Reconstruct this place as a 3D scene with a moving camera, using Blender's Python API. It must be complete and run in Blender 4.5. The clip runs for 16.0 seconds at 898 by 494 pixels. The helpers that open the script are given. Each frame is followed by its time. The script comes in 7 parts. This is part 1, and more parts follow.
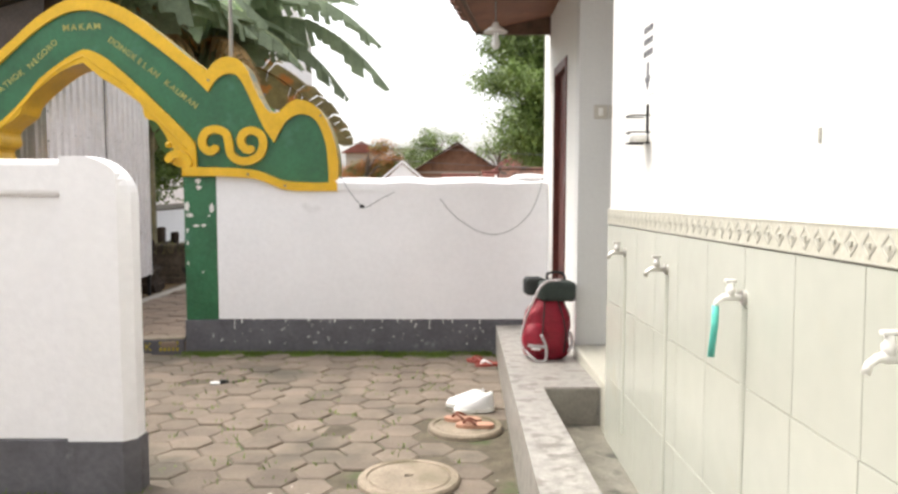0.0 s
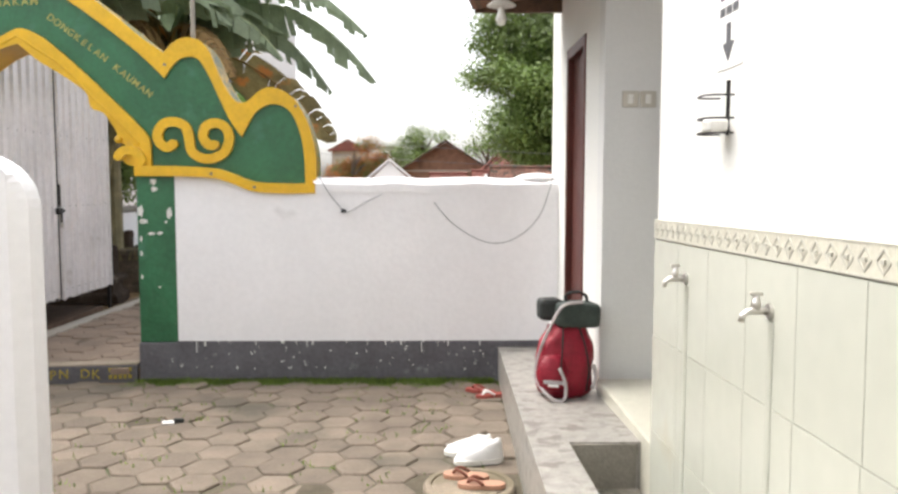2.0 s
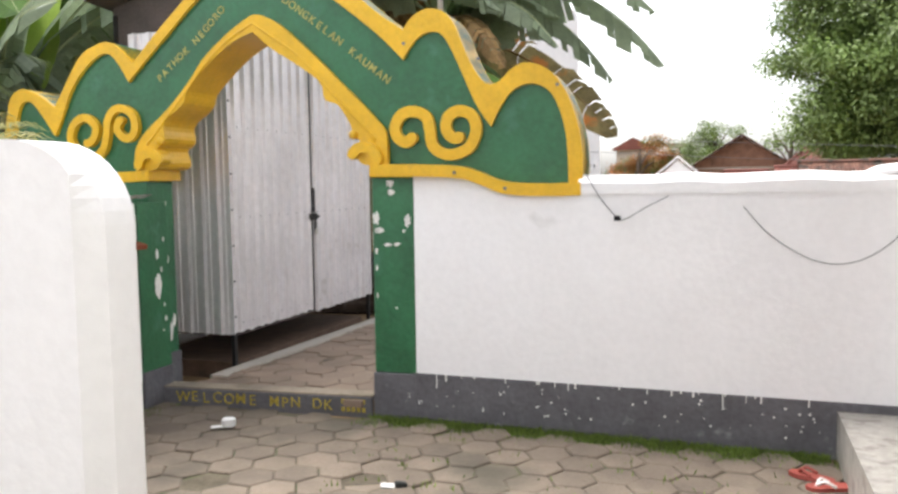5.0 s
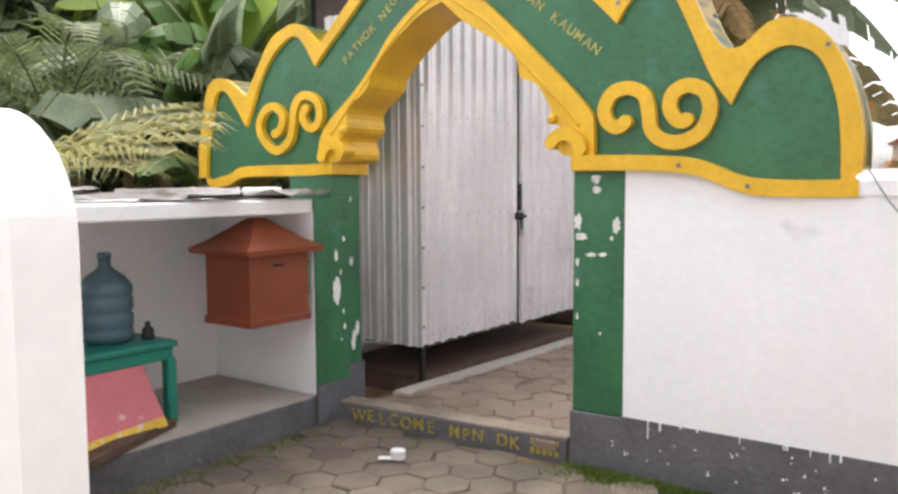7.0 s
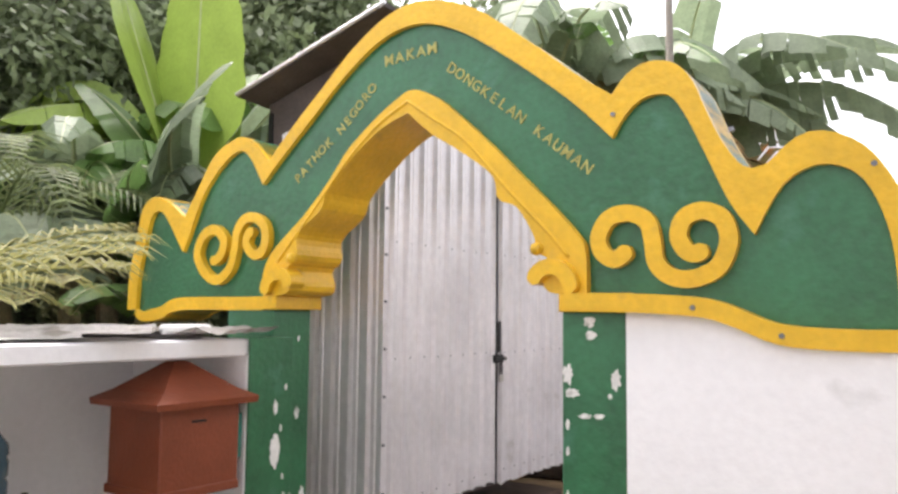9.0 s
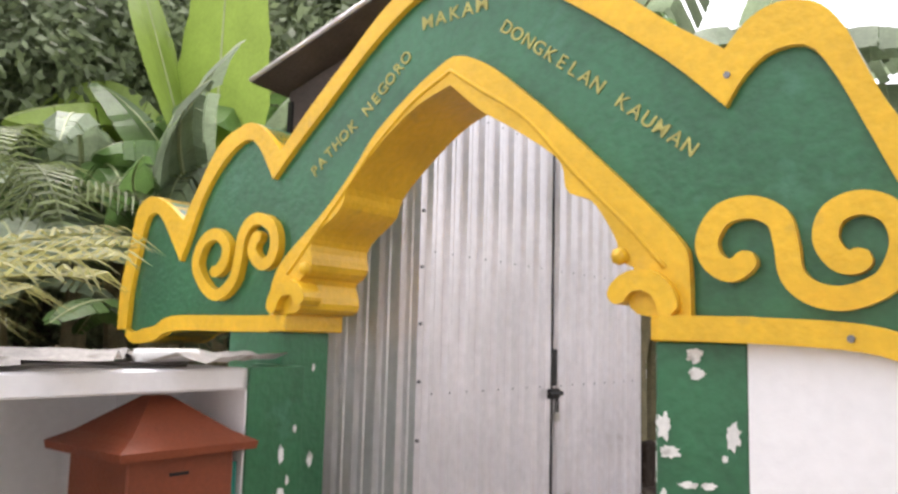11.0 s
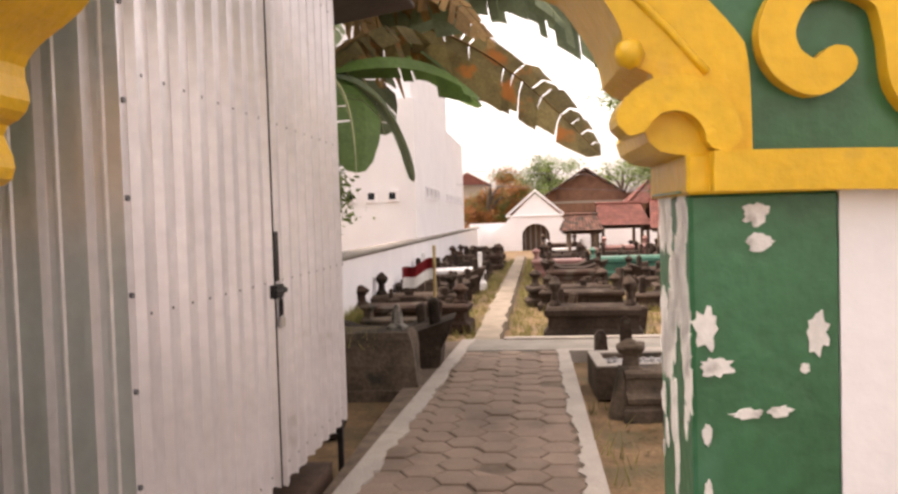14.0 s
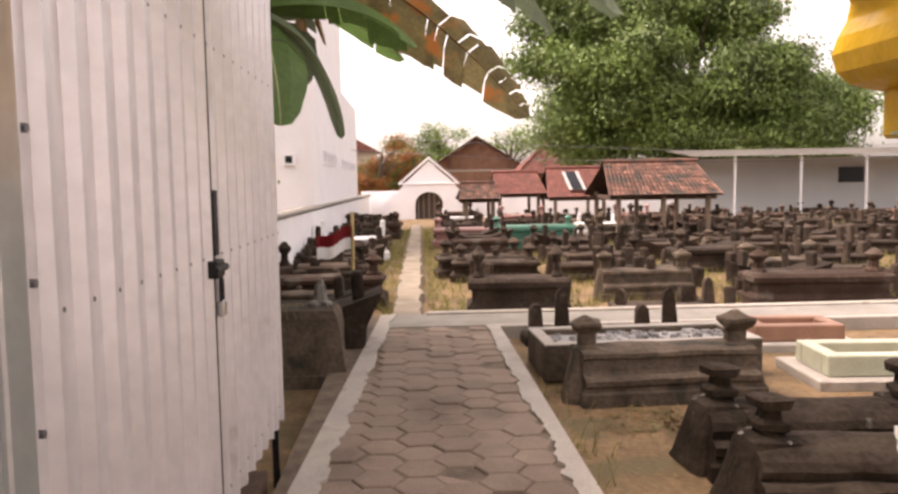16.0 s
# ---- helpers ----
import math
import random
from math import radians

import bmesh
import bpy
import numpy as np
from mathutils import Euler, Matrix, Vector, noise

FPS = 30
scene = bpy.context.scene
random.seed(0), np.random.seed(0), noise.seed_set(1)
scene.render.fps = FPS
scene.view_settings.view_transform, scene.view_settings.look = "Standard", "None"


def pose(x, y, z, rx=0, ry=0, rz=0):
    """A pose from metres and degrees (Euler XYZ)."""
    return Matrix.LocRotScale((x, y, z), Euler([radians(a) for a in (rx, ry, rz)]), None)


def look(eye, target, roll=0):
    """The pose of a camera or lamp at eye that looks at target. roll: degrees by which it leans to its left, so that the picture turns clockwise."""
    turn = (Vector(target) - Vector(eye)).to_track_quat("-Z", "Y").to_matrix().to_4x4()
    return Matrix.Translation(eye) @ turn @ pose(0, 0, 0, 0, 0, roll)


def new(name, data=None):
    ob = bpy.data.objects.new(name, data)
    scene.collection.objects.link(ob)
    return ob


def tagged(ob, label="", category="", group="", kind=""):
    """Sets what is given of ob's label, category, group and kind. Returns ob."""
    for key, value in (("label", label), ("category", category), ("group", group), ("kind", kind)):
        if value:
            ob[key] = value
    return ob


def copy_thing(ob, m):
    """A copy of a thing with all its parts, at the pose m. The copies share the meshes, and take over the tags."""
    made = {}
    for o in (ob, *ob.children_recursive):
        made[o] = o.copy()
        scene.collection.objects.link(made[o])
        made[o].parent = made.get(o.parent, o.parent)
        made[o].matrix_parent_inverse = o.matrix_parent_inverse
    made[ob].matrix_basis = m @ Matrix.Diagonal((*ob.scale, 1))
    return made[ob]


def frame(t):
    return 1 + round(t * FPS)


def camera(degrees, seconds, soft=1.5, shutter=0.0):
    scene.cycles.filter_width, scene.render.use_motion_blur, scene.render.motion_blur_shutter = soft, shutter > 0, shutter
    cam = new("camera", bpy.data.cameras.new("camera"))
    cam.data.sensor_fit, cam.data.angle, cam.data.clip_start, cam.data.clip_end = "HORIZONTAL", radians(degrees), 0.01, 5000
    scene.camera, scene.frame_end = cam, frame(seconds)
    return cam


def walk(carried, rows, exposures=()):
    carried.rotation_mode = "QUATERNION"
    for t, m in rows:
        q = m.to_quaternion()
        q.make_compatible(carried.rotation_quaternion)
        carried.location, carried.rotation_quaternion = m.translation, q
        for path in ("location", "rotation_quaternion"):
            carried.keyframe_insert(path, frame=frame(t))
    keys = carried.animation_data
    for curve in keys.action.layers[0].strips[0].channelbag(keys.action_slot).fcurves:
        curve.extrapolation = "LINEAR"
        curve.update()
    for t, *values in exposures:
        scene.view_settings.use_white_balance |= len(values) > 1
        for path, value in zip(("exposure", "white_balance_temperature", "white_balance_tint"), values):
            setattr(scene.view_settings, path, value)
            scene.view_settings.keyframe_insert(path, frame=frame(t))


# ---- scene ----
cam = camera(58.7, 16.0, 2.7)
METRES, EYE, TILT, LEAN, TURN = 7.4, 1.5, 0.0, 0.0, 0.0
ROWS = [
    (0.0, 0.0, 0.0, 0.0, 0.01, -4.5, -0.07),
    (0.5, 0.0022, 0.0342, 0.0015, -0.48, -4.88, -0.16),
    (1.0, -0.0012, 0.0661, 0.0024, -0.37, -4.96, -0.41),
    (1.5, -0.0068, 0.0998, 0.0035, -0.43, -4.78, -0.39),
    (2.0, -0.0088, 0.1266, 0.0029, -0.93, -4.62, -0.07),
    (2.5, -0.0029, 0.1608, 0.0041, -0.2, -4.43, 0.23),
    (3.0, -0.0044, 0.1897, 0.0039, 3.07, -4.34, 0.15),
    (3.5, -0.0098, 0.2229, 0.0038, 7.48, -4.65, 0.17),
    (4.0, -0.0147, 0.25, 0.0031, 12.24, -4.86, 0.07),
    (6.5, -0.0382, 0.414, 0.0003, 31.21, -4.64, 0.63),
    (7.0, -0.0506, 0.4406, 0.0007, 36.27, -4.55, 0.3),
    (7.5, -0.0696, 0.4641, 0.0038, 37.01, 0.75, 0.21),
    (8.0, -0.0821, 0.482, 0.0062, 34.68, 2.74, -0.17),
    (8.5, -0.091, 0.5066, 0.0068, 34.6, 3.82, -0.35),
    (11.0, -0.1734, 0.6226, 0.0088, 37.8, 6.35, -1.46),
    (11.5, -0.2002, 0.6431, 0.0079, 34.27, 5.92, -1.54),
    (12.0, -0.2389, 0.6623, 0.009, 25.72, 5.48, -0.14),
    (12.5, -0.2654, 0.6808, 0.0067, 21.84, 3.26, 0.12),
    (13.0, -0.2917, 0.7067, 0.0034, 19.25, 0.24, 1.09),
    (13.5, -0.3248, 0.7212, 0.0025, 13.62, -1.22, 1.42),
    (14.0, -0.3577, 0.7337, 0.0045, 5.82, -2.04, 1.74),
    (14.5, -0.3762, 0.7526, 0.0003, 4.39, -4.0, 1.51),
    (15.0, -0.3899, 0.7755, 0.0008, 2.84, -4.57, 1.98),
    (15.5, -0.4021, 0.7985, 0.0006, 0.74, -4.97, 1.25),
    (16.0, -0.419, 0.8302, 0.0008, -2.54, -4.5, 1.03),
]
walk(cam, [(t, pose(0, 0, EYE, TILT, LEAN, TURN) @ pose(METRES * x, METRES * y, METRES * z, 90 + pitch, roll, yaw)) for t, x, y, z, yaw, pitch, roll in ROWS],
     [(0.0, 1.69, 6700, 10), (4.0, 1.76, 6500, 9), (7.0, 1.97, 6550, 13), (8.5, 1.97, 6600, 14), (11.0, 1.99, 6600, 15), (12.5, 2.02, 7000, 18), (13.5, 1.88, 7800, 23), (16.0, 1.8, 7650, 25)])

# ---------------------------------------------------------------- light
world = bpy.data.worlds.new("overcast_sky")
scene.world = world
world.use_nodes = True
wn, wl = world.node_tree.nodes, world.node_tree.links
wn.clear()
sky = wn.new("ShaderNodeTexSky")
sky.sky_type = "NISHITA"
sky.sun_disc = False
sky.sun_elevation, sky.sun_rotation = radians(58), radians(-70)
sky.dust_density, sky.air_density, sky.ozone_density = 4.0, 1.0, 0.3
pale = wn.new("ShaderNodeHueSaturation")
pale.inputs["Saturation"].default_value = 0.22
bg = wn.new("ShaderNodeBackground")
bg.inputs["Strength"].default_value = 0.15
wout = wn.new("ShaderNodeOutputWorld")
wl.new(sky.outputs[0], pale.inputs["Color"])
wl.new(pale.outputs[0], bg.inputs["Color"])
wl.new(bg.outputs[0], wout.inputs["Surface"])
sun = new("sun", bpy.data.lights.new("sun", "SUN"))
sun.data.energy, sun.data.angle, sun.data.color = 0.5, radians(25), (1.0, 0.96, 0.9)
sun.matrix_world = look((-5, 5.5, 10), (0, 3.2, 0))


# ---------------------------------------------------------------- materials
def mat(name, base, rough=0.7, metal=0.0, vary=0.12, scale=6.0, fine=60.0, bump=0.15, spot=None, spot_at=0.62, spot_scale=3.0, per_object=0.0, per_island=0.0, spec=0.4, thin=0.0):
    """A painted, stony or leafy surface: two scales of tone, fine relief, and stains of another colour."""
    m = bpy.data.materials.new(name)
    m.use_nodes = True
    n, l = m.node_tree.nodes, m.node_tree.links
    b = n["Principled BSDF"]
    b.inputs["Roughness"].default_value, b.inputs["Metallic"].default_value = rough, metal
    b.inputs["Specular IOR Level"].default_value = spec
    geo = n.new("ShaderNodeNewGeometry")

    def noisy(s, detail):
        t = n.new("ShaderNodeTexNoise")
        t.inputs["Scale"].default_value, t.inputs["Detail"].default_value = s, detail
        l.new(geo.outputs["Position"], t.inputs["Vector"])
        return t.outputs[0]

    def ramp(src, a, c):
        r = n.new("ShaderNodeMapRange")
        r.inputs["From Min"].default_value, r.inputs["From Max"].default_value = 0.3, 0.7
        r.inputs["To Min"].default_value, r.inputs["To Max"].default_value = a, c
        l.new(src, r.inputs["Value"])
        return r.outputs[0]

    def times(a, c):
        k = n.new("ShaderNodeMath")
        k.operation = "MULTIPLY"
        l.new(a, k.inputs[0])
        l.new(c, k.inputs[1])
        return k.outputs[0]

    coarse, grain = noisy(scale, 4), noisy(fine, 3)
    tone = times(ramp(coarse, 1 - vary, 1 + vary), ramp(grain, 1 - vary * 0.6, 1 + vary * 0.6))
    if per_object:
        info = n.new("ShaderNodeObjectInfo")
        r = n.new("ShaderNodeMapRange")
        r.inputs["To Min"].default_value, r.inputs["To Max"].default_value = 1 - per_object, 1 + per_object
        l.new(info.outputs["Random"], r.inputs["Value"])
        tone = times(tone, r.outputs[0])
    if per_island:
        r = n.new("ShaderNodeMapRange")
        r.inputs["To Min"].default_value, r.inputs["To Max"].default_value = 1 - per_island, 1 + per_island
        l.new(geo.outputs["Random Per Island"], r.inputs["Value"])
        tone = times(tone, r.outputs[0])
    col = n.new("ShaderNodeVectorMath")
    col.operation = "SCALE"
    col.inputs[0].default_value = base
    l.new(tone, col.inputs["Scale"])
    out = col.outputs[0]
    if spot:
        t = noisy(spot_scale, 6)
        r = n.new("ShaderNodeMapRange")
        r.inputs["From Min"].default_value, r.inputs["From Max"].default_value = spot_at, spot_at + 0.1
        l.new(t, r.inputs["Value"])
        mx = n.new("ShaderNodeMix")
        mx.data_type = "RGBA"
        l.new(r.outputs[0], mx.inputs[0])
        l.new(out, mx.inputs[6])
        mx.inputs[7].default_value = (*spot, 1)
        out = mx.outputs[2]
    l.new(out, b.inputs["Base Color"])
    if bump:
        bp = n.new("ShaderNodeBump")
        bp.inputs["Strength"].default_value, bp.inputs["Distance"].default_value = bump, 0.02
        l.new(grain, bp.inputs["Height"])
        l.new(bp.outputs[0], b.inputs["Normal"])
    if thin:
        tr = n.new("ShaderNodeBsdfTranslucent")
        l.new(out, tr.inputs["Color"])
        mixed = n.new("ShaderNodeMixShader")
        mixed.inputs[0].default_value = thin
        l.new(b.outputs[0], mixed.inputs[1])
        l.new(tr.outputs[0], mixed.inputs[2])
        l.new(mixed.outputs[0], n["Material Output"].inputs["Surface"])
    return m


M_WHITE = mat("white_limewash", (0.86, 0.85, 0.86), 0.75, vary=0.035, scale=1.6, fine=25, bump=0.12, spot=(0.62, 0.61, 0.60), spot_at=0.70, spot_scale=2.2)
M_PLASTER = mat("white_wall_paint", (0.72, 0.715, 0.69), 0.7, vary=0.03, scale=1.2, fine=40, bump=0.08, spot=(0.68, 0.66, 0.62), spot_at=0.70, spot_scale=2.0)
# Greyer copy of the wall paint; also carries the washroom end wall's shade.
M_GREYP = mat("pale_grey_and_shaded_plaster", (0.66, 0.66, 0.65), 0.7, vary=0.03, scale=1.2, fine=40, bump=0.08)
M_DARK = mat("dark_grey_plinth_paint", (0.118, 0.115, 0.125), 0.75, vary=0.2, scale=4, fine=30, bump=0.3, spot=(0.26, 0.26, 0.27), spot_at=0.66, spot_scale=9)
M_GREEN = mat("green_gloss_paint", (0.025, 0.130, 0.056), 0.34, vary=0.2, scale=3, fine=30, bump=0.2, spec=0.55, spot=(0.045, 0.17, 0.095), spot_at=0.62, spot_scale=5)
M_YELLOW = mat("yellow_gloss_paint", (0.72, 0.43, 0.024), 0.32, vary=0.10, scale=5, fine=35, bump=0.2, spot=(0.60, 0.36, 0.04), spot_at=0.64, spot_scale=7)
M_CHIP = mat("bare_white_undercoat", (0.74, 0.73, 0.70), 0.85, vary=0.1, scale=12, spot=(0.45, 0.43, 0.40), spot_at=0.6, spot_scale=14)
M_LETTER = mat("faded_yellow_letter_paint", (0.42, 0.39, 0.12), 0.6, vary=0.2, scale=20, bump=0)
M_PAVER = mat("damp_concrete_paver", (0.162, 0.130, 0.100), 0.8, vary=0.18, scale=4, fine=60, bump=0.35, spot=(0.085, 0.075, 0.056), spot_at=0.53, spot_scale=0.9, per_object=0.16, per_island=0.16)
# Lightened paver: the path's brighter light, besides dust, is in this colour.
M_PATHPAVER = mat("dusty_lit_paver", (0.235, 0.175, 0.132), 0.9, vary=0.14, scale=3, fine=60, bump=0.3, spot=(0.16, 0.118, 0.088), spot_at=0.55, spot_scale=1.2, per_object=0.10)
M_JOINT = mat("dark_joint_soil", (0.095, 0.080, 0.055), 0.95, vary=0.3, scale=8, spot=(0.06, 0.085, 0.03), spot_at=0.58, spot_scale=3)
M_SOIL = mat("trodden_brown_soil", (0.19, 0.122, 0.062), 0.95, vary=0.35, scale=2.5, fine=30, bump=0.6, spot=(0.13, 0.10, 0.05), spot_at=0.54, spot_scale=2.2)
M_CEMENT = mat("cement", (0.24, 0.22, 0.19), 0.85, vary=0.15, scale=4, bump=0.3, spot=(0.2, 0.19, 0.165), spot_at=0.6, spot_scale=3)
M_WORN = mat("worn_footpath_cement", (0.27, 0.222, 0.168), 0.9, vary=0.25, scale=3, bump=0.4, spot=(0.15, 0.125, 0.08), spot_at=0.55, spot_scale=1.6)
M_KERB = mat("pale_cement_kerb", (0.40, 0.36, 0.31), 0.85, vary=0.12, scale=4, bump=0.3, spot=(0.30, 0.26, 0.22), spot_at=0.6, spot_scale=4)
M_TERRAZZO = mat("streaked_grey_floor_tile", (0.29, 0.275, 0.25), 0.4, vary=0.22, scale=18, fine=90, bump=0.1, spot=(0.17, 0.155, 0.135), spot_at=0.54, spot_scale=11)
M_WET = mat("wet_mossy_cement", (0.19, 0.175, 0.145), 0.3, vary=0.3, scale=9, fine=60, bump=0.2, spot=(0.03, 0.03, 0.024), spot_at=0.56, spot_scale=6)
M_TILE = mat("cream_glazed_tile", (0.47, 0.475, 0.41), 0.22, vary=0.035, scale=1.5, fine=12, bump=0.02, spot=(0.46, 0.44, 0.35), spot_at=0.64, spot_scale=1.8, per_object=0.03)
M_GROUT = mat("grey_grout", (0.33, 0.32, 0.28), 0.9)
M_BORDER = mat("beige_border_tile", (0.52, 0.50, 0.42), 0.3, vary=0.06, scale=20)
M_BORDERLINE = mat("grey_border_motif", (0.45, 0.44, 0.385), 0.4)
M_ZINC = mat("corrugated_zinc_sheet", (0.74, 0.715, 0.735), 0.36, 0.5, vary=0.09, scale=2, fine=20, bump=0.09, spot=(0.50, 0.47, 0.45), spot_at=0.68, spot_scale=3)
M_IRON = mat("black_iron", (0.025, 0.024, 0.024), 0.5, 0.6, vary=0.2)
M_SCREW = mat("grey_screw", (0.18, 0.18, 0.19), 0.4, 0.8)
M_WOOD = mat("dark_old_wood", (0.10, 0.06, 0.04), 0.75, vary=0.3, scale=8, bump=0.3)
M_POSTWOOD = mat("grey_brown_weathered_wood", (0.21, 0.15, 0.105), 0.85, vary=0.25, scale=8, bump=0.3)
M_DOORWOOD = mat("dark_red_door_paint", (0.085, 0.022, 0.016), 0.5, vary=0.15, scale=6)
M_SOFFIT = mat("brown_soffit_board", (0.17, 0.075, 0.045), 0.7, vary=0.2, scale=5)
M_TERRA = mat("old_clay_roof_tile", (0.165, 0.08, 0.056), 0.85, vary=0.3, scale=2.5, fine=20, bump=0.5, spot=(0.05, 0.042, 0.032), spot_at=0.5, spot_scale=3.5, per_island=0.45)
M_TERRA2 = mat("red_clay_roof_tile", (0.19, 0.068, 0.052), 0.8, vary=0.2, scale=2.5, fine=20, bump=0.5, per_island=0.2)
M_BRICK = mat("old_brick_gable", (0.26, 0.145, 0.10), 0.9, vary=0.2, scale=3, fine=14, bump=0.4, spot=(0.16, 0.095, 0.07), spot_at=0.56, spot_scale=1.5)
M_STONE = mat("weathered_dark_gravestone", (0.050, 0.036, 0.027), 0.92, spec=0.12, vary=0.4, scale=4, fine=28, bump=0.35, spot=(0.095, 0.078, 0.062), spot_at=0.6, spot_scale=5, per_object=0.35)
M_STONEDARK = mat("blackened_gravestone", (0.036, 0.027, 0.020), 0.95, spec=0.08, vary=0.4, scale=5, fine=30, bump=0.5, spot=(0.10, 0.092, 0.08), spot_at=0.68, spot_scale=12, per_object=0.2)
M_TOMBGREY = mat("grey_green_tombstone", (0.105, 0.080, 0.059), 0.92, spec=0.15, vary=0.35, scale=5, fine=30, bump=0.5, spot=(0.05, 0.045, 0.035), spot_at=0.55, spot_scale=4)
M_STONE2 = mat("brown_cement_tomb", (0.072, 0.045, 0.033), 0.9, spec=0.12, vary=0.35, scale=4, fine=40, bump=0.4, spot=(0.10, 0.085, 0.07), spot_at=0.56, spot_scale=4, per_object=0.3)
M_PINK = mat("faded_pink_tomb_tile", (0.27, 0.14, 0.12), 0.5, vary=0.15)
M_GREENTILE = mat("turquoise_tomb_tile", (0.035, 0.15, 0.10), 0.4, vary=0.2)
M_PALE = mat("pale_green_tomb_tile", (0.48, 0.49, 0.36), 0.35, vary=0.1)
M_CLAYTILE = mat("brown_tomb_tile", (0.30, 0.16, 0.105), 0.5, vary=0.15)
M_WHITETILE = mat("white_tomb_tile", (0.72, 0.71, 0.69), 0.35, vary=0.06)
M_GRAVEL = mat("grey_gravel", (0.28, 0.27, 0.26), 0.9, vary=0.3, per_island=0.5)
M_LEAF = mat("tree_leaf", (0.125, 0.185, 0.045), 0.5, vary=0.45, scale=0.55, fine=2, bump=0, per_island=0.18, thin=0.15)
M_LEAF2 = mat("dark_tree_leaf", (0.20, 0.245, 0.13), 0.55, vary=0.35, scale=1.0, fine=10, bump=0, per_island=0.3, thin=0.4)
M_LEAFRED = mat("russet_leaf", (0.27, 0.11, 0.03), 0.6, vary=0.3, scale=2, fine=10, bump=0, per_island=0.5, spot=(0.10, 0.13, 0.03), spot_at=0.5, spot_scale=1.4, thin=0.4)
M_BANANA = mat("banana_leaf", (0.13, 0.23, 0.065), 0.42, vary=0.2, scale=3, fine=30, bump=0.1, per_island=0.12, thin=0.4)
M_BANANA_Y = mat("young_banana_leaf", (0.33, 0.45, 0.09), 0.4, vary=0.12, scale=3, fine=30, bump=0.1, thin=0.4)
M_BANANA_G = mat("dusty_banana_leaf", (0.24, 0.30, 0.19), 0.5, vary=0.2, scale=3, fine=30, bump=0.1, per_island=0.2, thin=0.4)
M_BANANA_D = mat("withering_banana_leaf", (0.17, 0.135, 0.055), 0.6, vary=0.35, scale=4, fine=30, bump=0.1, spot=(0.40, 0.15, 0.035), spot_at=0.55, spot_scale=3.0, per_island=0.3, thin=0.4)
M_BANANA_B = mat("dead_banana_leaf", (0.27, 0.17, 0.07), 0.8, vary=0.35, scale=4, per_island=0.4, thin=0.4)
M_RIB = mat("pale_leaf_rib", (0.42, 0.46, 0.25), 0.5, vary=0.15)
M_STEM = mat("banana_stem", (0.20, 0.17, 0.09), 0.6, vary=0.35, scale=5)
M_PALM = mat("palm_frond", (0.17, 0.21, 0.085), 0.5, vary=0.3, per_island=0.4, thin=0.4)
M_PALMDRY = mat("cut_yellow_palm_frond", (0.32, 0.31, 0.11), 0.6, vary=0.2, per_island=0.35, thin=0.4)
M_BARK = mat("bark", (0.12, 0.09, 0.07), 0.9, vary=0.3, scale=6, bump=0.5)
M_GRASS = mat("grass", (0.13, 0.19, 0.035), 0.7, vary=0.3, scale=3, bump=0, per_island=0.4, thin=0.4)
M_DRYGRASS = mat("dry_grass", (0.27, 0.25, 0.09), 0.8, vary=0.3, scale=3, bump=0, per_island=0.4, thin=0.4)
M_ORANGE = mat("orange_brown_box_paint", (0.21, 0.052, 0.022), 0.45, vary=0.12, scale=4)
M_TEAL = mat("teal_plastic", (0.015, 0.20, 0.15), 0.4, vary=0.06)
M_HOSE = mat("turquoise_hose", (0.10, 0.50, 0.42), 0.35, vary=0.04)
M_BLUEJUG = mat("blue_grey_bottle_plastic", (0.07, 0.125, 0.155), 0.2, vary=0.1)
M_PINKBOARD = mat("worn_pink_board", (0.55, 0.155, 0.18), 0.6, vary=0.1, scale=5, spot=(0.66, 0.55, 0.50), spot_at=0.67, spot_scale=7)
M_BOARDEDGE = mat("yellow_board_edge", (0.62, 0.40, 0.05), 0.7, vary=0.2, spot=(0.6, 0.58, 0.55), spot_at=0.56, spot_scale=20)
M_CHROME = mat("worn_chrome_tap", (0.55, 0.53, 0.50), 0.3, 0.9, vary=0.12)
M_WHITEPLASTIC = mat("white_plastic", (0.78, 0.77, 0.73), 0.35, vary=0.03)
M_BAGRED = mat("red_nylon", (0.24, 0.007, 0.022), 0.45, vary=0.22, scale=9, fine=80, bump=0.3)
M_BAGBLACK = mat("black_nylon", (0.018, 0.021, 0.02), 0.6, vary=0.3, bump=0.2)
M_BAGGREEN = mat("dark_green_nylon", (0.03, 0.042, 0.036), 0.6, vary=0.25, bump=0.2)
M_PATHJOINT = mat("dusty_joint_sand", (0.15, 0.112, 0.08), 0.95, vary=0.3, scale=8)
M_LICHEN = mat("lichened_grey_stone", (0.17, 0.16, 0.14), 0.9, vary=0.35, scale=14, fine=60, bump=0.5, spot=(0.045, 0.036, 0.03), spot_at=0.5, spot_scale=11)
M_BAGGREY = mat("grey_webbing", (0.42, 0.38, 0.38), 0.7, vary=0.1)
M_SANDAL = mat("tan_sandal_rubber", (0.42, 0.23, 0.155), 0.7, vary=0.1)
M_STRAP = mat("brown_sandal_strap", (0.17, 0.055, 0.03), 0.6, vary=0.15)
M_REDSHOE = mat("faded_red_rubber", (0.30, 0.065, 0.05), 0.7, vary=0.2)
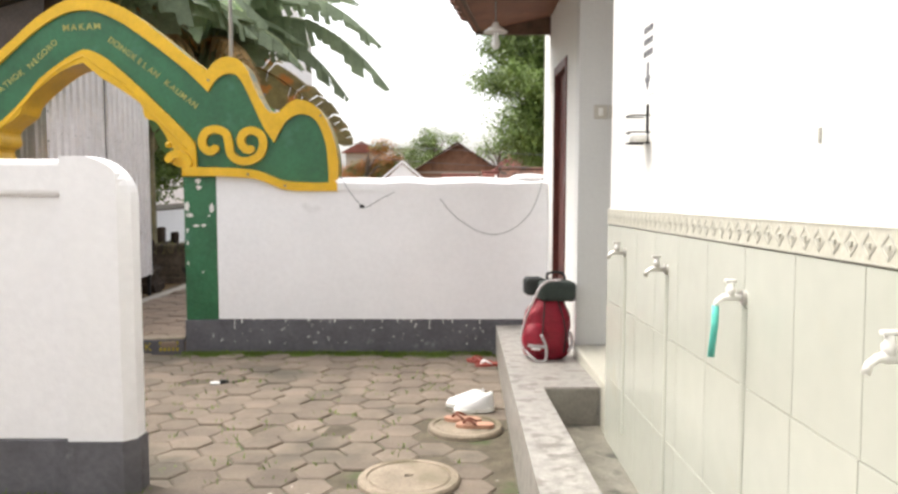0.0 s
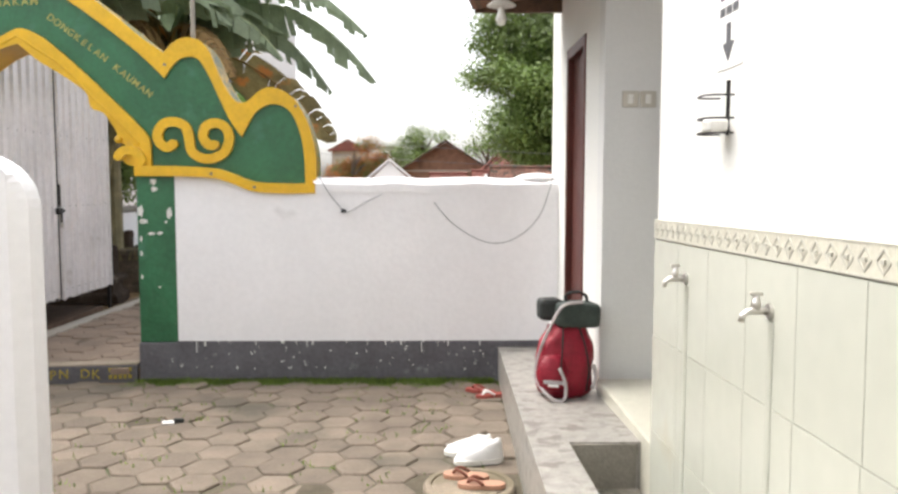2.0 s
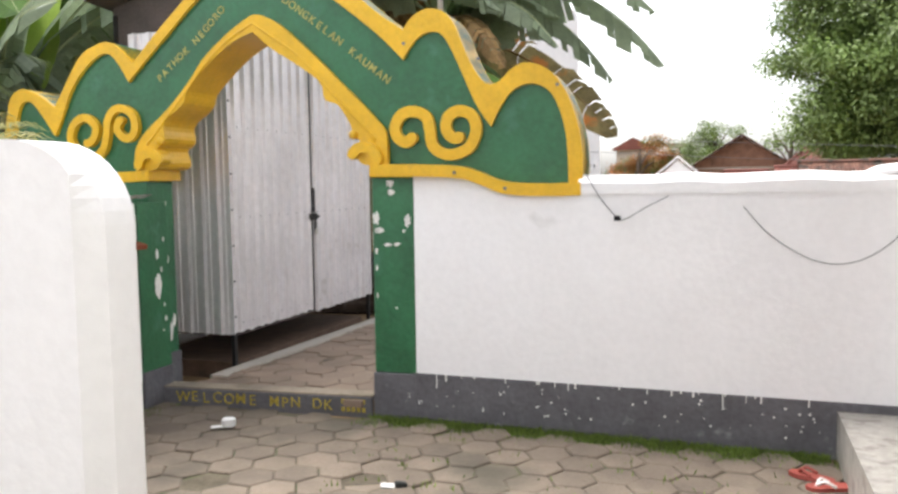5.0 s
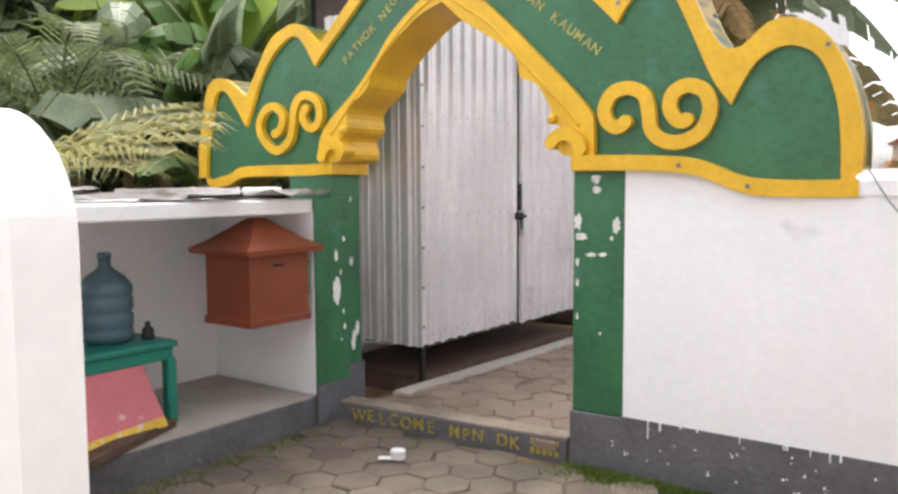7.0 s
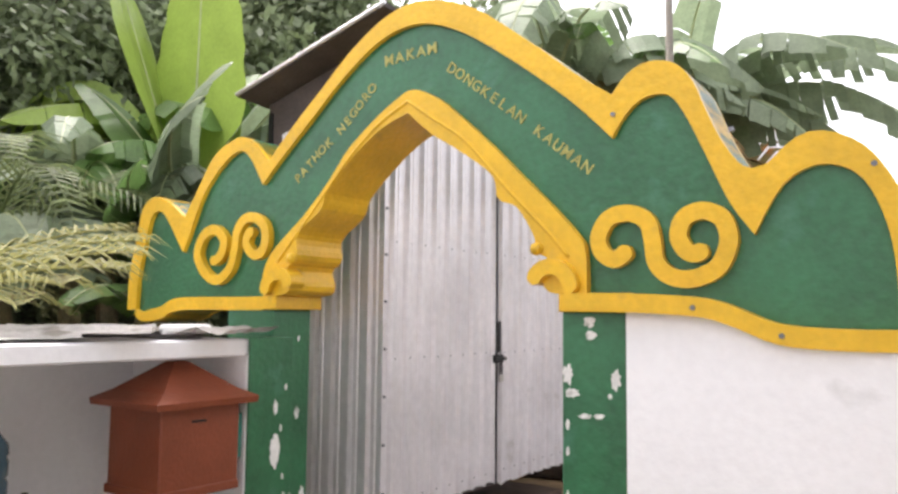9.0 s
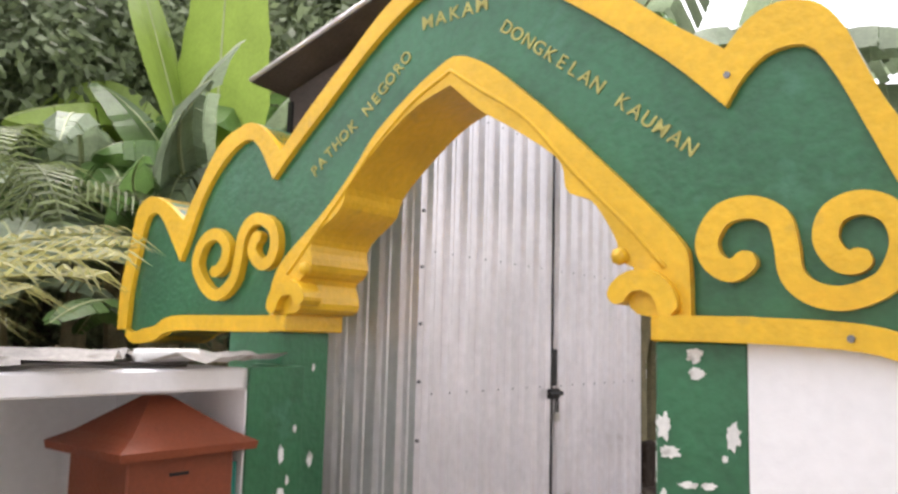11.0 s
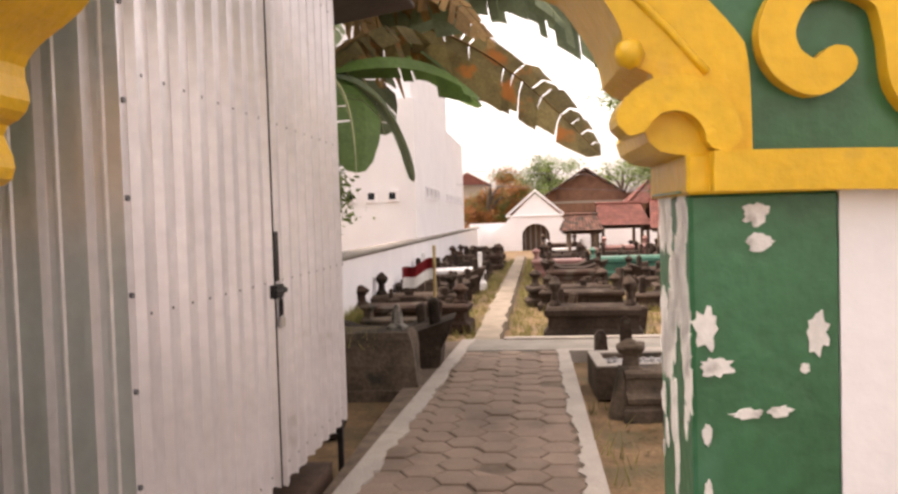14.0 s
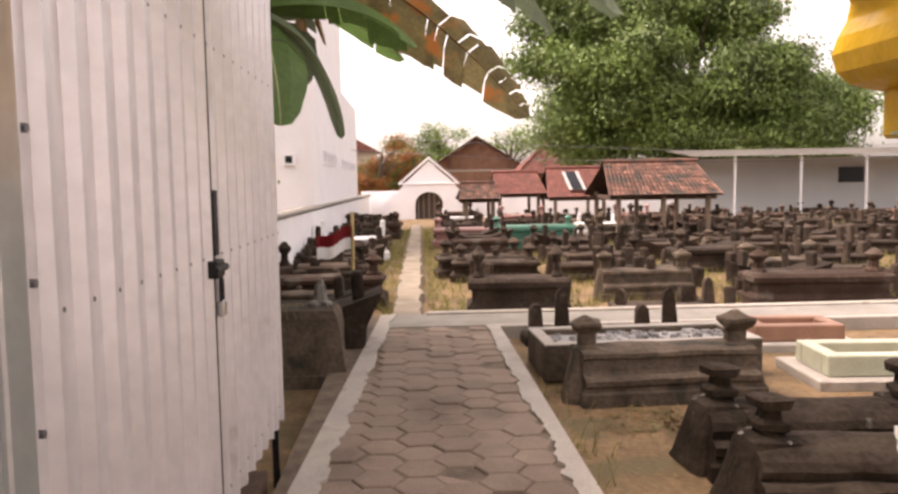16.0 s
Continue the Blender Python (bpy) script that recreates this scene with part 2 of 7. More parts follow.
M_PAPER = mat("white_paper", (0.78, 0.78, 0.77), 0.8, vary=0.03)
M_INK = mat("dark_print", (0.10, 0.10, 0.11), 0.7)
M_SWITCH = mat("beige_switch_plastic", (0.52, 0.49, 0.43), 0.4, vary=0.04)
M_CABLE = mat("grey_cable", (0.22, 0.22, 0.23), 0.6)
M_ASBESTOS = mat("weathered_scrap_sheet", (0.44, 0.42, 0.40), 0.8, vary=0.2, scale=6, spot=(0.25, 0.23, 0.2), spot_at=0.55, spot_scale=6)
# Real roof sheet colour, reused for painted shade in the shed.
M_TARP = mat("dark_roof_sheet_and_shed_shade", (0.075, 0.06, 0.055), 0.7, vary=0.3, scale=3)
M_FLAGRED = mat("red_cloth", (0.27, 0.025, 0.03), 0.8, vary=0.1)
M_BAMBOO = mat("bamboo", (0.42, 0.30, 0.12), 0.6, vary=0.15)
M_GLASS = mat("dark_window_glass", (0.03, 0.035, 0.04), 0.1, vary=0.05, bump=0)
M_BULB = mat("white_lamp_glass", (0.75, 0.75, 0.72), 0.2, vary=0.02, bump=0)


# ---------------------------------------------------------------- shape helpers
def part(name, bm, material, parent=None, label="", smooth=False):
    """Links a bmesh as one mesh object, under parent if there is one."""
    me = bpy.data.meshes.new(name)
    bmesh.ops.recalc_face_normals(bm, faces=bm.faces)
    bm.to_mesh(me)
    bm.free()
    me.materials.append(material)
    if smooth:
        me.shade_smooth()
    ob = new(name, me)
    ob.parent = parent
    if label:
        ob["label"] = label
    return ob


def thing(name, label, category, group="", at=(0, 0, 0), rz=0.0, kind=""):
    """An Empty at a thing's base."""
    ob = new(name)
    ob.empty_display_size = 0.1
    ob.matrix_basis = pose(*at, 0, 0, rz)
    return tagged(ob, label, category, group, kind)


def solo(name, bm, material, label, category, group="", kind="", smooth=False):
    return tagged(part(name, bm, material, None, "", smooth), label, category, group, kind)


def box(bm, x0, x1, y0, y1, z0, z1, bevel=0.0, m=None, seg=1):
    r = bmesh.ops.create_cube(bm, size=1.0)
    vs = r["verts"]
    for v in vs:
        v.co = Vector(((x0 + x1) / 2 + v.co.x * (x1 - x0), (y0 + y1) / 2 + v.co.y * (y1 - y0), (z0 + z1) / 2 + v.co.z * (z1 - z0)))
    if bevel:
        es = list({e for v in vs for e in v.link_edges})
        out = bmesh.ops.bevel(bm, geom=es, offset=bevel, segments=seg, profile=0.5, affect="EDGES")
        vs = list({v for f in out["faces"] for v in f.verts} | {v for v in vs if v.is_valid})
    if m is not None:
        bmesh.ops.transform(bm, matrix=m, verts=[v for v in vs if v.is_valid])
    return bm


def B():
    return bmesh.new()


def ring(bm, centre, ax, ay, r, seg):
    return [bm.verts.new(centre + ax * (r * math.cos(2 * math.pi * i / seg)) + ay * (r * math.sin(2 * math.pi * i / seg))) for i in range(seg)]


def tube(bm, pts, radius, seg=8, caps=True):
    """A round bar along points; radius is one number or one for each point."""
    pts = [Vector(p) for p in pts]
    rad = radius if isinstance(radius, (list, tuple)) else [radius] * len(pts)
    rings = []
    for i, p in enumerate(pts):
        d = (pts[min(i + 1, len(pts) - 1)] - pts[max(i - 1, 0)]).normalized()
        ax = d.orthogonal().normalized() if i == 0 else (ax - d * ax.dot(d)).normalized()
        rings.append(ring(bm, p, ax, d.cross(ax), rad[i], seg))
    for a, b in zip(rings, rings[1:]):
        for i in range(seg):
            bm.faces.new((a[i], a[(i + 1) % seg], b[(i + 1) % seg], b[i]))
    if caps:
        bm.faces.new(rings[0])
        bm.faces.new(rings[-1])
    return bm


def lathe(bm, profile, at=(0, 0, 0), seg=16, sx=1.0, sy=1.0):
    """Turns (radius, height) pairs round an upright axis; the ends are closed."""
    at = Vector(at)
    rings = [[bm.verts.new(at + Vector((sx * r * math.cos(2 * math.pi * i / seg), sy * r * math.sin(2 * math.pi * i / seg), z))) for i in range(seg)] for r, z in profile]
    for a, b in zip(rings, rings[1:]):
        for i in range(seg):
            bm.faces.new((a[i], a[(i + 1) % seg], b[(i + 1) % seg], b[i]))
    bm.faces.new(rings[0])
    bm.faces.new(rings[-1])
    return bm


def prism(bm, pts, y0, y1):
    """A flat outline in x and z, given depth along y; the outline may be hollowed."""
    loops = [[bm.verts.new((x, y, z)) for x, z in pts] for y in (y0, y1)]
    n = len(pts)
    for r in loops:
        es = [bm.edges.new((r[i], r[(i + 1) % n])) for i in range(n)]
        bmesh.ops.triangle_fill(bm, use_beauty=True, edges=es, normal=(0, 1, 0))
    a, b = loops
    for i in range(n):
        j = (i + 1) % n
        bm.faces.new((a[i], a[j], b[j], b[i]))
    return bm


def band(bm, pa, pb, y0, y1):
    """A solid strip between two outlines with the same number of points, deep from y0 to y1."""
    g = [[bm.verts.new((x, y, z)) for x, z in p] for p in (pa, pb) for y in (y0, y1)]
    for i in range(len(pa) - 1):
        a0, a1, b0, b1 = (r[i:i + 2] for r in g)
        for q in ((a0, b0), (b0, b1), (b1, a1), (a1, a0)):
            bm.faces.new((q[0][0], q[0][1], q[1][1], q[1][0]))
    for i in (0, -1):
        bm.faces.new((g[0][i], g[1][i], g[3][i], g[2][i]))
    return bm


def smooth_line(pts, n):
    """Catmull-Rom through the points, n even steps by length."""
    p = [Vector(q) for q in pts]
    p = [p[0] * 2 - p[1]] + p + [p[-1] * 2 - p[-2]]
    fine = []
    for i in range(1, len(p) - 2):
        for k in range(12):
            t = k / 12
            fine.append(0.5 * (2 * p[i] + (p[i + 1] - p[i - 1]) * t + (2 * p[i - 1] - 5 * p[i] + 4 * p[i + 1] - p[i + 2]) * t * t + (3 * p[i] - p[i - 1] - 3 * p[i + 1] + p[i + 2]) * t ** 3))
    fine.append(p[-2])
    return even(fine, n)


def even(pts, n):
    pts = [Vector(q) for q in pts]
    s = np.concatenate(([0], np.cumsum([(b - a).length for a, b in zip(pts, pts[1:])])))
    arr = np.array([tuple(q) for q in pts])
    want = np.linspace(0, s[-1], n)
    return [tuple(np.interp(w, s, arr[:, k]) for k in range(arr.shape[1])) for w in want]


def blob(bm, cx, cz, r, y0, y1, rng, sx=1.0, sz=1.0):
    """A ragged flake in the x-z plane."""
    n = 22
    k = [rng.uniform(0.62, 1.12) for _ in range(n)]
    prism(bm, [(cx + sx * r * k[i] * math.cos(2 * math.pi * i / n), cz + sz * r * k[i] * math.sin(2 * math.pi * i / n)) for i in range(n)], y0, y1)
    return bm


def words(name, text, size, m, material, parent, label="", extrude=0.004, bold=0.0):
    """Raised lettering in the built-in font, standing in the x-z plane of m."""
    cu = bpy.data.curves.new(name, "FONT")
    cu.body, cu.size, cu.extrude, cu.align_x, cu.align_y, cu.offset = text, size, extrude, "CENTER", "CENTER", bold
    tmp = new("lettering_source", cu)
    bpy.context.view_layer.update()
    me = bpy.data.meshes.new_from_object(tmp)
    bpy.data.objects.remove(tmp)
    me.name = name
    me.materials.clear()
    me.materials.append(material)
    ob = new(name, me)
    ob.parent = parent
    ob.matrix_basis = m @ pose(0, 0, 0, 90)
    if label:
        ob["label"] = label
    return ob


# ---------------------------------------------------------------- ground
solo("ground", box(B(), -150, 150, -60, 260, -0.4, -0.02), M_SOIL, "bare trodden soil with patches of moss", "ground", kind="structure")
yard = solo("yard_pavement", box(B(), -7.0, 0.9, -4.0, 6.93, -0.1, -0.005), M_JOINT, "hexagonal concrete pavers with mossy joints", "pavement", kind="structure")
path = thing("path", "hexagonal paver path with pale cement edging through the cemetery", "path", kind="structure")
PZ = 0.10
part("path_bed", box(B(), -3.78, -2.32, 7.05, 14.7, -0.1, PZ - 0.005), M_PATHJOINT, path)


def ragged_kerb(name, x0, x1, y0, y1, z, rng, side, skew=0.0):
    """A strip of cement whose inner edge has run unevenly over the pavers."""
    bm = B()
    n = int((y1 - y0) / 0.025)
    rows = []
    for i in range(n + 1):
        y = y0 + (y1 - y0) * i / n
        lead = skew * (y - y0)
        w = 0.035 * noise.noise(Vector((x0, y * 2.3, 0.0))) + 0.03 * noise.noise(Vector((x0, y * 9.0, 4.0))) + 0.02 * noise.noise(Vector((x0, y * 23.0, 9.0)))
        a, b = (x0 + lead, x1 + w + lead) if side > 0 else (x0 + w + lead, x1 + lead)
        rows.append([bm.verts.new(c) for c in ((a, y, -0.1), (a, y, z), (b, y, z), (b, y, -0.1))])
    for p, q in zip(rows, rows[1:]):
        for k in range(3):
            bm.faces.new((p[k], p[k + 1], q[k + 1], q[k]))
    for r in (rows[0], rows[-1]):
        bm.faces.new(r)
    return part(name, bm, M_KERB, path, "pale cement edging")


rng = random.Random(3)
ragged_kerb("kerb", -3.82, -3.68, 7.3, 14.72, PZ + 0.012, rng, 1, 0.046)
ragged_kerb("kerb", -2.40, -2.28, 7.4, 13.93, PZ + 0.012, rng, -1, 0.0)
part("kerb", box(B(), -2.40, 9.0, 13.86, 13.96, -0.1, PZ + 0.014, 0.01), M_KERB, path)
part("kerb", box(B(), -2.99, 9.0, 14.66, 14.78, -0.1, PZ + 0.03, 0.01), M_KERB, path)
part("cross_path", box(B(), -3.40, 9.0, 13.96, 14.74, -0.1, PZ + 0.004), M_CEMENT, path, "plain cement cross path")
bm = B()
rows = []
for i in range(160):
    y = 14.72 + 19.8 * i / 159
    lead = 0.009 * (y - 14.7)
    wl = 0.05 * noise.noise(Vector((1.0, y * 1.6, 0))) + 0.05 * noise.noise(Vector((1.0, y * 5.0, 3)))
    wr = 0.05 * noise.noise(Vector((7.0, y * 1.6, 0))) + 0.05 * noise.noise(Vector((7.0, y * 5.0, 3)))
    z = PZ + 0.012 * noise.noise(Vector((3.0, y * 2.5, 0)))
    rows.append([bm.verts.new(c) for c in ((-3.38 + lead + wl, y, -0.1), (-3.36 + lead + wl, y, z), (-3.05 + lead + wr, y, z), (-3.03 + lead + wr, y, -0.1))])
for p, q in zip(rows, rows[1:]):
    for k in range(3):
        bm.faces.new((p[k], p[k + 1], q[k + 1], q[k]))
part("narrow_path", bm, M_WORN, path, "narrow worn cement footpath")


# ---------------------------------------------------------------- gate wall with cap, and the gateway
def rounded_cap(x0, x1, y, thick, ztop, zband, cap):
    """The slightly uneven rounded coping of a wall."""
    n = 10
    prof = [(-cap, zband), (-cap, ztop - 0.05)] + [(-cap + (thick + 2 * cap) * i / n, ztop - 0.05 + 0.05 * math.sin(math.pi * i / n)) for i in range(1, n)] + [(thick + cap, ztop - 0.05), (thick + cap, zband)]
    bm = B()
    k = max(2, int((x1 - x0) / 0.2))
    rr = random.Random(k)
    rows = []
    for i in range(k + 1):
        dz = rr.uniform(-0.008, 0.008)
        rows.append([bm.verts.new((x0 + (x1 - x0) * i / k, y + a, z + (dz if z > zband else dz * 0.4))) for a, z in prof])
    for p, q in zip(rows, rows[1:]):
        for j in range(len(prof)):
            bm.faces.new((p[j], p[(j + 1) % len(prof)], q[(j + 1) % len(prof)], q[j]))
    bm.faces.new(rows[0])
    bm.faces.new(rows[-1])
    return bm


wall_gate = thing("wall_gate", "whitewashed masonry wall with rounded cap and grey plinth", "wall", kind="structure")
part("wall_body", prism(B(), [(-2.05, 0.30), (0.88, 0.30), (0.88, 1.445), (-1.40, 1.455), (-1.61, 1.515), (-1.75, 1.56), (-2.05, 1.60)], 7.05, 7.29), M_WHITE, wall_gate)
part("wall_cap", rounded_cap(-1.0, 0.88, 7.05, 0.24, 1.56, 1.445, 0.008), M_WHITE, wall_gate)
part("cap_lump", lathe(B(), [(0.14, 0.0), (0.135, 0.02), (0.09, 0.045), (0.02, 0.055)], (0.72, 7.17, 1.54), 14, 1.3, 0.8), M_WHITE, wall_gate, "lump of mortar on the cap", True)
part("plinth", box(B(), -2.07, 0.88, 7.038, 7.302, -0.1, 0.30), M_DARK, wall_gate, "dark grey painted plinth with white drips")
rng = random.Random(8)
drips = B()
for i in range(22):
    x, h = rng.uniform(-2.0, 0.4), rng.choice((0.012, 0.015, 0.02, 0.03, 0.04, 0.09))
    box(drips, x, x + rng.uniform(0.004, 0.012), 7.034, 7.04, 0.302 - h, 0.303)
for i in range(60):
    x, z = rng.uniform(-2.3, 0.4), rng.uniform(0.08, 0.27)
    blob(drips, x, z, rng.uniform(0.003, 0.008), 7.034, 7.04, rng)
part("paint_drips", drips, M_CHIP, wall_gate, "dried white paint drips")

gate = thing("gateway", "green and yellow painted cement gateway with wavy crest and pointed arch", "gate", at=(-2.07, 7.05, 0), rz=2.2)
G0 = -2.07


def gx(pts):
    return [(x - G0, z) for x, z in pts]


CREST = smooth_line(gx([(-5.343, 1.553), (-5.335, 1.78), (-5.277, 2.004), (-5.228, 2.195), (-5.122, 2.26), (-4.98, 2.219), (-4.823, 2.115)]), 26)[:-1] + \
    smooth_line(gx([(-4.823, 2.115), (-4.724, 2.267), (-4.577, 2.469), (-4.429, 2.542), (-4.333, 2.556), (-4.236, 2.504), (-4.128, 2.395)]), 22)[:-1] + \
    smooth_line(gx([(-4.128, 2.395), (-3.963, 2.559), (-3.752, 2.746), (-3.549, 2.925), (-3.355, 3.049), (-3.205, 3.1), (-3.095, 3.105), (-2.953, 3.073), (-2.783, 3.001), (-2.621, 2.884), (-2.436, 2.74), (-2.262, 2.595), (-2.107, 2.488)]), 40)[:-1] + \
    smooth_line(gx([(-2.107, 2.488), (-2.042, 2.562), (-1.963, 2.602), (-1.886, 2.599), (-1.823, 2.57), (-1.763, 2.491), (-1.716, 2.374), (-1.658, 2.245), (-1.59, 2.143), (-1.542, 2.12)]), 27)[:-1] + \
    smooth_line(gx([(-1.542, 2.12), (-1.489, 2.134), (-1.422, 2.197), (-1.357, 2.236), (-1.294, 2.238), (-1.213, 2.209), (-1.135, 2.145), (-1.06, 2.019), (-1.008, 1.865), (-0.982, 1.70), (-0.987, 1.44)]), 26)
PANEL = smooth_line(gx([(-5.261, 1.56), (-5.242, 1.777), (-5.194, 1.963), (-5.144, 2.125), (-5.085, 2.17), (-5.0, 2.13), (-4.831, 1.906)]), 26)[:-1] + \
    smooth_line(gx([(-4.831, 1.906), (-4.785, 1.99), (-4.67, 2.227), (-4.524, 2.393), (-4.378, 2.475), (-4.281, 2.433), (-4.17, 2.265)]), 22)[:-1] + \
    smooth_line(gx([(-4.17, 2.265), (-4.048, 2.384), (-3.833, 2.576), (-3.628, 2.761), (-3.43, 2.905), (-3.278, 2.973), (-3.13, 2.992), (-2.987, 2.96), (-2.816, 2.876), (-2.621, 2.742), (-2.437, 2.602), (-2.262, 2.456), (-2.106, 2.30)]), 40)[:-1] + \
    smooth_line(gx([(-2.106, 2.30), (-2.057, 2.378), (-1.99, 2.442), (-1.913, 2.462), (-1.85, 2.441), (-1.789, 2.346), (-1.718, 2.191), (-1.627, 1.991), (-1.539, 1.864)]), 27)[:-1] + \
    smooth_line(gx([(-1.539, 1.864), (-1.492, 1.959), (-1.425, 2.058), (-1.339, 2.108), (-1.256, 2.108), (-1.176, 2.061), (-1.12, 1.958), (-1.084, 1.826), (-1.069, 1.675), (-1.064, 1.505)]), 26)
# the arch opening: corbel, scallops and the pointed head, right leg up and left leg down
OPEN_R = smooth_line(gx([(-2.335, 1.64), (-2.40, 1.655), (-2.425, 1.70), (-2.395, 1.76), (-2.40, 1.80), (-2.452, 1.825), (-2.461, 1.884), (-2.497, 1.953), (-2.56, 2.04), (-2.635, 2.062), (-2.66, 2.10), (-2.665, 2.16), (-2.715, 2.22), (-2.88, 2.333), (-3.02, 2.42), (-3.163, 2.543)]), 48)
OPEN_L = smooth_line(gx([(-3.163, 2.543), (-3.31, 2.49), (-3.45, 2.40), (-3.62, 2.255), (-3.695, 2.17), (-3.71, 2.11), (-3.77, 2.055), (-3.85, 2.0), (-3.895, 1.94), (-3.88, 1.87), (-3.905, 1.82), (-3.957, 1.79), (-3.93, 1.71), (-3.95, 1.655), (-4.05, 1.64)]), 48)
OPENING = OPEN_R + OPEN_L[1:]
ARCH = smooth_line(gx([(-2.216, 1.641), (-2.222, 1.822), (-2.251, 1.888), (-2.379, 2.027), (-2.558, 2.204), (-2.716, 2.359), (-2.881, 2.507), (-2.984, 2.59), (-3.09, 2.645), (-3.15, 2.655)]), 48) + \
    smooth_line(gx([(-3.15, 2.655), (-3.199, 2.638), (-3.348, 2.55), (-3.54, 2.399), (-3.659, 2.255), (-3.822, 2.087), (-4.036, 1.912), (-4.101, 1.838), (-4.135, 1.756), (-4.13, 1.657)]), 48)[1:]
HEM_R = smooth_line(gx([(-0.985, 1.438), (-1.224, 1.436), (-1.448, 1.451), (-1.60, 1.509), (-1.737, 1.549), (-2.02, 1.565), (-2.35, 1.57)]), 30)
HEM_L = smooth_line(gx([(-4.06, 1.565), (-4.30, 1.56), (-4.748, 1.559), (-4.907, 1.545), (-5.014, 1.50), (-5.18, 1.485), (-5.25, 1.52)]), 30)

SPAN = [((p[0] + q[0]) / 2, (p[1] + q[1]) / 2) for p, q in zip(ARCH, even(OPENING, len(ARCH)))]
core = CREST + HEM_R[1:] + SPAN + HEM_L
part("wall", prism(B(), core, 0.03, 0.32), M_GREEN, gate, "green painted arch panel")
part("outer_trim", band(B(), CREST, PANEL + [PANEL[-1]] * (len(CREST) - len(PANEL)) if len(CREST) > len(PANEL) else PANEL[:len(CREST)], 0.0, 0.34), M_YELLOW, gate, "raised wavy yellow border")
part("arch_trim", band(B(), ARCH, even(OPENING, len(ARCH)), -0.012, 0.36), M_YELLOW, gate, "yellow pointed arch moulding with scalloped soffit")
FIL = smooth_line(gx([(-2.30, 1.80), (-2.40, 1.915), (-2.62, 2.14), (-2.82, 2.36), (-3.02, 2.50), (-3.163, 2.60)]), 40) + smooth_line(gx([(-3.163, 2.60), (-3.35, 2.50), (-3.55, 2.335), (-3.70, 2.17), (-3.87, 1.99), (-4.03, 1.82)]), 40)[1:]
part("arch_fillet", tube(B(), [(x, -0.012, z) for x, z in FIL], 0.009, 6), M_YELLOW, gate, "thin raised line on the arch", smooth=True)


def thicken(line, w):
    """The two sides of a flat strip of width w along a line."""
    a, b = [], []
    full, run = w, [0.0]
    for p, q in zip(line, line[1:]):
        run.append(run[-1] + (Vector(q) - Vector(p)).length)
    for i, (x, z) in enumerate(line):
        near_end = min(run[i], run[-1] - run[i]) / (full * 0.5)
        w = full * math.sqrt(max(0.02, 1 - (1 - near_end) ** 2)) if near_end < 1 else full
        p, q = Vector(line[max(i - 1, 0)]), Vector(line[min(i + 1, len(line) - 1)])
        d = (q - p).normalized()
        a.append((x - d.y * w / 2, z + d.x * w / 2))
        b.append((x + d.y * w / 2, z - d.x * w / 2))
    return a, b


up_r = [(x, z + 0.077) for x, z in HEM_R[:-1]]
part("hem", band(B(), HEM_R[:-1], up_r, -0.058, 0.34), M_YELLOW, gate, "yellow lower border")
up_l = [(x, z + 0.075 * min(1, 0.4 + (len(HEM_L) - i) / 8)) for i, (x, z) in enumerate(HEM_L)]
part("hem", band(B(), HEM_L, up_l, -0.008, 0.34), M_YELLOW, gate, "yellow lower border")
for s, x0, x1 in ((1, -2.345, -2.02), (-1, -4.13, -4.02)):
    part("column_band", box(B(), x0 - G0, x1 - G0, -0.022, 0.35, 1.565, 1.645, 0.006), M_YELLOW, gate)
    c = x0 + 0.02 if s > 0 else x1 - 0.02
    # curled volute on the front of each corbel
    vol = smooth_line([(c - G0 + s * a, z) for a, z in ((0.05, 1.645), (0.035, 1.71), (-0.01, 1.752), (-0.07, 1.757), (-0.115, 1.728), (-0.132, 1.682))], 24)
    va, vb = thicken(vol, 0.068)
    part("volute", band(B(), va, vb, -0.05, 0.06), M_YELLOW, gate, "curled yellow volute")
    part("bead", lathe(B(), [(0.0, -0.03), (0.022, -0.022), (0.03, 0), (0.022, 0.022), (0.0, 0.03)], (c - G0 - s * 0.125, -0.02, 1.84), 10), M_YELLOW, gate, smooth=True)
for x, z in ((-1.76, 1.585), (-1.44, 1.485), (-2.10, 2.40), (-1.62, 2.28), (-1.13, 2.10)):
    part("bolt", tube(B(), [(x - G0, -0.066 if z < 1.7 else -0.006, z), (x - G0, 0.02, z)], 0.011, 8), M_SCREW, gate, "rusty bolt end")
# columns and their plinths
for x0, x1 in ((-2.337, -2.048), (-4.42, -4.06)):
    part("column", box(B(), x0 - G0, x1 - G0, 0.0, 0.303, 0.29, 1.567, 0.008), M_GREEN, gate, "green painted column with peeling flakes")
    part("column_plinth", box(B(), x0 - G0 - 0.008, x1 - G0, -0.014, 0.335, -0.1, 0.29, 0.006), M_DARK, gate, "dark grey column base")

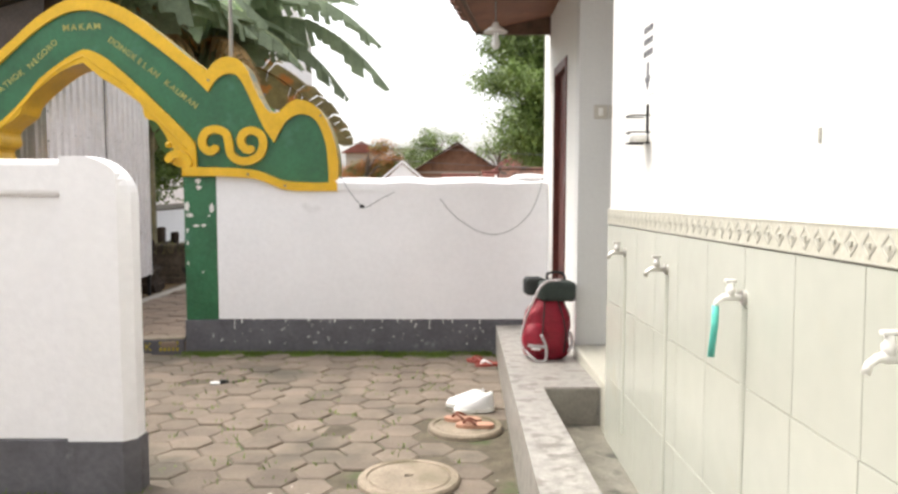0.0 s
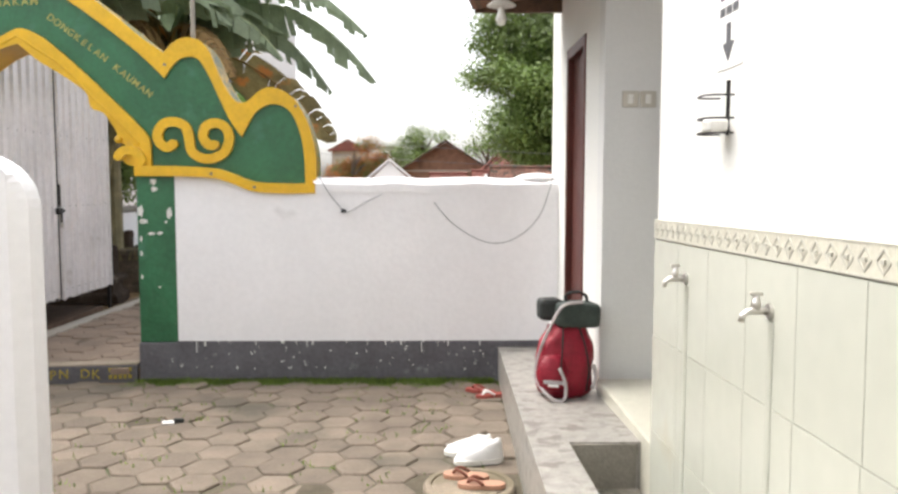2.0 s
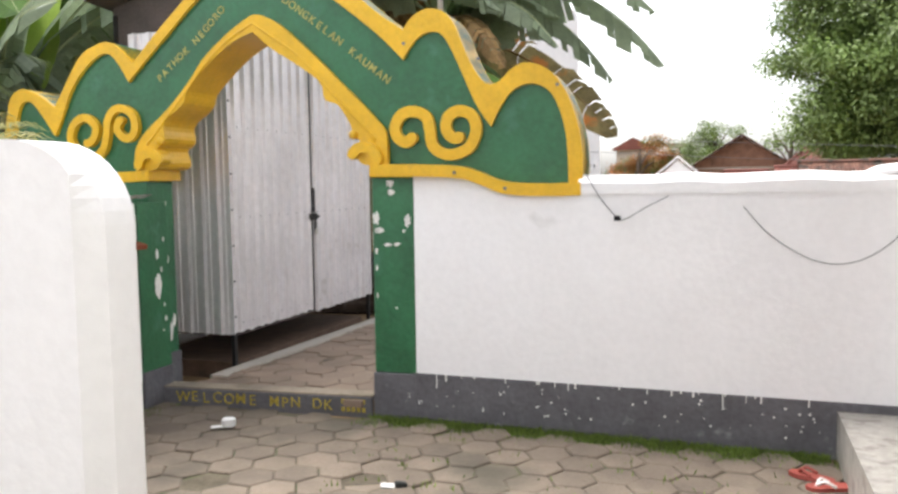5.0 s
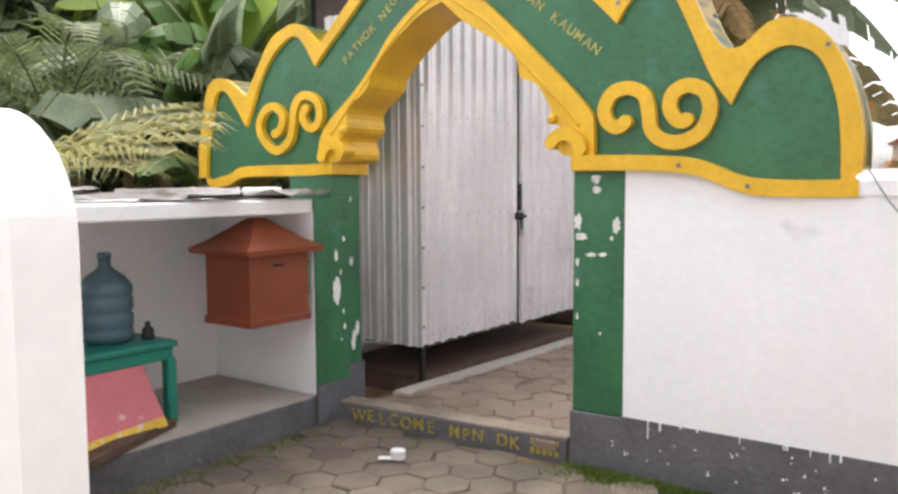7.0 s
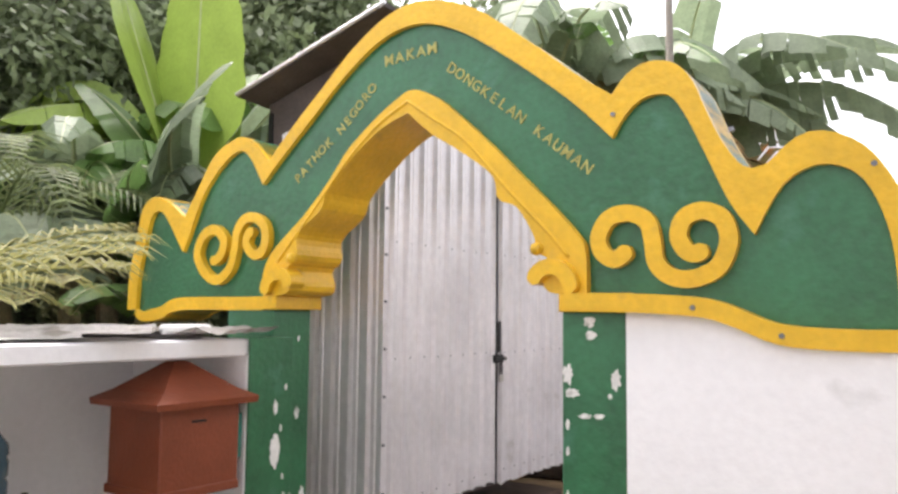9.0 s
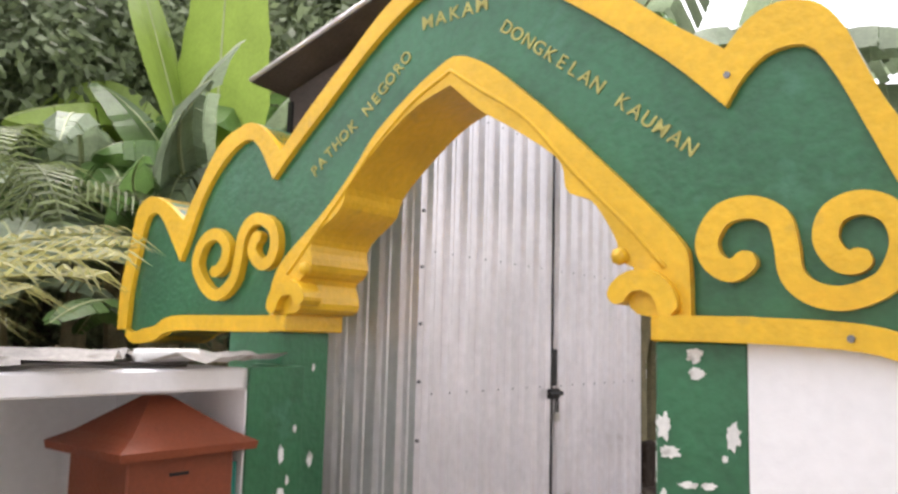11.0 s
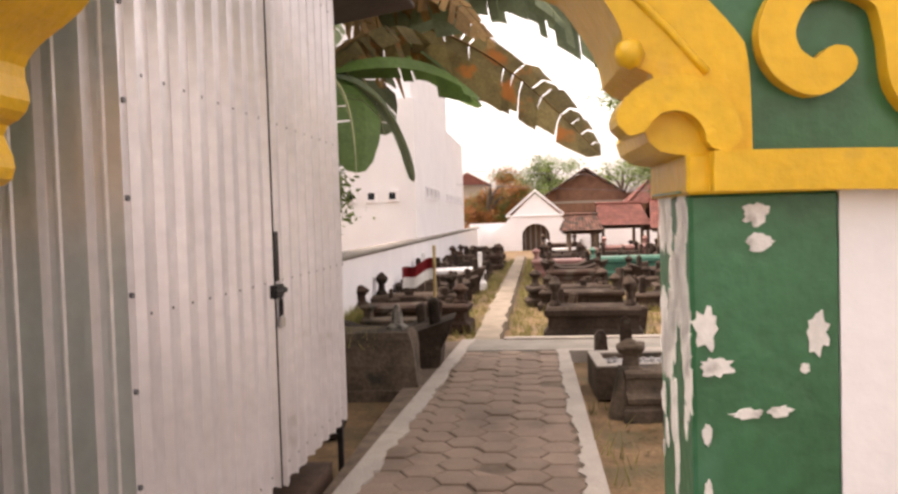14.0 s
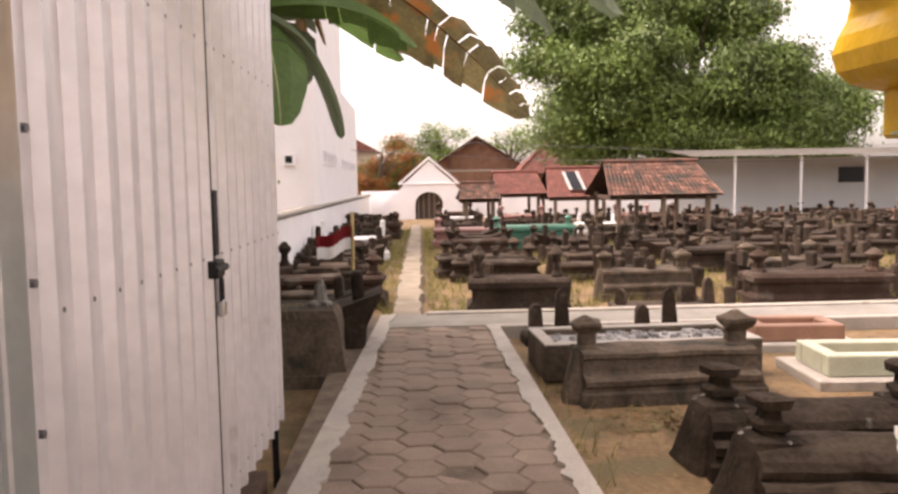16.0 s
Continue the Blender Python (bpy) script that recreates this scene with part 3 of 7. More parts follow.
# scrolls: an S of two spirals, each an arc that tightens
SC_R = smooth_line(gx([(-2.032, 1.838), (-2.06, 1.802), (-2.101, 1.784), (-2.152, 1.82), (-2.165, 1.885), (-2.12, 1.957), (-2.034, 1.975), (-1.958, 1.938), (-1.934, 1.862), (-1.92, 1.77), (-1.871, 1.717), (-1.797, 1.698), (-1.725, 1.714), (-1.666, 1.755), (-1.632, 1.849), (-1.658, 1.933), (-1.733, 1.967), (-1.806, 1.939), (-1.827, 1.869), (-1.796, 1.811), (-1.753, 1.80), (-1.719, 1.83)]), 170)
SC_L = smooth_line(gx([(-4.575, 1.845), (-4.52, 1.85), (-4.475, 1.895), (-4.468, 1.97), (-4.551, 2.029), (-4.648, 1.988), (-4.688, 1.88), (-4.612, 1.772), (-4.51, 1.732), (-4.41, 1.795), (-4.374, 1.897), (-4.358, 1.999), (-4.31, 2.066), (-4.237, 2.083), (-4.152, 2.04), (-4.127, 1.955), (-4.155, 1.887), (-4.217, 1.872), (-4.277, 1.93), (-4.262, 1.99), (-4.22, 2.008)]), 170)
for line, w in ((SC_R, 0.07), (SC_L, 0.056)):
    a, b = thicken(line, w)
    part("scroll", band(B(), a, b, -0.012, 0.05), M_YELLOW, gate, "raised yellow S-shaped scroll")

# lettering round the arch
def along(text, pts, size):
    n = len(text)
    line = smooth_line(gx(pts), 200)
    for i, ch in enumerate(text):
        if ch == " ":
            continue
        k = int((i + 0.5) / n * 199)
        (x0, z0), (x1, z1) = line[max(k - 3, 0)], line[min(k + 3, 199)]
        words("letter", ch, size, pose(line[k][0], 0.028, line[k][1], 0, -math.degrees(math.atan2(z1 - z0, x1 - x0)), 0), M_LETTER, gate, extrude=0.003, bold=0.0004)


along("PATHOK NEGORO", [(-3.945, 2.265), (-3.79, 2.395), (-3.625, 2.52), (-3.504, 2.632), (-3.40, 2.73)], 0.070)
along("MAKAM", [(-3.345, 2.838), (-3.183, 2.85), (-3.015, 2.858)], 0.080)
along("DONGKELAN KAUMAN", [(-2.955, 2.755), (-2.782, 2.625), (-2.621, 2.502), (-2.467, 2.378), (-2.349, 2.282), (-2.205, 2.168)], 0.072)

# flakes where the green paint has come off
rng = random.Random(11)
fl = B()
for cx, cz, r, sx, sz in ((-2.21, 1.525, 0.03, 1, 0.8), (-2.20, 1.47, 0.028, 1.1, 0.7), (-2.31, 1.30, 0.035, 0.7, 1.3), (-2.29, 1.225, 0.03, 1.3, 0.7), (-2.095, 1.29, 0.032, 0.7, 1.5), (-2.23, 1.13, 0.022, 1.6, 0.5), (-2.17, 1.135, 0.02, 1.4, 0.6), (-2.12, 1.22, 0.009, 1, 1.2), (-2.31, 1.09, 0.016, 0.6, 1.5), (-2.31, 0.98, 0.012, 0.7, 1.8), (-2.18, 0.72, 0.008, 1, 1), (-2.31, 0.8, 0.01, 0.8, 2)):
    blob(fl, cx - G0, cz, r, -0.004, 0.01, rng, sx, sz)
tagged(part("paint_flake", fl, M_CHIP, gate, "white undercoat showing through"), kind="stuff")
fl = B()
for i in range(22):
    blob(fl, rng.uniform(0.03, 0.26), rng.choice((1.52, 1.46, 1.40, 1.33, 1.26, 1.19)) + rng.uniform(-0.04, 0.04), rng.uniform(0.03, 0.06), -0.003, 0.004, rng, 0.9, 1.5)
for cx, cz, r, sz in ((0.17, 1.10, 0.045, 2.0), (0.15, 1.00, 0.03, 2.0), (0.16, 0.92, 0.02, 2.4), (0.28, 1.10, 0.03, 1.4), (0.25, 1.03, 0.025, 1.5), (0.06, 1.1, 0.02, 2.0), (0.29, 0.98, 0.014, 1.5), (0.05, 0.85, 0.012, 1.5), (0.22, 0.8, 0.01, 1.5)):
    blob(fl, cx, cz, r, -0.003, 0.004, rng, 0.9, sz)
for v in fl.verts:
    v.co = Vector((-0.265 + v.co.y, min(max(v.co.x, 0.006), 0.312), v.co.z))
tagged(part("paint_flake", fl, M_CHIP, gate, "large peeled patches of white undercoat"), kind="stuff")
fl = B()
for i in range(16):
    blob(fl, rng.uniform(0.02, 0.28), rng.uniform(0.4, 1.45), rng.uniform(0.008, 0.035), -0.003, 0.003, rng, 0.8, 1.6)
for v in fl.verts:
    v.co = Vector((-1.99 + v.co.y, min(max(v.co.x, 0.006), 0.312), v.co.z))
tagged(part("paint_flake", fl, M_CHIP, gate, "small peeled spots"), kind="stuff")
fl = B()
for cx, cz, r, sz in ((6.86, 0.83, 0.045, 2.0), (6.86, 1.06, 0.02, 1.8), (6.90, 0.95, 0.01, 2), (6.93, 1.16, 0.012, 1.5), (6.93, 0.6, 0.014, 1.5), (6.90, 0.52, 0.008, 1), (6.92, 0.7, 0.008, 2)):
    blob(fl, cx, cz, r, -0.003, 0.003, rng, 0.8, sz)
for v in fl.verts:
    v.co = Vector((-3.898 + v.co.y, v.co.x, v.co.z))
solo("paint_flake", fl, M_CHIP, "white undercoat flakes on the green wall end", "paint", kind="stuff")

# threshold with hand-painted greeting
th = thing("threshold", "dark grey painted step with a hand-lettered yellow greeting", "step", at=(-3.12, 6.955, 0), rz=6.0)
part("riser", box(B(), -0.80, 0.76, 0.0, 0.14, -0.1, 0.116, 0.006), M_DARK, th)
part("tread", box(B(), -0.80, 0.76, 0.004, 0.14, 0.115, 0.128, 0.004), M_WORN, th, "worn cement tread")
M_GREET = mat("worn_yellow_brush_paint", (0.38, 0.29, 0.05), 0.7, vary=0.3, scale=30, spot=(0.12, 0.115, 0.105), spot_at=0.66, spot_scale=40)
for i, ch in enumerate("WELCOME"):
    words("letter", ch, 0.105, pose(-0.63 + i * 0.088, -0.002, 0.055 + 0.006 * (i % 2)), M_GREET, th, bold=0.0005, extrude=0.002)
for i, ch in enumerate("MPN DK"):
    if ch != " ":
        words("letter", ch, 0.10, pose(0.06 + i * 0.078, -0.002, 0.055 - 0.005 * (i % 2)), M_GREET, th, bold=0.0005, extrude=0.002)
bars = B()
for z in (0.085, 0.03):
    for i in range(5):
        box(bars, 0.545 + i * 0.036, 0.570 + i * 0.036, -0.003, 0.002, z - 0.016, z + 0.016)
tagged(part("small_lettering", bars, M_GREET, th), kind="stuff")

# ---------------------------------------------------------------- boundary wall with its rounded end
wall_yard = thing("wall_yard", "whitewashed boundary wall with a rounded end pillar and grey plinth", "wall", kind="structure")
part("wall_body", box(B(), -9.0, -1.80, 3.775, 3.86, 0.27, 1.44, 0.005), M_WHITE, wall_yard)
part("wall_cap", box(B(), -9.0, -1.78, 3.745, 3.878, 1.44, 1.615, 0.03, seg=3), M_WHITE, wall_yard)


def rounded_end(z0, z1, grow, arc):
    """The end pillar: a plan with one cut corner, its top rounded off towards the end."""
    bm = B()
    plan = [(-1.82 - grow, 3.735 - grow), (-1.556, 3.735 - grow), (-1.507 + grow, 3.785), (-1.507 + grow, 3.883 + grow), (-1.82 - grow, 3.883 + grow)]
    levels = [(z0, 0.0), (z1, 0.0)] + [(z1 + 0.2 * math.sin(t), 0.23 * (1 - math.cos(t))) for t in [math.pi / 2 * i / 10 for i in range(1, 11)]] if arc else [(z0, 0.0), (z1, 0.0)]
    rings = [[bm.verts.new((min(x, -1.507 + grow - cut), y, z)) for x, y in plan] for z, cut in levels]
    for p, q in zip(rings, rings[1:]):
        for k in range(5):
            bm.faces.new((p[k], p[(k + 1) % 5], q[(k + 1) % 5], q[k]))
    bm.faces.new(rings[0])
    bm.faces.new(rings[-1])
    bmesh.ops.remove_doubles(bm, verts=bm.verts, dist=0.0005)
    return bm


part("end_pillar", rounded_end(0.27, 1.43, 0.0, True), M_WHITE, wall_yard)
part("plinth", box(B(), -9.0, -1.83, 3.765, 3.87, -0.1, 0.27, 0.006), M_DARK, wall_yard)
part("plinth", rounded_end(-0.1, 0.27, 0.01, False), M_DARK, wall_yard)

# Added unseen wall: keeps southern sky light off the pillar and wash wall.
solo("wall_south", box(B(), -9.0, 0.83, -1.45, -1.2, -0.1, 5.0), M_GREYP, "unseen plain wall added to close and shade the yard", "wall", kind="structure")

# ---------------------------------------------------------------- niche shelter beside the gate
niche = thing("shelter_niche", "low whitewashed masonry shelter with a concrete slab roof", "shelter", kind="structure")
part("floor_slab", box(B(), -5.0, -3.92, 4.1, 6.90, -0.1, 0.19, 0.008), M_DARK, niche, "grey painted raised floor")
part("floor_top", box(B(), -4.99, -3.925, 4.1, 6.70, 0.19, 0.2), M_KERB, niche, "dusty cement floor")
part("wall", box(B(), -5.02, -3.915, 6.68, 6.93, 0.2, 1.33, 0.006), M_WHITE, niche)
part("painted_end", box(B(), -3.914, -3.90, 6.683, 6.975, 0.26, 1.42, 0.003), M_GREEN, niche, "green painted wall end")
part("painted_end", box(B(), -3.914, -3.896, 6.683, 6.975, -0.1, 0.26, 0.003), M_DARK, niche, "grey painted foot")
part("wall", box(B(), -4.2, -3.915, 6.93, 6.97, 0.0, 1.42), M_GREEN, niche)
part("wall", box(B(), -5.02, -4.88, 4.1, 6.68, 0.2, 1.33), M_WHITE, niche)
part("roof_slab", box(B(), -5.1, -3.925, 4.08, 6.70, 1.33, 1.415, 0.008), M_WHITE, niche, "stained concrete roof slab")

# ---------------------------------------------------------------- wash wall, platform and toilet block
wash = thing("wash_wall", "tiled ablution wall with cream tiles and a patterned border below white paint", "wall", kind="structure")
WX = 0.84
part("wall", box(B(), WX + 0.012, WX + 0.22, -4.0, 4.22, 1.36, 4.2), M_PLASTER, wash, "white painted upper wall")
part("grout", box(B(), WX + 0.008, WX + 0.22, -4.0, 4.22, -0.1, 1.37), M_GROUT, wash)
bm = B()
bmesh.ops.create_cube(bm, size=1)
for v in bm.verts:
    v.co = Vector((v.co.x * 0.014, v.co.y, v.co.z))
bmesh.ops.bevel(bm, geom=bm.edges[:], offset=0.002, segments=1, affect="EDGES")
TILE_W = 0.328
tile_me = bpy.data.meshes.new("tile")
for v in bm.verts:
    v.co = Vector((v.co.x, v.co.y * (TILE_W - 0.003), v.co.z * 0.397))
bm.to_mesh(tile_me)
bm.free()
tile_me.materials.append(M_TILE)
y = 4.22 - TILE_W / 2
while y > -1.6:
    for z in (1.29 - 0.2, 1.29 - 0.6, 1.29 - 1.0):
        ob = new("tile", tile_me)
        ob.parent = wash
        ob.location = (WX + 0.007, y, z + 0.018 * (4.22 - y))
        ob.rotation_euler = (-0.018, 0, 0)
    y -= TILE_W
bord, motif = B(), B()
box(bord, WX - 0.002, WX + 0.02, -4.0, 4.222, 1.292, 1.372, 0.002)
yy = 4.18
while yy > -1.5:
    for k in range(4):
        a0, a1 = k * math.pi / 2, (k + 1) * math.pi / 2
        p = [(yy + 0.026 * math.cos(a), 1.332 + 0.026 * math.sin(a)) for a in (a0, a1)]
        tube(motif, [(WX - 0.002, *p[0]), (WX - 0.002, *p[1])], 0.003, 4)
    tube(motif, [(WX - 0.002, yy - 0.008, 1.332), (WX - 0.002, yy + 0.008, 1.332)], 0.007, 4)
    yy -= 0.072
for z in (1.296, 1.368):
    tube(motif, [(WX - 0.002, 4.22, z), (WX - 0.002, -1.5, z)], 0.0025, 4)
for sheet in (bord, motif):
    for v in sheet.verts:
        v.co.z += 0.018 * (4.22 - v.co.y)
part("border", bord, M_BORDER, wash, "patterned border tile strip")
part("border_motif", motif, M_BORDERLINE, wash, "grey lozenge motif")

plat = thing("platform", "tiled raised step with an open drain channel along the wall", "step", kind="structure")


def plat_z(y):
    return 0.25 + (7.05 - y) * 0.040


def plat_x(y):
    return 0.335 + (y - 3.15) * 0.023


def slab(bm, ya, yb, xa, xb, za, zb):
    """A block whose top follows the platform's fall: xa, xb and zb are functions of y."""
    vs = []
    for y in (ya, yb):
        for x in (xa(y), xb(y)):
            for z in (za, zb(y)):
                vs.append(bm.verts.new((x, y, z)))
    for q in ((0, 1, 3, 2), (4, 5, 7, 6), (0, 1, 5, 4), (2, 3, 7, 6), (0, 2, 6, 4), (1, 3, 7, 5)):
        bm.faces.new([vs[i] for i in q])
    return bm


part("riser", slab(B(), -4.0, 7.04, plat_x, lambda y: plat_x(y) + 0.03, -0.1, lambda y: plat_z(y) - 0.02), M_CEMENT, plat, "cement face of the step")
part("tread", slab(B(), -4.0, 4.45, lambda y: plat_x(y) - 0.008, lambda y: 0.535, 0.0, plat_z), M_TERRAZZO, plat, "streaked grey tile")
part("tread", slab(B(), 4.45, 7.045, lambda y: plat_x(y) - 0.008, lambda y: 0.90, 0.0, plat_z), M_TERRAZZO, plat, "streaked grey tile")
part("channel_floor", box(B(), 0.53, 0.85, -4.0, 4.46, -0.1, 0.14), M_WET, plat, "wet drain channel")
part("channel_end", box(B(), 0.538, 0.838, 4.440, 4.449, 0.14, 0.345), M_CEMENT, plat, "mossy end of the channel")
part("alcove_floor", box(B(), 0.86, 2.4, 4.2, 5.45, -0.1, 0.40, 0.006), M_BORDER, plat, "beige tiled alcove floor")

block = thing("toilet_block", "white painted washroom block with a dark red door", "building")
# The end wall's shade is put into its greyer plaster.
part("wall", box(B(), 0.872, 2.4, 5.42, 5.57, 0.2, 3.3), M_GREYP, block, "white end wall coloured grey for its shade")
part("wall", box(B(), 0.872, 1.02, 5.57, 5.99, 0.2, 3.3), M_PLASTER, block)
part("wall", box(B(), 0.872, 1.02, 6.66, 7.4, 0.2, 3.3), M_PLASTER, block)
part("wall", box(B(), 0.872, 1.02, 5.99, 6.66, 2.45, 3.3), M_PLASTER, block)
part("wall", box(B(), 2.4, 2.55, 4.2, 7.4, 0.0, 3.3), M_PLASTER, block)
part("wall", box(B(), 1.06, 2.4, 4.22, 4.35, 0.0, 3.3), M_PLASTER, block)
part("door_frame", box(B(), 0.862, 0.96, 5.98, 6.04, 0.3, 2.45, 0.004), M_DOORWOOD, block)
part("door_frame", box(B(), 0.862, 0.96, 6.61, 6.67, 0.3, 2.45, 0.004), M_DOORWOOD, block)
part("door_frame", box(B(), 0.862, 0.96, 6.04, 6.61, 2.38, 2.45, 0.004), M_DOORWOOD, block)
dr = part("door", box(B(), 0.905, 0.945, 6.04, 6.61, 0.32, 2.38, 0.004), M_DOORWOOD, block, "closed dark red door")
roof = thing("eave_roof", "brown boarded eave with clay tiles over the washroom door", "roof")
bm = B()
vs = [bm.verts.new(p) for p in ((-0.12, 4.6, 2.80), (0.225, 7.0, 2.80), (2.6, 7.0, 3.3), (2.6, 4.6, 3.3), (-0.12, 4.6, 2.90), (0.225, 7.0, 2.90), (2.6, 7.0, 3.45), (2.6, 4.6, 3.45))]
for q in ((0, 1, 2, 3), (4, 5, 6, 7), (0, 1, 5, 4), (1, 2, 6, 5), (2, 3, 7, 6), (3, 0, 4, 7)):
    bm.faces.new([vs[i] for i in q])
part("soffit", bm, M_SOFFIT, roof)
part("fascia", tube(B(), [(-0.10, 4.6, 2.84), (0.245, 7.0, 2.84)], 0.05, 4), M_WOOD, roof, "dark fascia board")
part("fascia", box(B(), 0.225, 2.6, 6.98, 7.03, 2.785, 2.93), M_WOOD, roof)
for i in range(13):
    t = i / 12
    part("roof_tile", lathe(B(), [(0.0, -0.02), (0.10, -0.02), (0.115, 0.03), (0.0, 0.08)], (-0.15 + 0.345 * t, 4.6 + 2.4 * t, 2.93), 8), M_TERRA, roof)
lamp = thing("lamp", "bare bulb under an enamel shade hanging from the eave", "lamp", at=(0.345, 6.05, 2.50))
part("bulb", lathe(B(), [(0.0, 0.0), (0.025, 0.01), (0.036, 0.045), (0.022, 0.09), (0.018, 0.12)], seg=12), M_BULB, lamp, smooth=True)
part("shade", lathe(B(), [(0.02, 0.15), (0.09, 0.125), (0.092, 0.13), (0.03, 0.175), (0.018, 0.2)], seg=16), M_WHITEPLASTIC, lamp, smooth=True)
part("cord", tube(B(), [(0, 0, 0.19), (0, 0, 0.42)], 0.006, 6), M_CABLE, lamp)
for yv in (1.016, 1.115):
    sw = thing("switch", "beige wall switch plate", "switch", "switches", at=(yv, 5.42, 1.985))
    part("plate", box(B(), -0.045, 0.045, -0.012, 0.0, -0.045, 0.045, 0.004), M_SWITCH, sw)
    part("rocker", box(B(), -0.016, 0.016, -0.018, -0.011, -0.026, 0.026, 0.003), M_WHITEPLASTIC, sw)


# ---------------------------------------------------------------- taps
def tap(y, z, material, label, turn=0):
    t = thing("tap", label, "tap", "taps on the wash wall", at=(WX, y, z), rz=turn)
    part("flange", tube(B(), [(0.0, 0, 0), (-0.012, 0, 0)], 0.026, 14), M_CHROME, t)
    part("body", tube(B(), [(-0.01, 0, 0), (-0.035, 0, 0), (-0.05, 0, 0.004), (-0.075, 0, 0), (-0.094, 0, -0.014), (-0.10, 0, -0.035)], [0.011, 0.011, 0.016, 0.011, 0.010, 0.011], 10), material, t, smooth=True)
    part("bonnet", lathe(B(), [(0.015, 0.0), (0.017, 0.025), (0.012, 0.03), (0.010, 0.05)], (-0.05, 0, 0.006), 10), material, t, smooth=True)
    part("handle", box(B(), -0.07, -0.03, -0.010, 0.010, 0.052, 0.064, 0.004, seg=2), material, t)
    t.scale = (0.82, 0.82, 0.82)
    return t


tap(3.79, 1.175, M_CHROME, "worn chrome tap on the tiled wall")
tap(3.06, 1.175, M_CHROME, "small brass-grey tap on the tiled wall")
tap(2.25, 1.18, M_WHITEPLASTIC, "white plastic tap with a turquoise hose stub")
tap(1.43, 1.185, M_WHITEPLASTIC, "white plastic tap on the tiled wall")
tap(0.6, 1.185, M_WHITEPLASTIC, "white plastic tap on the tiled wall")
hose = solo("hose_stub", tube(B(), [(WX - 0.082, 2.25, 1.157), (WX - 0.083, 2.25, 1.10), (WX - 0.092, 2.25, 1.01)], 0.010, 12), M_HOSE, "short turquoise hose end pushed onto the tap", "hose", smooth=True)
# Added tile ridges stand in for stain and shadow lines below the taps.
for yv in (3.79, 3.06, 2.25):
    part("pipe_chase", tube(B(), [(WX + 0.008, yv - 0.01, 1.15), (WX + 0.008, yv - 0.01, 0.3)], 0.018, 8), M_TILE, wash)

# ---------------------------------------------------------------- shed of corrugated sheet
shed = thing("shed", "corrugated zinc shed with a padlocked double door", "shed")
SX = -3.80


def corrugated(length, z0, z1, pitch=0.145, deep=0.028, ragged=0.0, rr=None):
    """A ribbed sheet along x, facing -y, with its ribs upright."""
    bm = B()
    prof = []
    x = 0.0
    while x < length:
        for dx, d in ((0.0, 0.0), (0.30, 0.0), (0.38, deep), (0.55, deep), (0.63, 0.0), (0.78, 0.0), (0.82, 0.006), (0.88, 0.006), (0.92, 0.0)):
            if x + dx * pitch <= length:
                prof.append((x + dx * pitch, d))
        x += pitch
    prof.append((length, 0.0))
    cols = []
    for x, d in prof:
        b = z0 + (rr.uniform(-ragged, ragged) if rr else 0)
        cols.append([bm.verts.new(c) for c in ((x, -d, b), (x, -d, z1), (x, -d + 0.004, z1), (x, -d + 0.004, b))])
    for p, q in zip(cols, cols[1:]):
        for k in range(4):
            bm.faces.new((p[k], p[(k + 1) % 4], q[(k + 1) % 4], q[k]))
    bm.faces.new(cols[0])
    bm.faces.new(cols[-1])
    return bm


rr = random.Random(5)
leaf_a = part("door", corrugated(1.235, 0.37, 2.84, ragged=0.006, rr=rr), M_ZINC, shed, "ribbed zinc door leaf")
leaf_a.matrix_basis = pose(SX, 7.605, 0, 0, 0, 90)
leaf_b = part("door", corrugated(1.26, 0.35, 2.84, ragged=0.012, rr=rr), M_ZINC, shed, "ribbed zinc door leaf")
leaf_b.matrix_basis = pose(SX, 8.86, 0, 0, 0, 90)
side = part("side_wall", corrugated(0.9, 0.36, 2.74), M_ZINC, shed, "ribbed zinc side wall")
side.matrix_basis = pose(SX - 0.9, 7.60, 0)
# Added dark sheet: makes the shade under the roof edge.
part("gable", prism(B(), [(-4.85, 0.3), (-4.66, 0.3), (-4.66, 2.72), (SX, 2.72), (SX, 3.25), (-4.85, 2.96)], 7.62, 7.64), M_TARP, shed, "dark sheet standing for the shade below the roof")
back = part("side_wall", corrugated(1.03, 0.36, 2.8), M_ZINC, shed)
back.matrix_basis = pose(SX - 0.02, 10.12, 0, 0, 0, 180)
part("corner_post", box(B(), SX - 0.035, SX - 0.002, 7.605, 7.64, 0.0, 2.9), M_IRON, shed)
part("edge_strip", box(B(), SX - 0.004, SX + 0.006, 7.594, 7.602, 0.36, 2.84), M_ZINC, shed, "folded zinc corner edge")
part("edge_strip", box(B(), SX - 0.02, SX + 0.016, 10.118, 10.132, 0.36, 2.84), M_IRON, shed, "dark folded corner edge")
part("corner_post", box(B(), SX - 0.035, SX - 0.004, 10.085, 10.118, 0.0, 2.9), M_IRON, shed)
part("corner_post", box(B(), SX - 1.05, SX - 1.01, 7.61, 7.64, 0.0, 2.9), M_IRON, shed)
# Proud black strip draws the dark of the gap between the leaves.
part("door_gap", box(B(), SX - 0.03, SX + 0.024, 8.842, 8.858, 0.36, 2.86), M_IRON, shed, "black strip standing for the shade between the leaves")
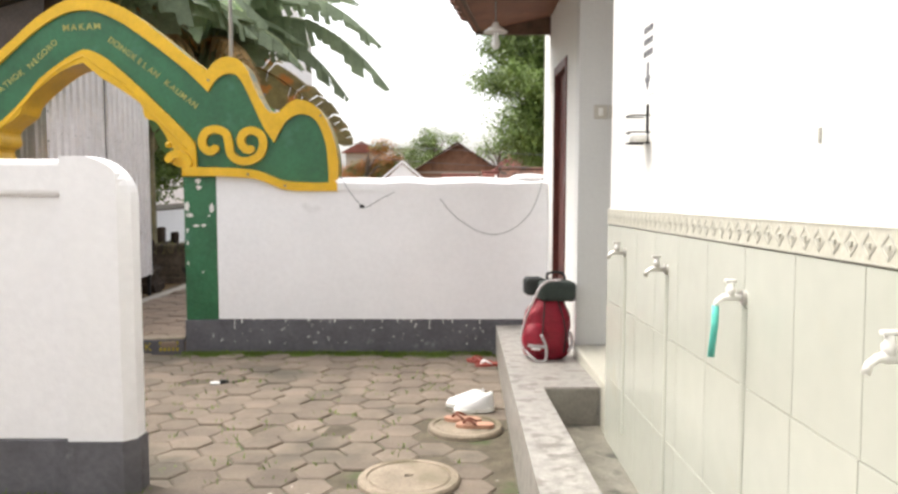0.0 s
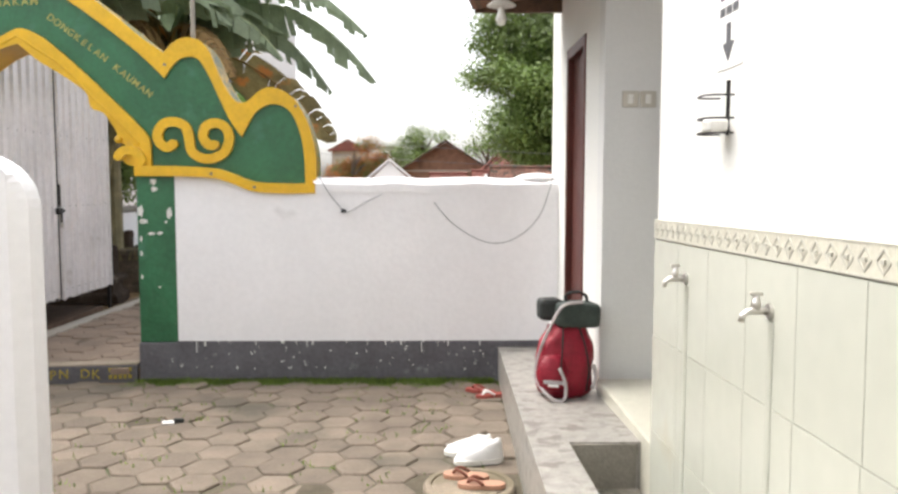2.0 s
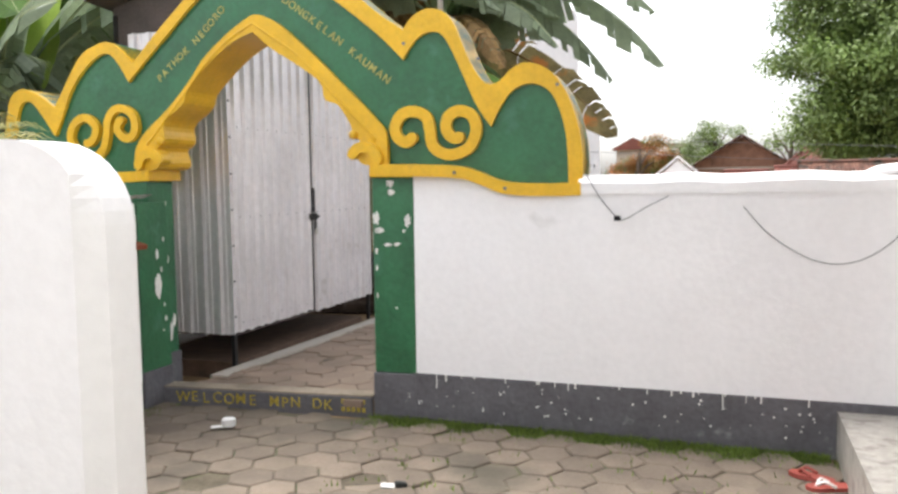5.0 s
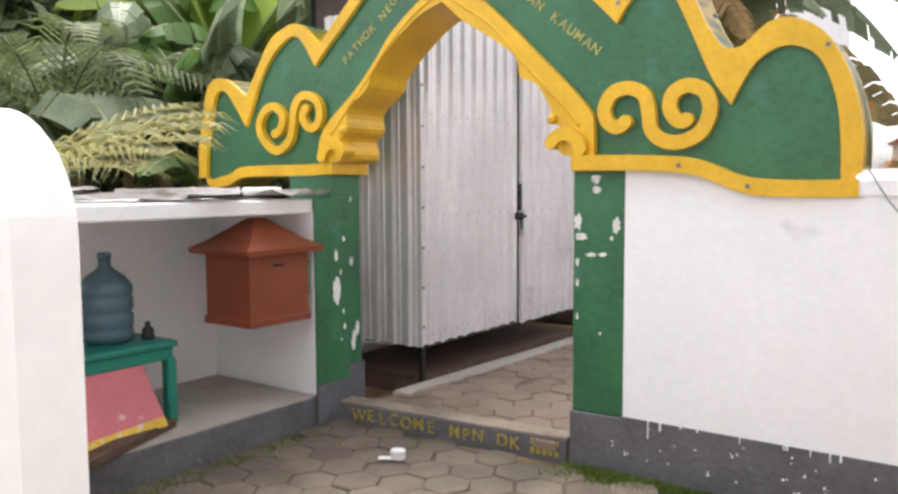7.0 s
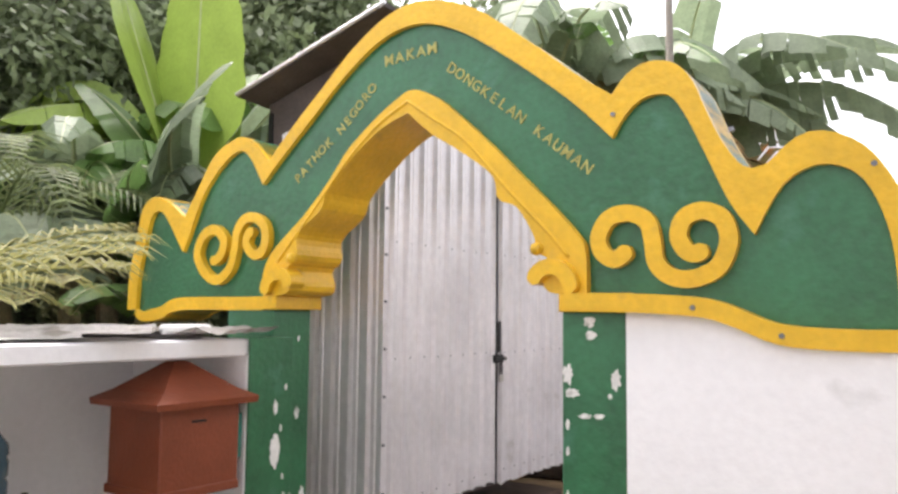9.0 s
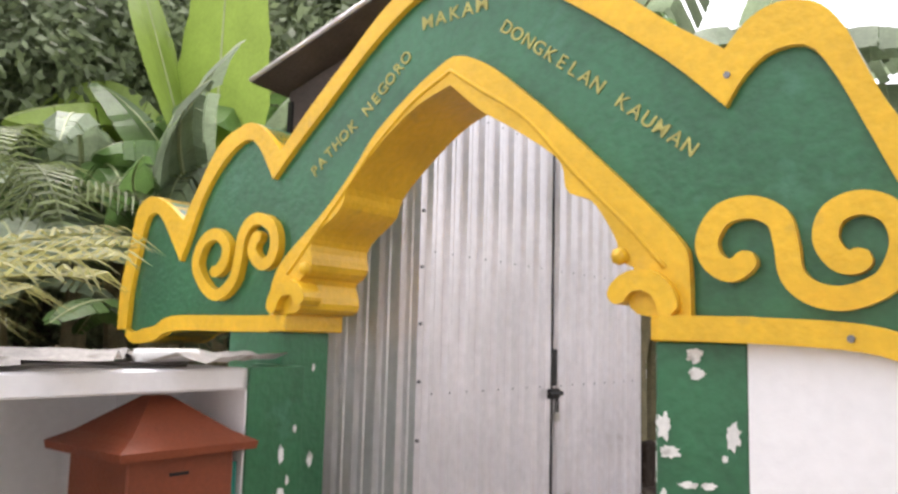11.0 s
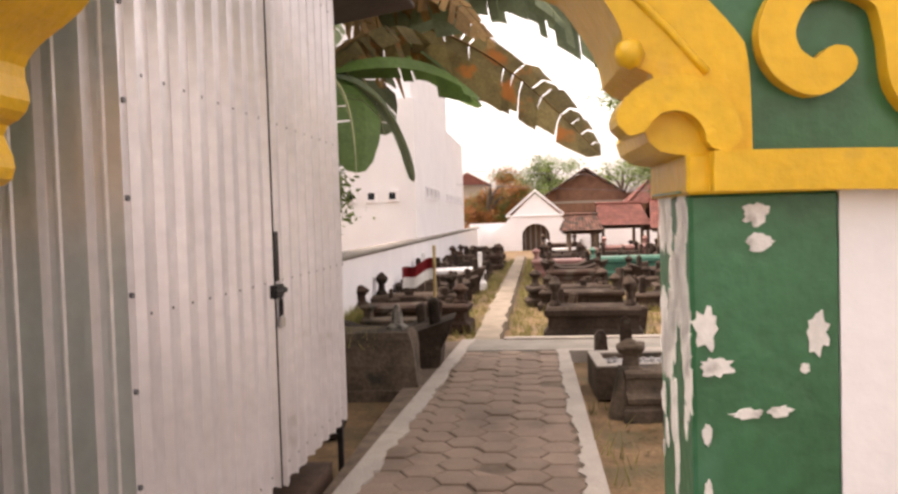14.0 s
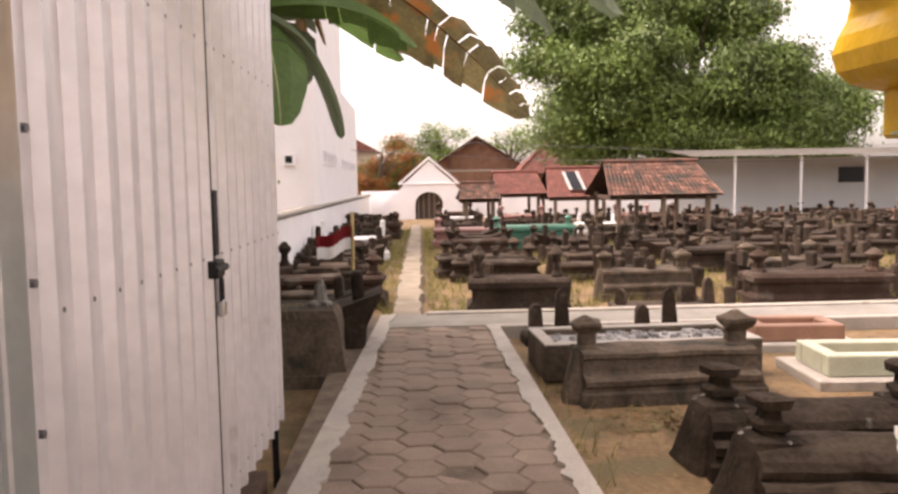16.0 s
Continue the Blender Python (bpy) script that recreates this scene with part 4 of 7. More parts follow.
# Solid dark filler in place of the shed's unlit inside.
part("interior", box(B(), SX - 1.0, SX - 0.06, 7.68, 10.05, 0.33, 2.8), M_TARP, shed, "solid dark box standing for the shade inside")
part("foot_beam", box(B(), SX - 1.0, SX - 0.05, 7.68, 10.0, -0.1, 0.12), M_WOOD, shed)
screws = B()
for yy, n in ((7.62, 9), (8.88, 9)):
    for i in range(n):
        for z in (0.45, 1.28, 1.98, 2.74):
            y = yy + 0.145 * (i + 0.45)
            if y < yy + 1.23:
                tube(screws, [(SX + 0.02, y, z), (SX + 0.03, y, z)], 0.006, 6)
for i in range(9):
    tube(screws, [(SX, 7.615, 0.5 + i * 0.28), (SX + 0.012, 7.615, 0.5 + i * 0.28)], 0.009, 6)
tagged(part("screws", screws, M_SCREW, shed, "rows of fixing screws"), kind="stuff")
part("lock_plate", box(B(), SX + 0.006, SX + 0.035, 8.83, 8.885, 1.28, 1.50, 0.003), M_IRON, shed, "black iron bolt plate")
part("bolt", tube(B(), [(SX + 0.04, 8.79, 1.235), (SX + 0.04, 8.94, 1.235)], 0.014, 8), M_IRON, shed)
part("bolt_bracket", box(B(), SX + 0.01, SX + 0.045, 8.81, 8.91, 1.205, 1.265, 0.004), M_IRON, shed)
pad = part("padlock", box(B(), SX + 0.025, SX + 0.05, 8.86, 8.905, 1.07, 1.125, 0.006), M_CHROME, shed, "small steel padlock")
part("shackle", tube(B(), [(SX + 0.038, 8.868, 1.12), (SX + 0.038, 8.868, 1.19), (SX + 0.038, 8.882, 1.21), (SX + 0.038, 8.897, 1.19), (SX + 0.038, 8.897, 1.12)], 0.006, 6), M_IRON, pad)
bm = B()
q = ((-4.95, 7.42, 2.985), (-3.68, 7.42, 3.34), (-3.40, 10.9, 2.98), (-4.95, 10.9, 2.74))
vs = [bm.verts.new(p) for p in q] + [bm.verts.new((x, y, z + 0.03)) for x, y, z in q]
for f in ((0, 1, 2, 3), (4, 5, 6, 7), (0, 1, 5, 4), (1, 2, 6, 5), (2, 3, 7, 6), (3, 0, 4, 7)):
    bm.faces.new([vs[i] for i in f])
part("roof", bm, M_TARP, shed, "dark sheet roof")
part("roof_edge", tube(B(), [(-4.95, 7.41, 3.0), (-3.67, 7.41, 3.36)], 0.014, 6), M_ZINC, shed, "pale folded roof edge")
for y in (8.2, 9.2, 10.2):
    part("rafter", tube(B(), [(-4.9, y, 2.82), (-3.45, y, 3.1)], 0.03, 4), M_WOOD, shed)


# ---------------------------------------------------------------- graves
def grave(name, label, L, W, H, style, material, group):
    """A tomb along x: stepped body and an upright stone at each end."""
    g = thing(name, label, "grave", group)
    rr = random.Random(int(L * 1000 + W * 100 + H * 10))
    if style == "frame":
        bm = B()
        for a in ((-L / 2, L / 2, -W / 2, -W / 2 + 0.1), (-L / 2, L / 2, W / 2 - 0.1, W / 2), (-L / 2, -L / 2 + 0.1, -W / 2 + 0.1, W / 2 - 0.1), (L / 2 - 0.1, L / 2, -W / 2 + 0.1, W / 2 - 0.1)):
            box(bm, *a, 0, H, 0.008)
        part("frame", bm, material, g)
        bm = B()
        for a in ((-L / 2, L / 2, -W / 2, -W / 2 + 0.1), (-L / 2, L / 2, W / 2 - 0.1, W / 2), (-L / 2, -L / 2 + 0.1, -W / 2 + 0.1, W / 2 - 0.1), (L / 2 - 0.1, L / 2, -W / 2 + 0.1, W / 2 - 0.1)):
            box(bm, *a, H + 0.001, H + 0.016, 0.004)
        part("rim", bm, M_KERB, g, "pale cement top edge")
        bm = B()
        for i in range(130):
            p = (rr.uniform(-L / 2 + 0.13, L / 2 - 0.13), rr.uniform(-W / 2 + 0.13, W / 2 - 0.13))
            r = rr.uniform(0.02, 0.04)
            lathe(bm, [(0.0, -r), (r, -r * 0.2), (r * 0.7, r * 0.6), (0.0, r * 0.7)], (*p, H - 0.03), 5)
        box(bm, -L / 2 + 0.1, L / 2 - 0.1, -W / 2 + 0.1, W / 2 - 0.1, 0, H - 0.04)
        part("gravel_fill", bm, M_GRAVEL, g)
        return g
    if style == "basin":
        part("base", box(B(), -L / 2 - 0.12, L / 2 + 0.12, -W / 2 - 0.12, W / 2 + 0.12, -0.05, H * 0.25, 0.01), M_KERB, g)
        bm = B()
        for a in ((-L / 2, L / 2, -W / 2, -W / 2 + 0.12), (-L / 2, L / 2, W / 2 - 0.12, W / 2), (-L / 2, -L / 2 + 0.12, -W / 2 + 0.12, W / 2 - 0.12), (L / 2 - 0.12, L / 2, -W / 2 + 0.12, W / 2 - 0.12)):
            box(bm, *a, H * 0.25, H, 0.012)
        part("rim", bm, material, g)
        part("soil", box(B(), -L / 2 + 0.12, L / 2 - 0.12, -W / 2 + 0.12, W / 2 - 0.12, 0, H * 0.6), M_SOIL, g)
        return g
    if style in ("monument", "block"):
        log = style == "monument"
        prof = [(1.0, -0.1), (1.0, 0.22), (0.93, 0.26), (0.90, 0.34), (0.96, 0.40), (0.96, 0.52), (0.84, 0.58), (0.66, 0.60)]
        prof += [(0.72 * math.cos(a), 0.72 + 0.34 * math.sin(a)) for a in [-0.3 + (math.pi / 2 + 0.3) * i / 5 for i in range(5)]] if log else [(0.62, 0.66), (0.60, 0.92), (0.66, 0.96), (0.64, 1.06), (0.50, 1.10)]
        prof += [(0.0, 1.07 if log else 1.12)]
        loop = prof + [(-w, z) for w, z in reversed(prof[:-1])]
        bm, rings, n = B(), [], 16
        for i in range(n + 1):
            x = -L / 2 + L * i / n
            rings.append([bm.verts.new((x * (1.0 if z < 0.3 else 0.95), w * W / 2, z * H)) for w, z in loop])
        for p, q in zip(rings, rings[1:]):
            for k in range(len(loop)):
                bm.faces.new((p[k], p[(k + 1) % len(loop)], q[(k + 1) % len(loop)], q[k]))
        bm.faces.new(rings[0])
        bm.faces.new(rings[-1])
        for v in bm.verts:
            v.co += noise.noise_vector(v.co * 5) * 0.012 + noise.noise_vector(v.co * 17) * 0.006
        part("body", bm, material, g, smooth=False)
        tiers = ((0.20, -0.05), (0.192, 0.08), (0.135, 0.95), (0.12, 1.06), (0.062, 1.10), (0.056, 1.15), (0.080, 1.20), (0.083, 1.30), (0.05, 1.34), (0.046, 1.48), (0.082, 1.54), (0.088, 1.68), (0.07, 1.72), (0.02, 1.74)) if log else \
            ((0.20, -0.05), (0.19, 0.1), (0.12, 1.0), (0.105, 1.10), (0.066, 1.16), (0.06, 1.42), (0.095, 1.54), (0.11, 1.62), (0.105, 1.68), (0.06, 1.76), (0.02, 1.84))
        for s in (-1, 1):
            bm, rings = B(), []
            for w, z in tiers:
                rings.append([bm.verts.new((w * math.copysign(abs(math.cos(a)) ** 0.28, math.cos(a)), w * math.copysign(abs(math.sin(a)) ** 0.28, math.sin(a)), z * H)) for a in [6.283 * (i + 0.5) / 16 for i in range(16)]])
            for p, q in zip(rings, rings[1:]):
                for k in range(16):
                    bm.faces.new((p[k], p[(k + 1) % 16], q[(k + 1) % 16], q[k]))
            bm.faces.new(rings[0])
            bm.faces.new(rings[-1])
            for v in bm.verts:
                v.co += noise.noise_vector(v.co * 8 + Vector((s * 3, L, 0))) * 0.018 + noise.noise_vector(v.co * 22) * 0.008
            st = part("headstone", bm, material, g, "tapered end stone with a square two-tier capital")
            st.location = (s * (L / 2 - 0.12), 0, 0)
            st.rotation_euler = (0, rr.uniform(-0.04, 0.04), rr.uniform(-0.2, 0.2))
            if log:
                bm = B()
                for _ in range(9):
                    a, z = rr.uniform(0, 6.28), rr.choice((1.34, 1.70, 1.05, 0.6))
                    r = {1.34: 0.075, 1.70: 0.08, 1.05: 0.115, 0.6: 0.15}[z]
                    c = Vector((r * math.cos(a), r * math.sin(a), z * H))
                    lathe(bm, [(0.0, -0.008), (rr.uniform(0.015, 0.035), 0.0), (0.0, 0.02)], c, 7)
                tagged(part("lichen", bm, M_LICHEN, st, "pale lichen crust"), kind="stuff")
        return g
    if style == "slabtomb":
        bm = B()
        rings = [[bm.verts.new((a * sx * L / 2, b * sy * W / 2, z * H)) for a, b in ((-1, -1), (1, -1), (1, 1), (-1, 1))] for sx, sy, z in ((1.0, 1.0, -0.1), (0.99, 0.97, 0.12), (0.96, 0.9, 0.14), (0.90, 0.74, 0.9), (0.86, 0.66, 1.0))]
        for p, q in zip(rings, rings[1:]):
            for k in range(4):
                bm.faces.new((p[k], p[(k + 1) % 4], q[(k + 1) % 4], q[k]))
        bm.faces.new(rings[0])
        bm.faces.new(rings[-1])
        bmesh.ops.subdivide_edges(bm, edges=bm.edges[:], cuts=3, use_grid_fill=True)
        for v in bm.verts:
            v.co += noise.noise_vector(v.co * 4) * 0.02 + noise.noise_vector(v.co * 15) * 0.008
        part("body", bm, material, g)
        for s in (-1, 1):
            bm = lathe(B(), [(0.10, 0.9 * H), (0.10, H + 0.03), (0.055, H + 0.06), (0.045, H + 0.16), (0.02, H + 0.22), (0.0, H + 0.23)], (s * (L / 2 - 0.22), 0, 0), 6)
            part("headstone", bm, M_LICHEN, g, "small pointed finial")
        return g
    if style == "stela":
        part("body", box(B(), -L / 2, L / 2, -W / 2, W / 2, -0.05, H, 0.02), material, g)
        for s in (-1, 1):
            bm = B()
            for w, d, z0, z1 in ((0.072, 0.05, 0.0, 0.50 if s > 0 else 0.36),):
                pts = [(-w * 1.3, z0), (-w * 1.2, z1 * 0.12), (-w * 0.95, z1 * 0.2), (-w * 0.75, z1 * 0.86), (-w * 0.4, z1 * 0.96), (0, z1), (w * 0.4, z1 * 0.96), (w * 0.75, z1 * 0.86), (w * 0.95, z1 * 0.2), (w * 1.2, z1 * 0.12), (w * 1.3, z0)]
                prism(bm, pts, -d, d)
            for v in bm.verts:
                v.co += noise.noise_vector(v.co * 9) * 0.012
            st = part("headstone", bm, material, g)
            st.location = (s * (L / 2 - 0.12), 0, 0)
            st.rotation_euler = (rr.uniform(-0.06, 0.06), rr.uniform(-0.08, 0.08), rr.uniform(-0.5, 0.5))
        return g
    bm = B()
    # flared sarcophagus: wide foot, waist, overhanging lid
    steps = [(1.0, 1.0, 0.0), (0.99, 0.97, 0.30), (0.90, 0.80, 0.42), (0.90, 0.78, 0.70), (0.97, 0.92, 0.78), (0.97, 0.92, 0.92), (0.90, 0.75, 1.0)]
    if style == "trough":
        steps = [(0.80, 0.8, 0.0), (0.84, 0.85, 0.5), (1.0, 1.0, 1.0)]
    rings = []
    for sx, sy, sz in steps:
        rings.append([bm.verts.new((a * sx * L / 2, b * sy * W / 2, sz * H)) for a, b in ((-1, -1), (1, -1), (1, 1), (-1, 1))])
    for p, q in zip(rings, rings[1:]):
        for k in range(4):
            bm.faces.new((p[k], p[(k + 1) % 4], q[(k + 1) % 4], q[k]))
    bm.faces.new(rings[0])
    bm.faces.new(rings[-1])
    bmesh.ops.subdivide_edges(bm, edges=bm.edges[:], cuts=2, use_grid_fill=True)
    for v in bm.verts:
        if style == "trough" and v.co.z > 0.4 * H:
            v.co.z += 0.14 * abs(2 * v.co.x / L) ** 4
        v.co += noise.noise_vector(v.co * 5 + Vector((L, W, H)) * 3) * 0.016 + noise.noise_vector(v.co * 16) * 0.007
    part("body", bm, material, g)
    for s in (-1, 1):
        bm = B()
        hh = 0.34 + 0.06 * rr.random()
        if style in ("slab", "trough"):
            box(bm, -0.05, 0.05, -0.11, 0.11, H * 0.9, H + hh * 0.8, 0.03, seg=2)
        else:
            lathe(bm, [(0.11, H * 0.85), (0.12, H + 0.02), (0.075, H + 0.06), (0.065, H + 0.14), (0.12, H + 0.19), (0.135, H + 0.225), (0.085, H + 0.26), (0.03, H + 0.30)], (0, 0, 0), 8, sx=0.8)
        st = part("headstone", bm, material if style != "pale" else M_STONE, g)
        st.location = (s * (L / 2 - 0.17), 0, 0)
        st.rotation_euler = (0, rr.uniform(-0.06, 0.06), rr.uniform(-0.1, 0.1))
    return g


def put(g, x, y, rz=0.0, s=1.0, sz=1.0):
    """A copy of a grave; the first one of its kind is moved instead."""
    m = pose(x, y, 0, 0, 0, rz)
    if not g.get("used"):
        g["used"] = 1
        g.matrix_basis = m @ Matrix.Diagonal((s, 1, sz, 1))
        return g
    c = copy_thing(g, m)
    c.scale = (s, 1, sz)
    return c


KINDS = [
    grave("grave", "weathered dark stone grave with knobbed headstones", 1.55, 0.62, 0.36, "nisan", M_STONE, "old graves"),
    grave("grave", "low dark stone grave with flat headstones", 1.45, 0.55, 0.26, "slab", M_STONE, "old graves"),
    grave("grave", "brown cement grave with knobbed headstones", 1.6, 0.66, 0.42, "nisan", M_STONE2, "old graves"),
    grave("grave", "dark trough-shaped grave with slab headstones", 1.5, 0.6, 0.34, "trough", M_STONE, "old graves"),
    grave("grave", "faded pink tiled grave with headstones", 1.7, 0.7, 0.5, "nisan", M_PINK, "tiled graves"),
    grave("grave", "white tiled grave with headstones", 1.6, 0.7, 0.40, "slab", M_WHITETILE, "tiled graves"),
]
MONUMENT = grave("grave", "large dark weathered grave with vase-shaped end stones", 1.25, 0.6, 0.37, "monument", M_STONEDARK, "large graves")
MONUMENT2 = grave("grave", "dark stone grave with broad vase-shaped end stones", 1.3, 0.55, 0.31, "block", M_TOMBGREY, "large graves")
SLABTOMB = grave("grave", "large flat-faced grey stone tomb with pointed finials", 1.5, 0.62, 0.56, "slabtomb", M_TOMBGREY, "large graves")
STELA = grave("grave", "low grave with two tall rounded headstones", 1.35, 0.5, 0.12, "stela", M_STONE, "stela graves")
STELA2 = grave("grave", "pair of tapered dark stone markers on a low base", 0.50, 0.34, 0.08, "stela", M_STONE, "stela graves")
GREENGRAVE = grave("grave", "turquoise tiled grave with headstones", 2.3, 0.8, 0.75, "nisan", M_GREENTILE, "tiled graves")
FRAMED = grave("grave", "framed grave filled with grey gravel", 1.7, 0.75, 0.27, "frame", M_TOMBGREY, "framed graves")
BASIN = grave("grave", "brown tiled grave frame on a cement base", 0.85, 0.55, 0.2, "basin", M_CLAYTILE, "framed graves")
BASIN2 = grave("grave", "pale green tiled grave frame", 1.0, 0.6, 0.24, "basin", M_PALE, "framed graves")

rng = random.Random(21)
# graves nearest the gate
put(FRAMED, -1.30, 12.45, 2)
put(MONUMENT2, -1.36, 11.68, 3)
put(BASIN, 0.34, 13.3, -4, 0.92)
put(BASIN2, 0.38, 12.0, -4, 0.95, 0.9)
put(MONUMENT, -1.0, 10.25, -3, 1.0, 0.82)
put(MONUMENT, -0.99, 9.66, -5, 1.0, 0.8)
for g, x, y, r in ((MONUMENT2, 0.55, 10.6, 4), (MONUMENT, 0.5, 9.6, 3), (STELA2, -1.84, 13.62, 3), (STELA2, -0.86, 13.45, -2), (MONUMENT2, 1.6, 9.9, 0), (STELA, 0.9, 11.3, 5), (MONUMENT, 2.2, 11.2, 4), (STELA, 2.1, 12.9, 0), (MONUMENT2, 3.3, 13.2, 0), (MONUMENT, 1.3, 8.3, 4), (MONUMENT2, 3.6, 12.0, 3)):
    put(g, x, y, r)
put(SLABTOMB, -4.38, 12.40, 3)
put(KINDS[3], -4.2, 13.25, 2, 1.05, 1.2)
put(KINDS[3], -4.35, 14.05, -3, 0.9, 1.0)
put(KINDS[1], -4.75, 11.1, 5, 0.95, 1.3)
# rows beyond the cross path, both sides of the footpath
y = 15.3
while y < 36.5:
    xs = [(-4.3, 1.02)]
    x = -2.0 + 0.02 * (y - 15)
    while x < 3.5 + (y - 10) * 0.62:
        xs.append((x, 1.0))
        x += rng.uniform(1.65, 2.15)
    for x, s in xs:
        if 23.5 < y < 25.4 and -0.9 < x < 0.8:
            continue
        if rng.random() < 0.08:
            continue
        kinds = KINDS + [MONUMENT2, STELA]
        k = rng.choices(range(8), (20, 18, 16, 14, 3, 3, 14, 18))[0]
        put(kinds[k], x + rng.uniform(-0.12, 0.12), y + rng.uniform(-0.15, 0.15), rng.uniform(-8, 8), s * rng.uniform(0.75, 1.06), rng.uniform(0.7, 1.2))
    y += rng.uniform(0.85, 1.1) if y < 26 else rng.uniform(1.0, 1.3)
put(GREENGRAVE, -0.35, 24.4, 2, 0.85, 0.72)
stones = B()
for i in range(420):
    y = rng.uniform(15.2, 36)
    x = rng.choice((rng.uniform(-5.0, -3.75), rng.uniform(-2.4, 2 + (y - 10) * 0.62), rng.uniform(-2.4, 2 + (y - 10) * 0.62)))
    h, w = rng.uniform(0.25, 0.6), rng.uniform(0.05, 0.1)
    m = pose(x, y, -0.03, rng.gauss(0, 5), rng.gauss(0, 5), rng.uniform(0, 180))
    box(stones, -w, w, -w * 0.6, w * 0.6, 0, h, 0.02, m)
solo("small_headstones", stones, M_STONE, "scattered small weathered headstones between the graves", "headstones", kind="stuff")

# ---------------------------------------------------------------- far wall, tall white building, inner gate
wall_far = thing("wall_cemetery", "whitewashed cemetery wall with a weathered mossy cap", "wall", kind="structure")
part("wall_body", box(B(), -5.24, -5.06, 7.5, 42.0, -0.1, 1.03), M_WHITE, wall_far)
part("wall_cap", box(B(), -5.30, -5.02, 7.5, 42.0, 1.03, 1.12, 0.03), M_CEMENT, wall_far, "grey weathered cap")
part("wall_body", box(B(), -5.45, 30.0, 42.2, 42.4, -0.1, 1.25), M_WHITE, wall_far)

tall = thing("tall_building", "tall plain white building with a few small windows", "building")
part("wall", box(B(), -18, -5.12, 22.8, 35.2, -0.1, 4.2), M_WHITE, tall)
part("upper_wall", box(B(), -9.0, -5.24, 23.2, 31.0, 4.2, 7.4), M_WHITE, tall)
rail = B()
for i in range(15):
    tube(rail, [(-5.14, 31.0 + i * 0.3, 4.2), (-5.14, 31.0 + i * 0.3, 5.0)], 0.012, 4)
for z in (4.3, 4.65, 5.0):
    tube(rail, [(-5.14, 31.0, z), (-5.14, 35.2, z)], 0.02, 4)
part("railing", rail, M_ZINC, tall, "thin grey roof railing")


def small_window(x, y, z, w, h, parent, axis="y"):
    if axis == "y":
        wd = part("window", box(B(), x - w / 2, x + w / 2, y - 0.02, y + 0.01, z - h / 2, z + h / 2), M_GLASS, parent)
        fr = B()
        for a in ((x - w / 2 - 0.05, x - w / 2, z - h / 2 - 0.05, z + h / 2 + 0.05), (x + w / 2, x + w / 2 + 0.05, z - h / 2 - 0.05, z + h / 2 + 0.05), (x - w / 2, x + w / 2, z + h / 2, z + h / 2 + 0.05), (x - w / 2, x + w / 2, z - h / 2 - 0.05, z - h / 2)):
            box(fr, a[0], a[1], y - 0.05, y, a[2], a[3])
    else:
        wd = part("window", box(B(), x - 0.01, x + 0.02, y - w / 2, y + w / 2, z - h / 2, z + h / 2), M_GLASS, parent)
        fr = B()
        for a in ((y - w / 2 - 0.05, y - w / 2, z - h / 2 - 0.05, z + h / 2 + 0.05), (y + w / 2, y + w / 2 + 0.05, z - h / 2 - 0.05, z + h / 2 + 0.05), (y - w / 2, y + w / 2, z + h / 2, z + h / 2 + 0.05), (y - w / 2, y + w / 2, z - h / 2 - 0.05, z - h / 2)):
            box(fr, x, x + 0.05, a[0], a[1], a[2], a[3])
    part("window_frame", fr, M_WHITE, wd)


for x, z in ((-6.12, 2.07), (-5.65, 2.07), (-6.6, 2.07), (-6.4, 4.4), (-7.0, 4.4)):
    small_window(x, 22.8 if z < 4 else 23.2, z, 0.15, 0.15, tall)
for i in range(4):
    small_window(-5.12, 24.5 + i * 0.8, 2.17, 0.34, 0.22, tall, "x")
for i in range(5):
    small_window(-5.12, 29.2 + i * 1.1, 2.15, 0.4, 0.15, tall, "x")

inner = thing("inner_gate", "small white gabled gatehouse with a round arched doorway", "gate")
GY = 41.5
half = [(-0.62, -0.1), (-0.62, 0.62)] + [(-0.62 * math.cos(a), 0.62 + 0.56 * math.sin(a)) for a in [math.pi * i / 14 for i in range(1, 14)]] + [(0.62, 0.62), (0.62, -0.1)]
body = [(-1.35, -0.1)] + half + [(1.35, -0.1), (1.35, 1.25), (1.05, 1.6), (0.0, 2.55), (-1.05, 1.6), (-1.35, 1.25)]
bm = prism(B(), [(x - 2.42, z) for x, z in body], GY, GY + 0.7)
part("wall", bm, M_WHITE, inner)
part("cornice", box(B(), -3.65, -1.2, GY - 0.08, GY + 0.75, 1.50, 1.60, 0.02), M_WHITE, inner)
bm = B()
band(bm, [(-3.75, 1.50), (-2.42, 2.62), (-1.09, 1.50)], [(-3.75, 1.60), (-2.42, 2.74), (-1.09, 1.60)], GY - 0.1, GY + 0.8)
part("roof_edge", bm, M_WHITE, inner)
# Dark backing added for the arch's shaded interior, behind pale lattice slats.
part("inner_door", box(B(), -3.1, -1.75, GY + 0.5, GY + 0.55, -0.1, 1.3), M_WOOD, inner, "dark panel standing for the shaded inside of the arch")
for x in (-2.9, -2.66, -2.42, -2.18, -1.94):
    part("door_slat", box(B(), x - 0.03, x + 0.03, GY + 0.46, GY + 0.5, -0.1, 1.2), M_CEMENT, inner)
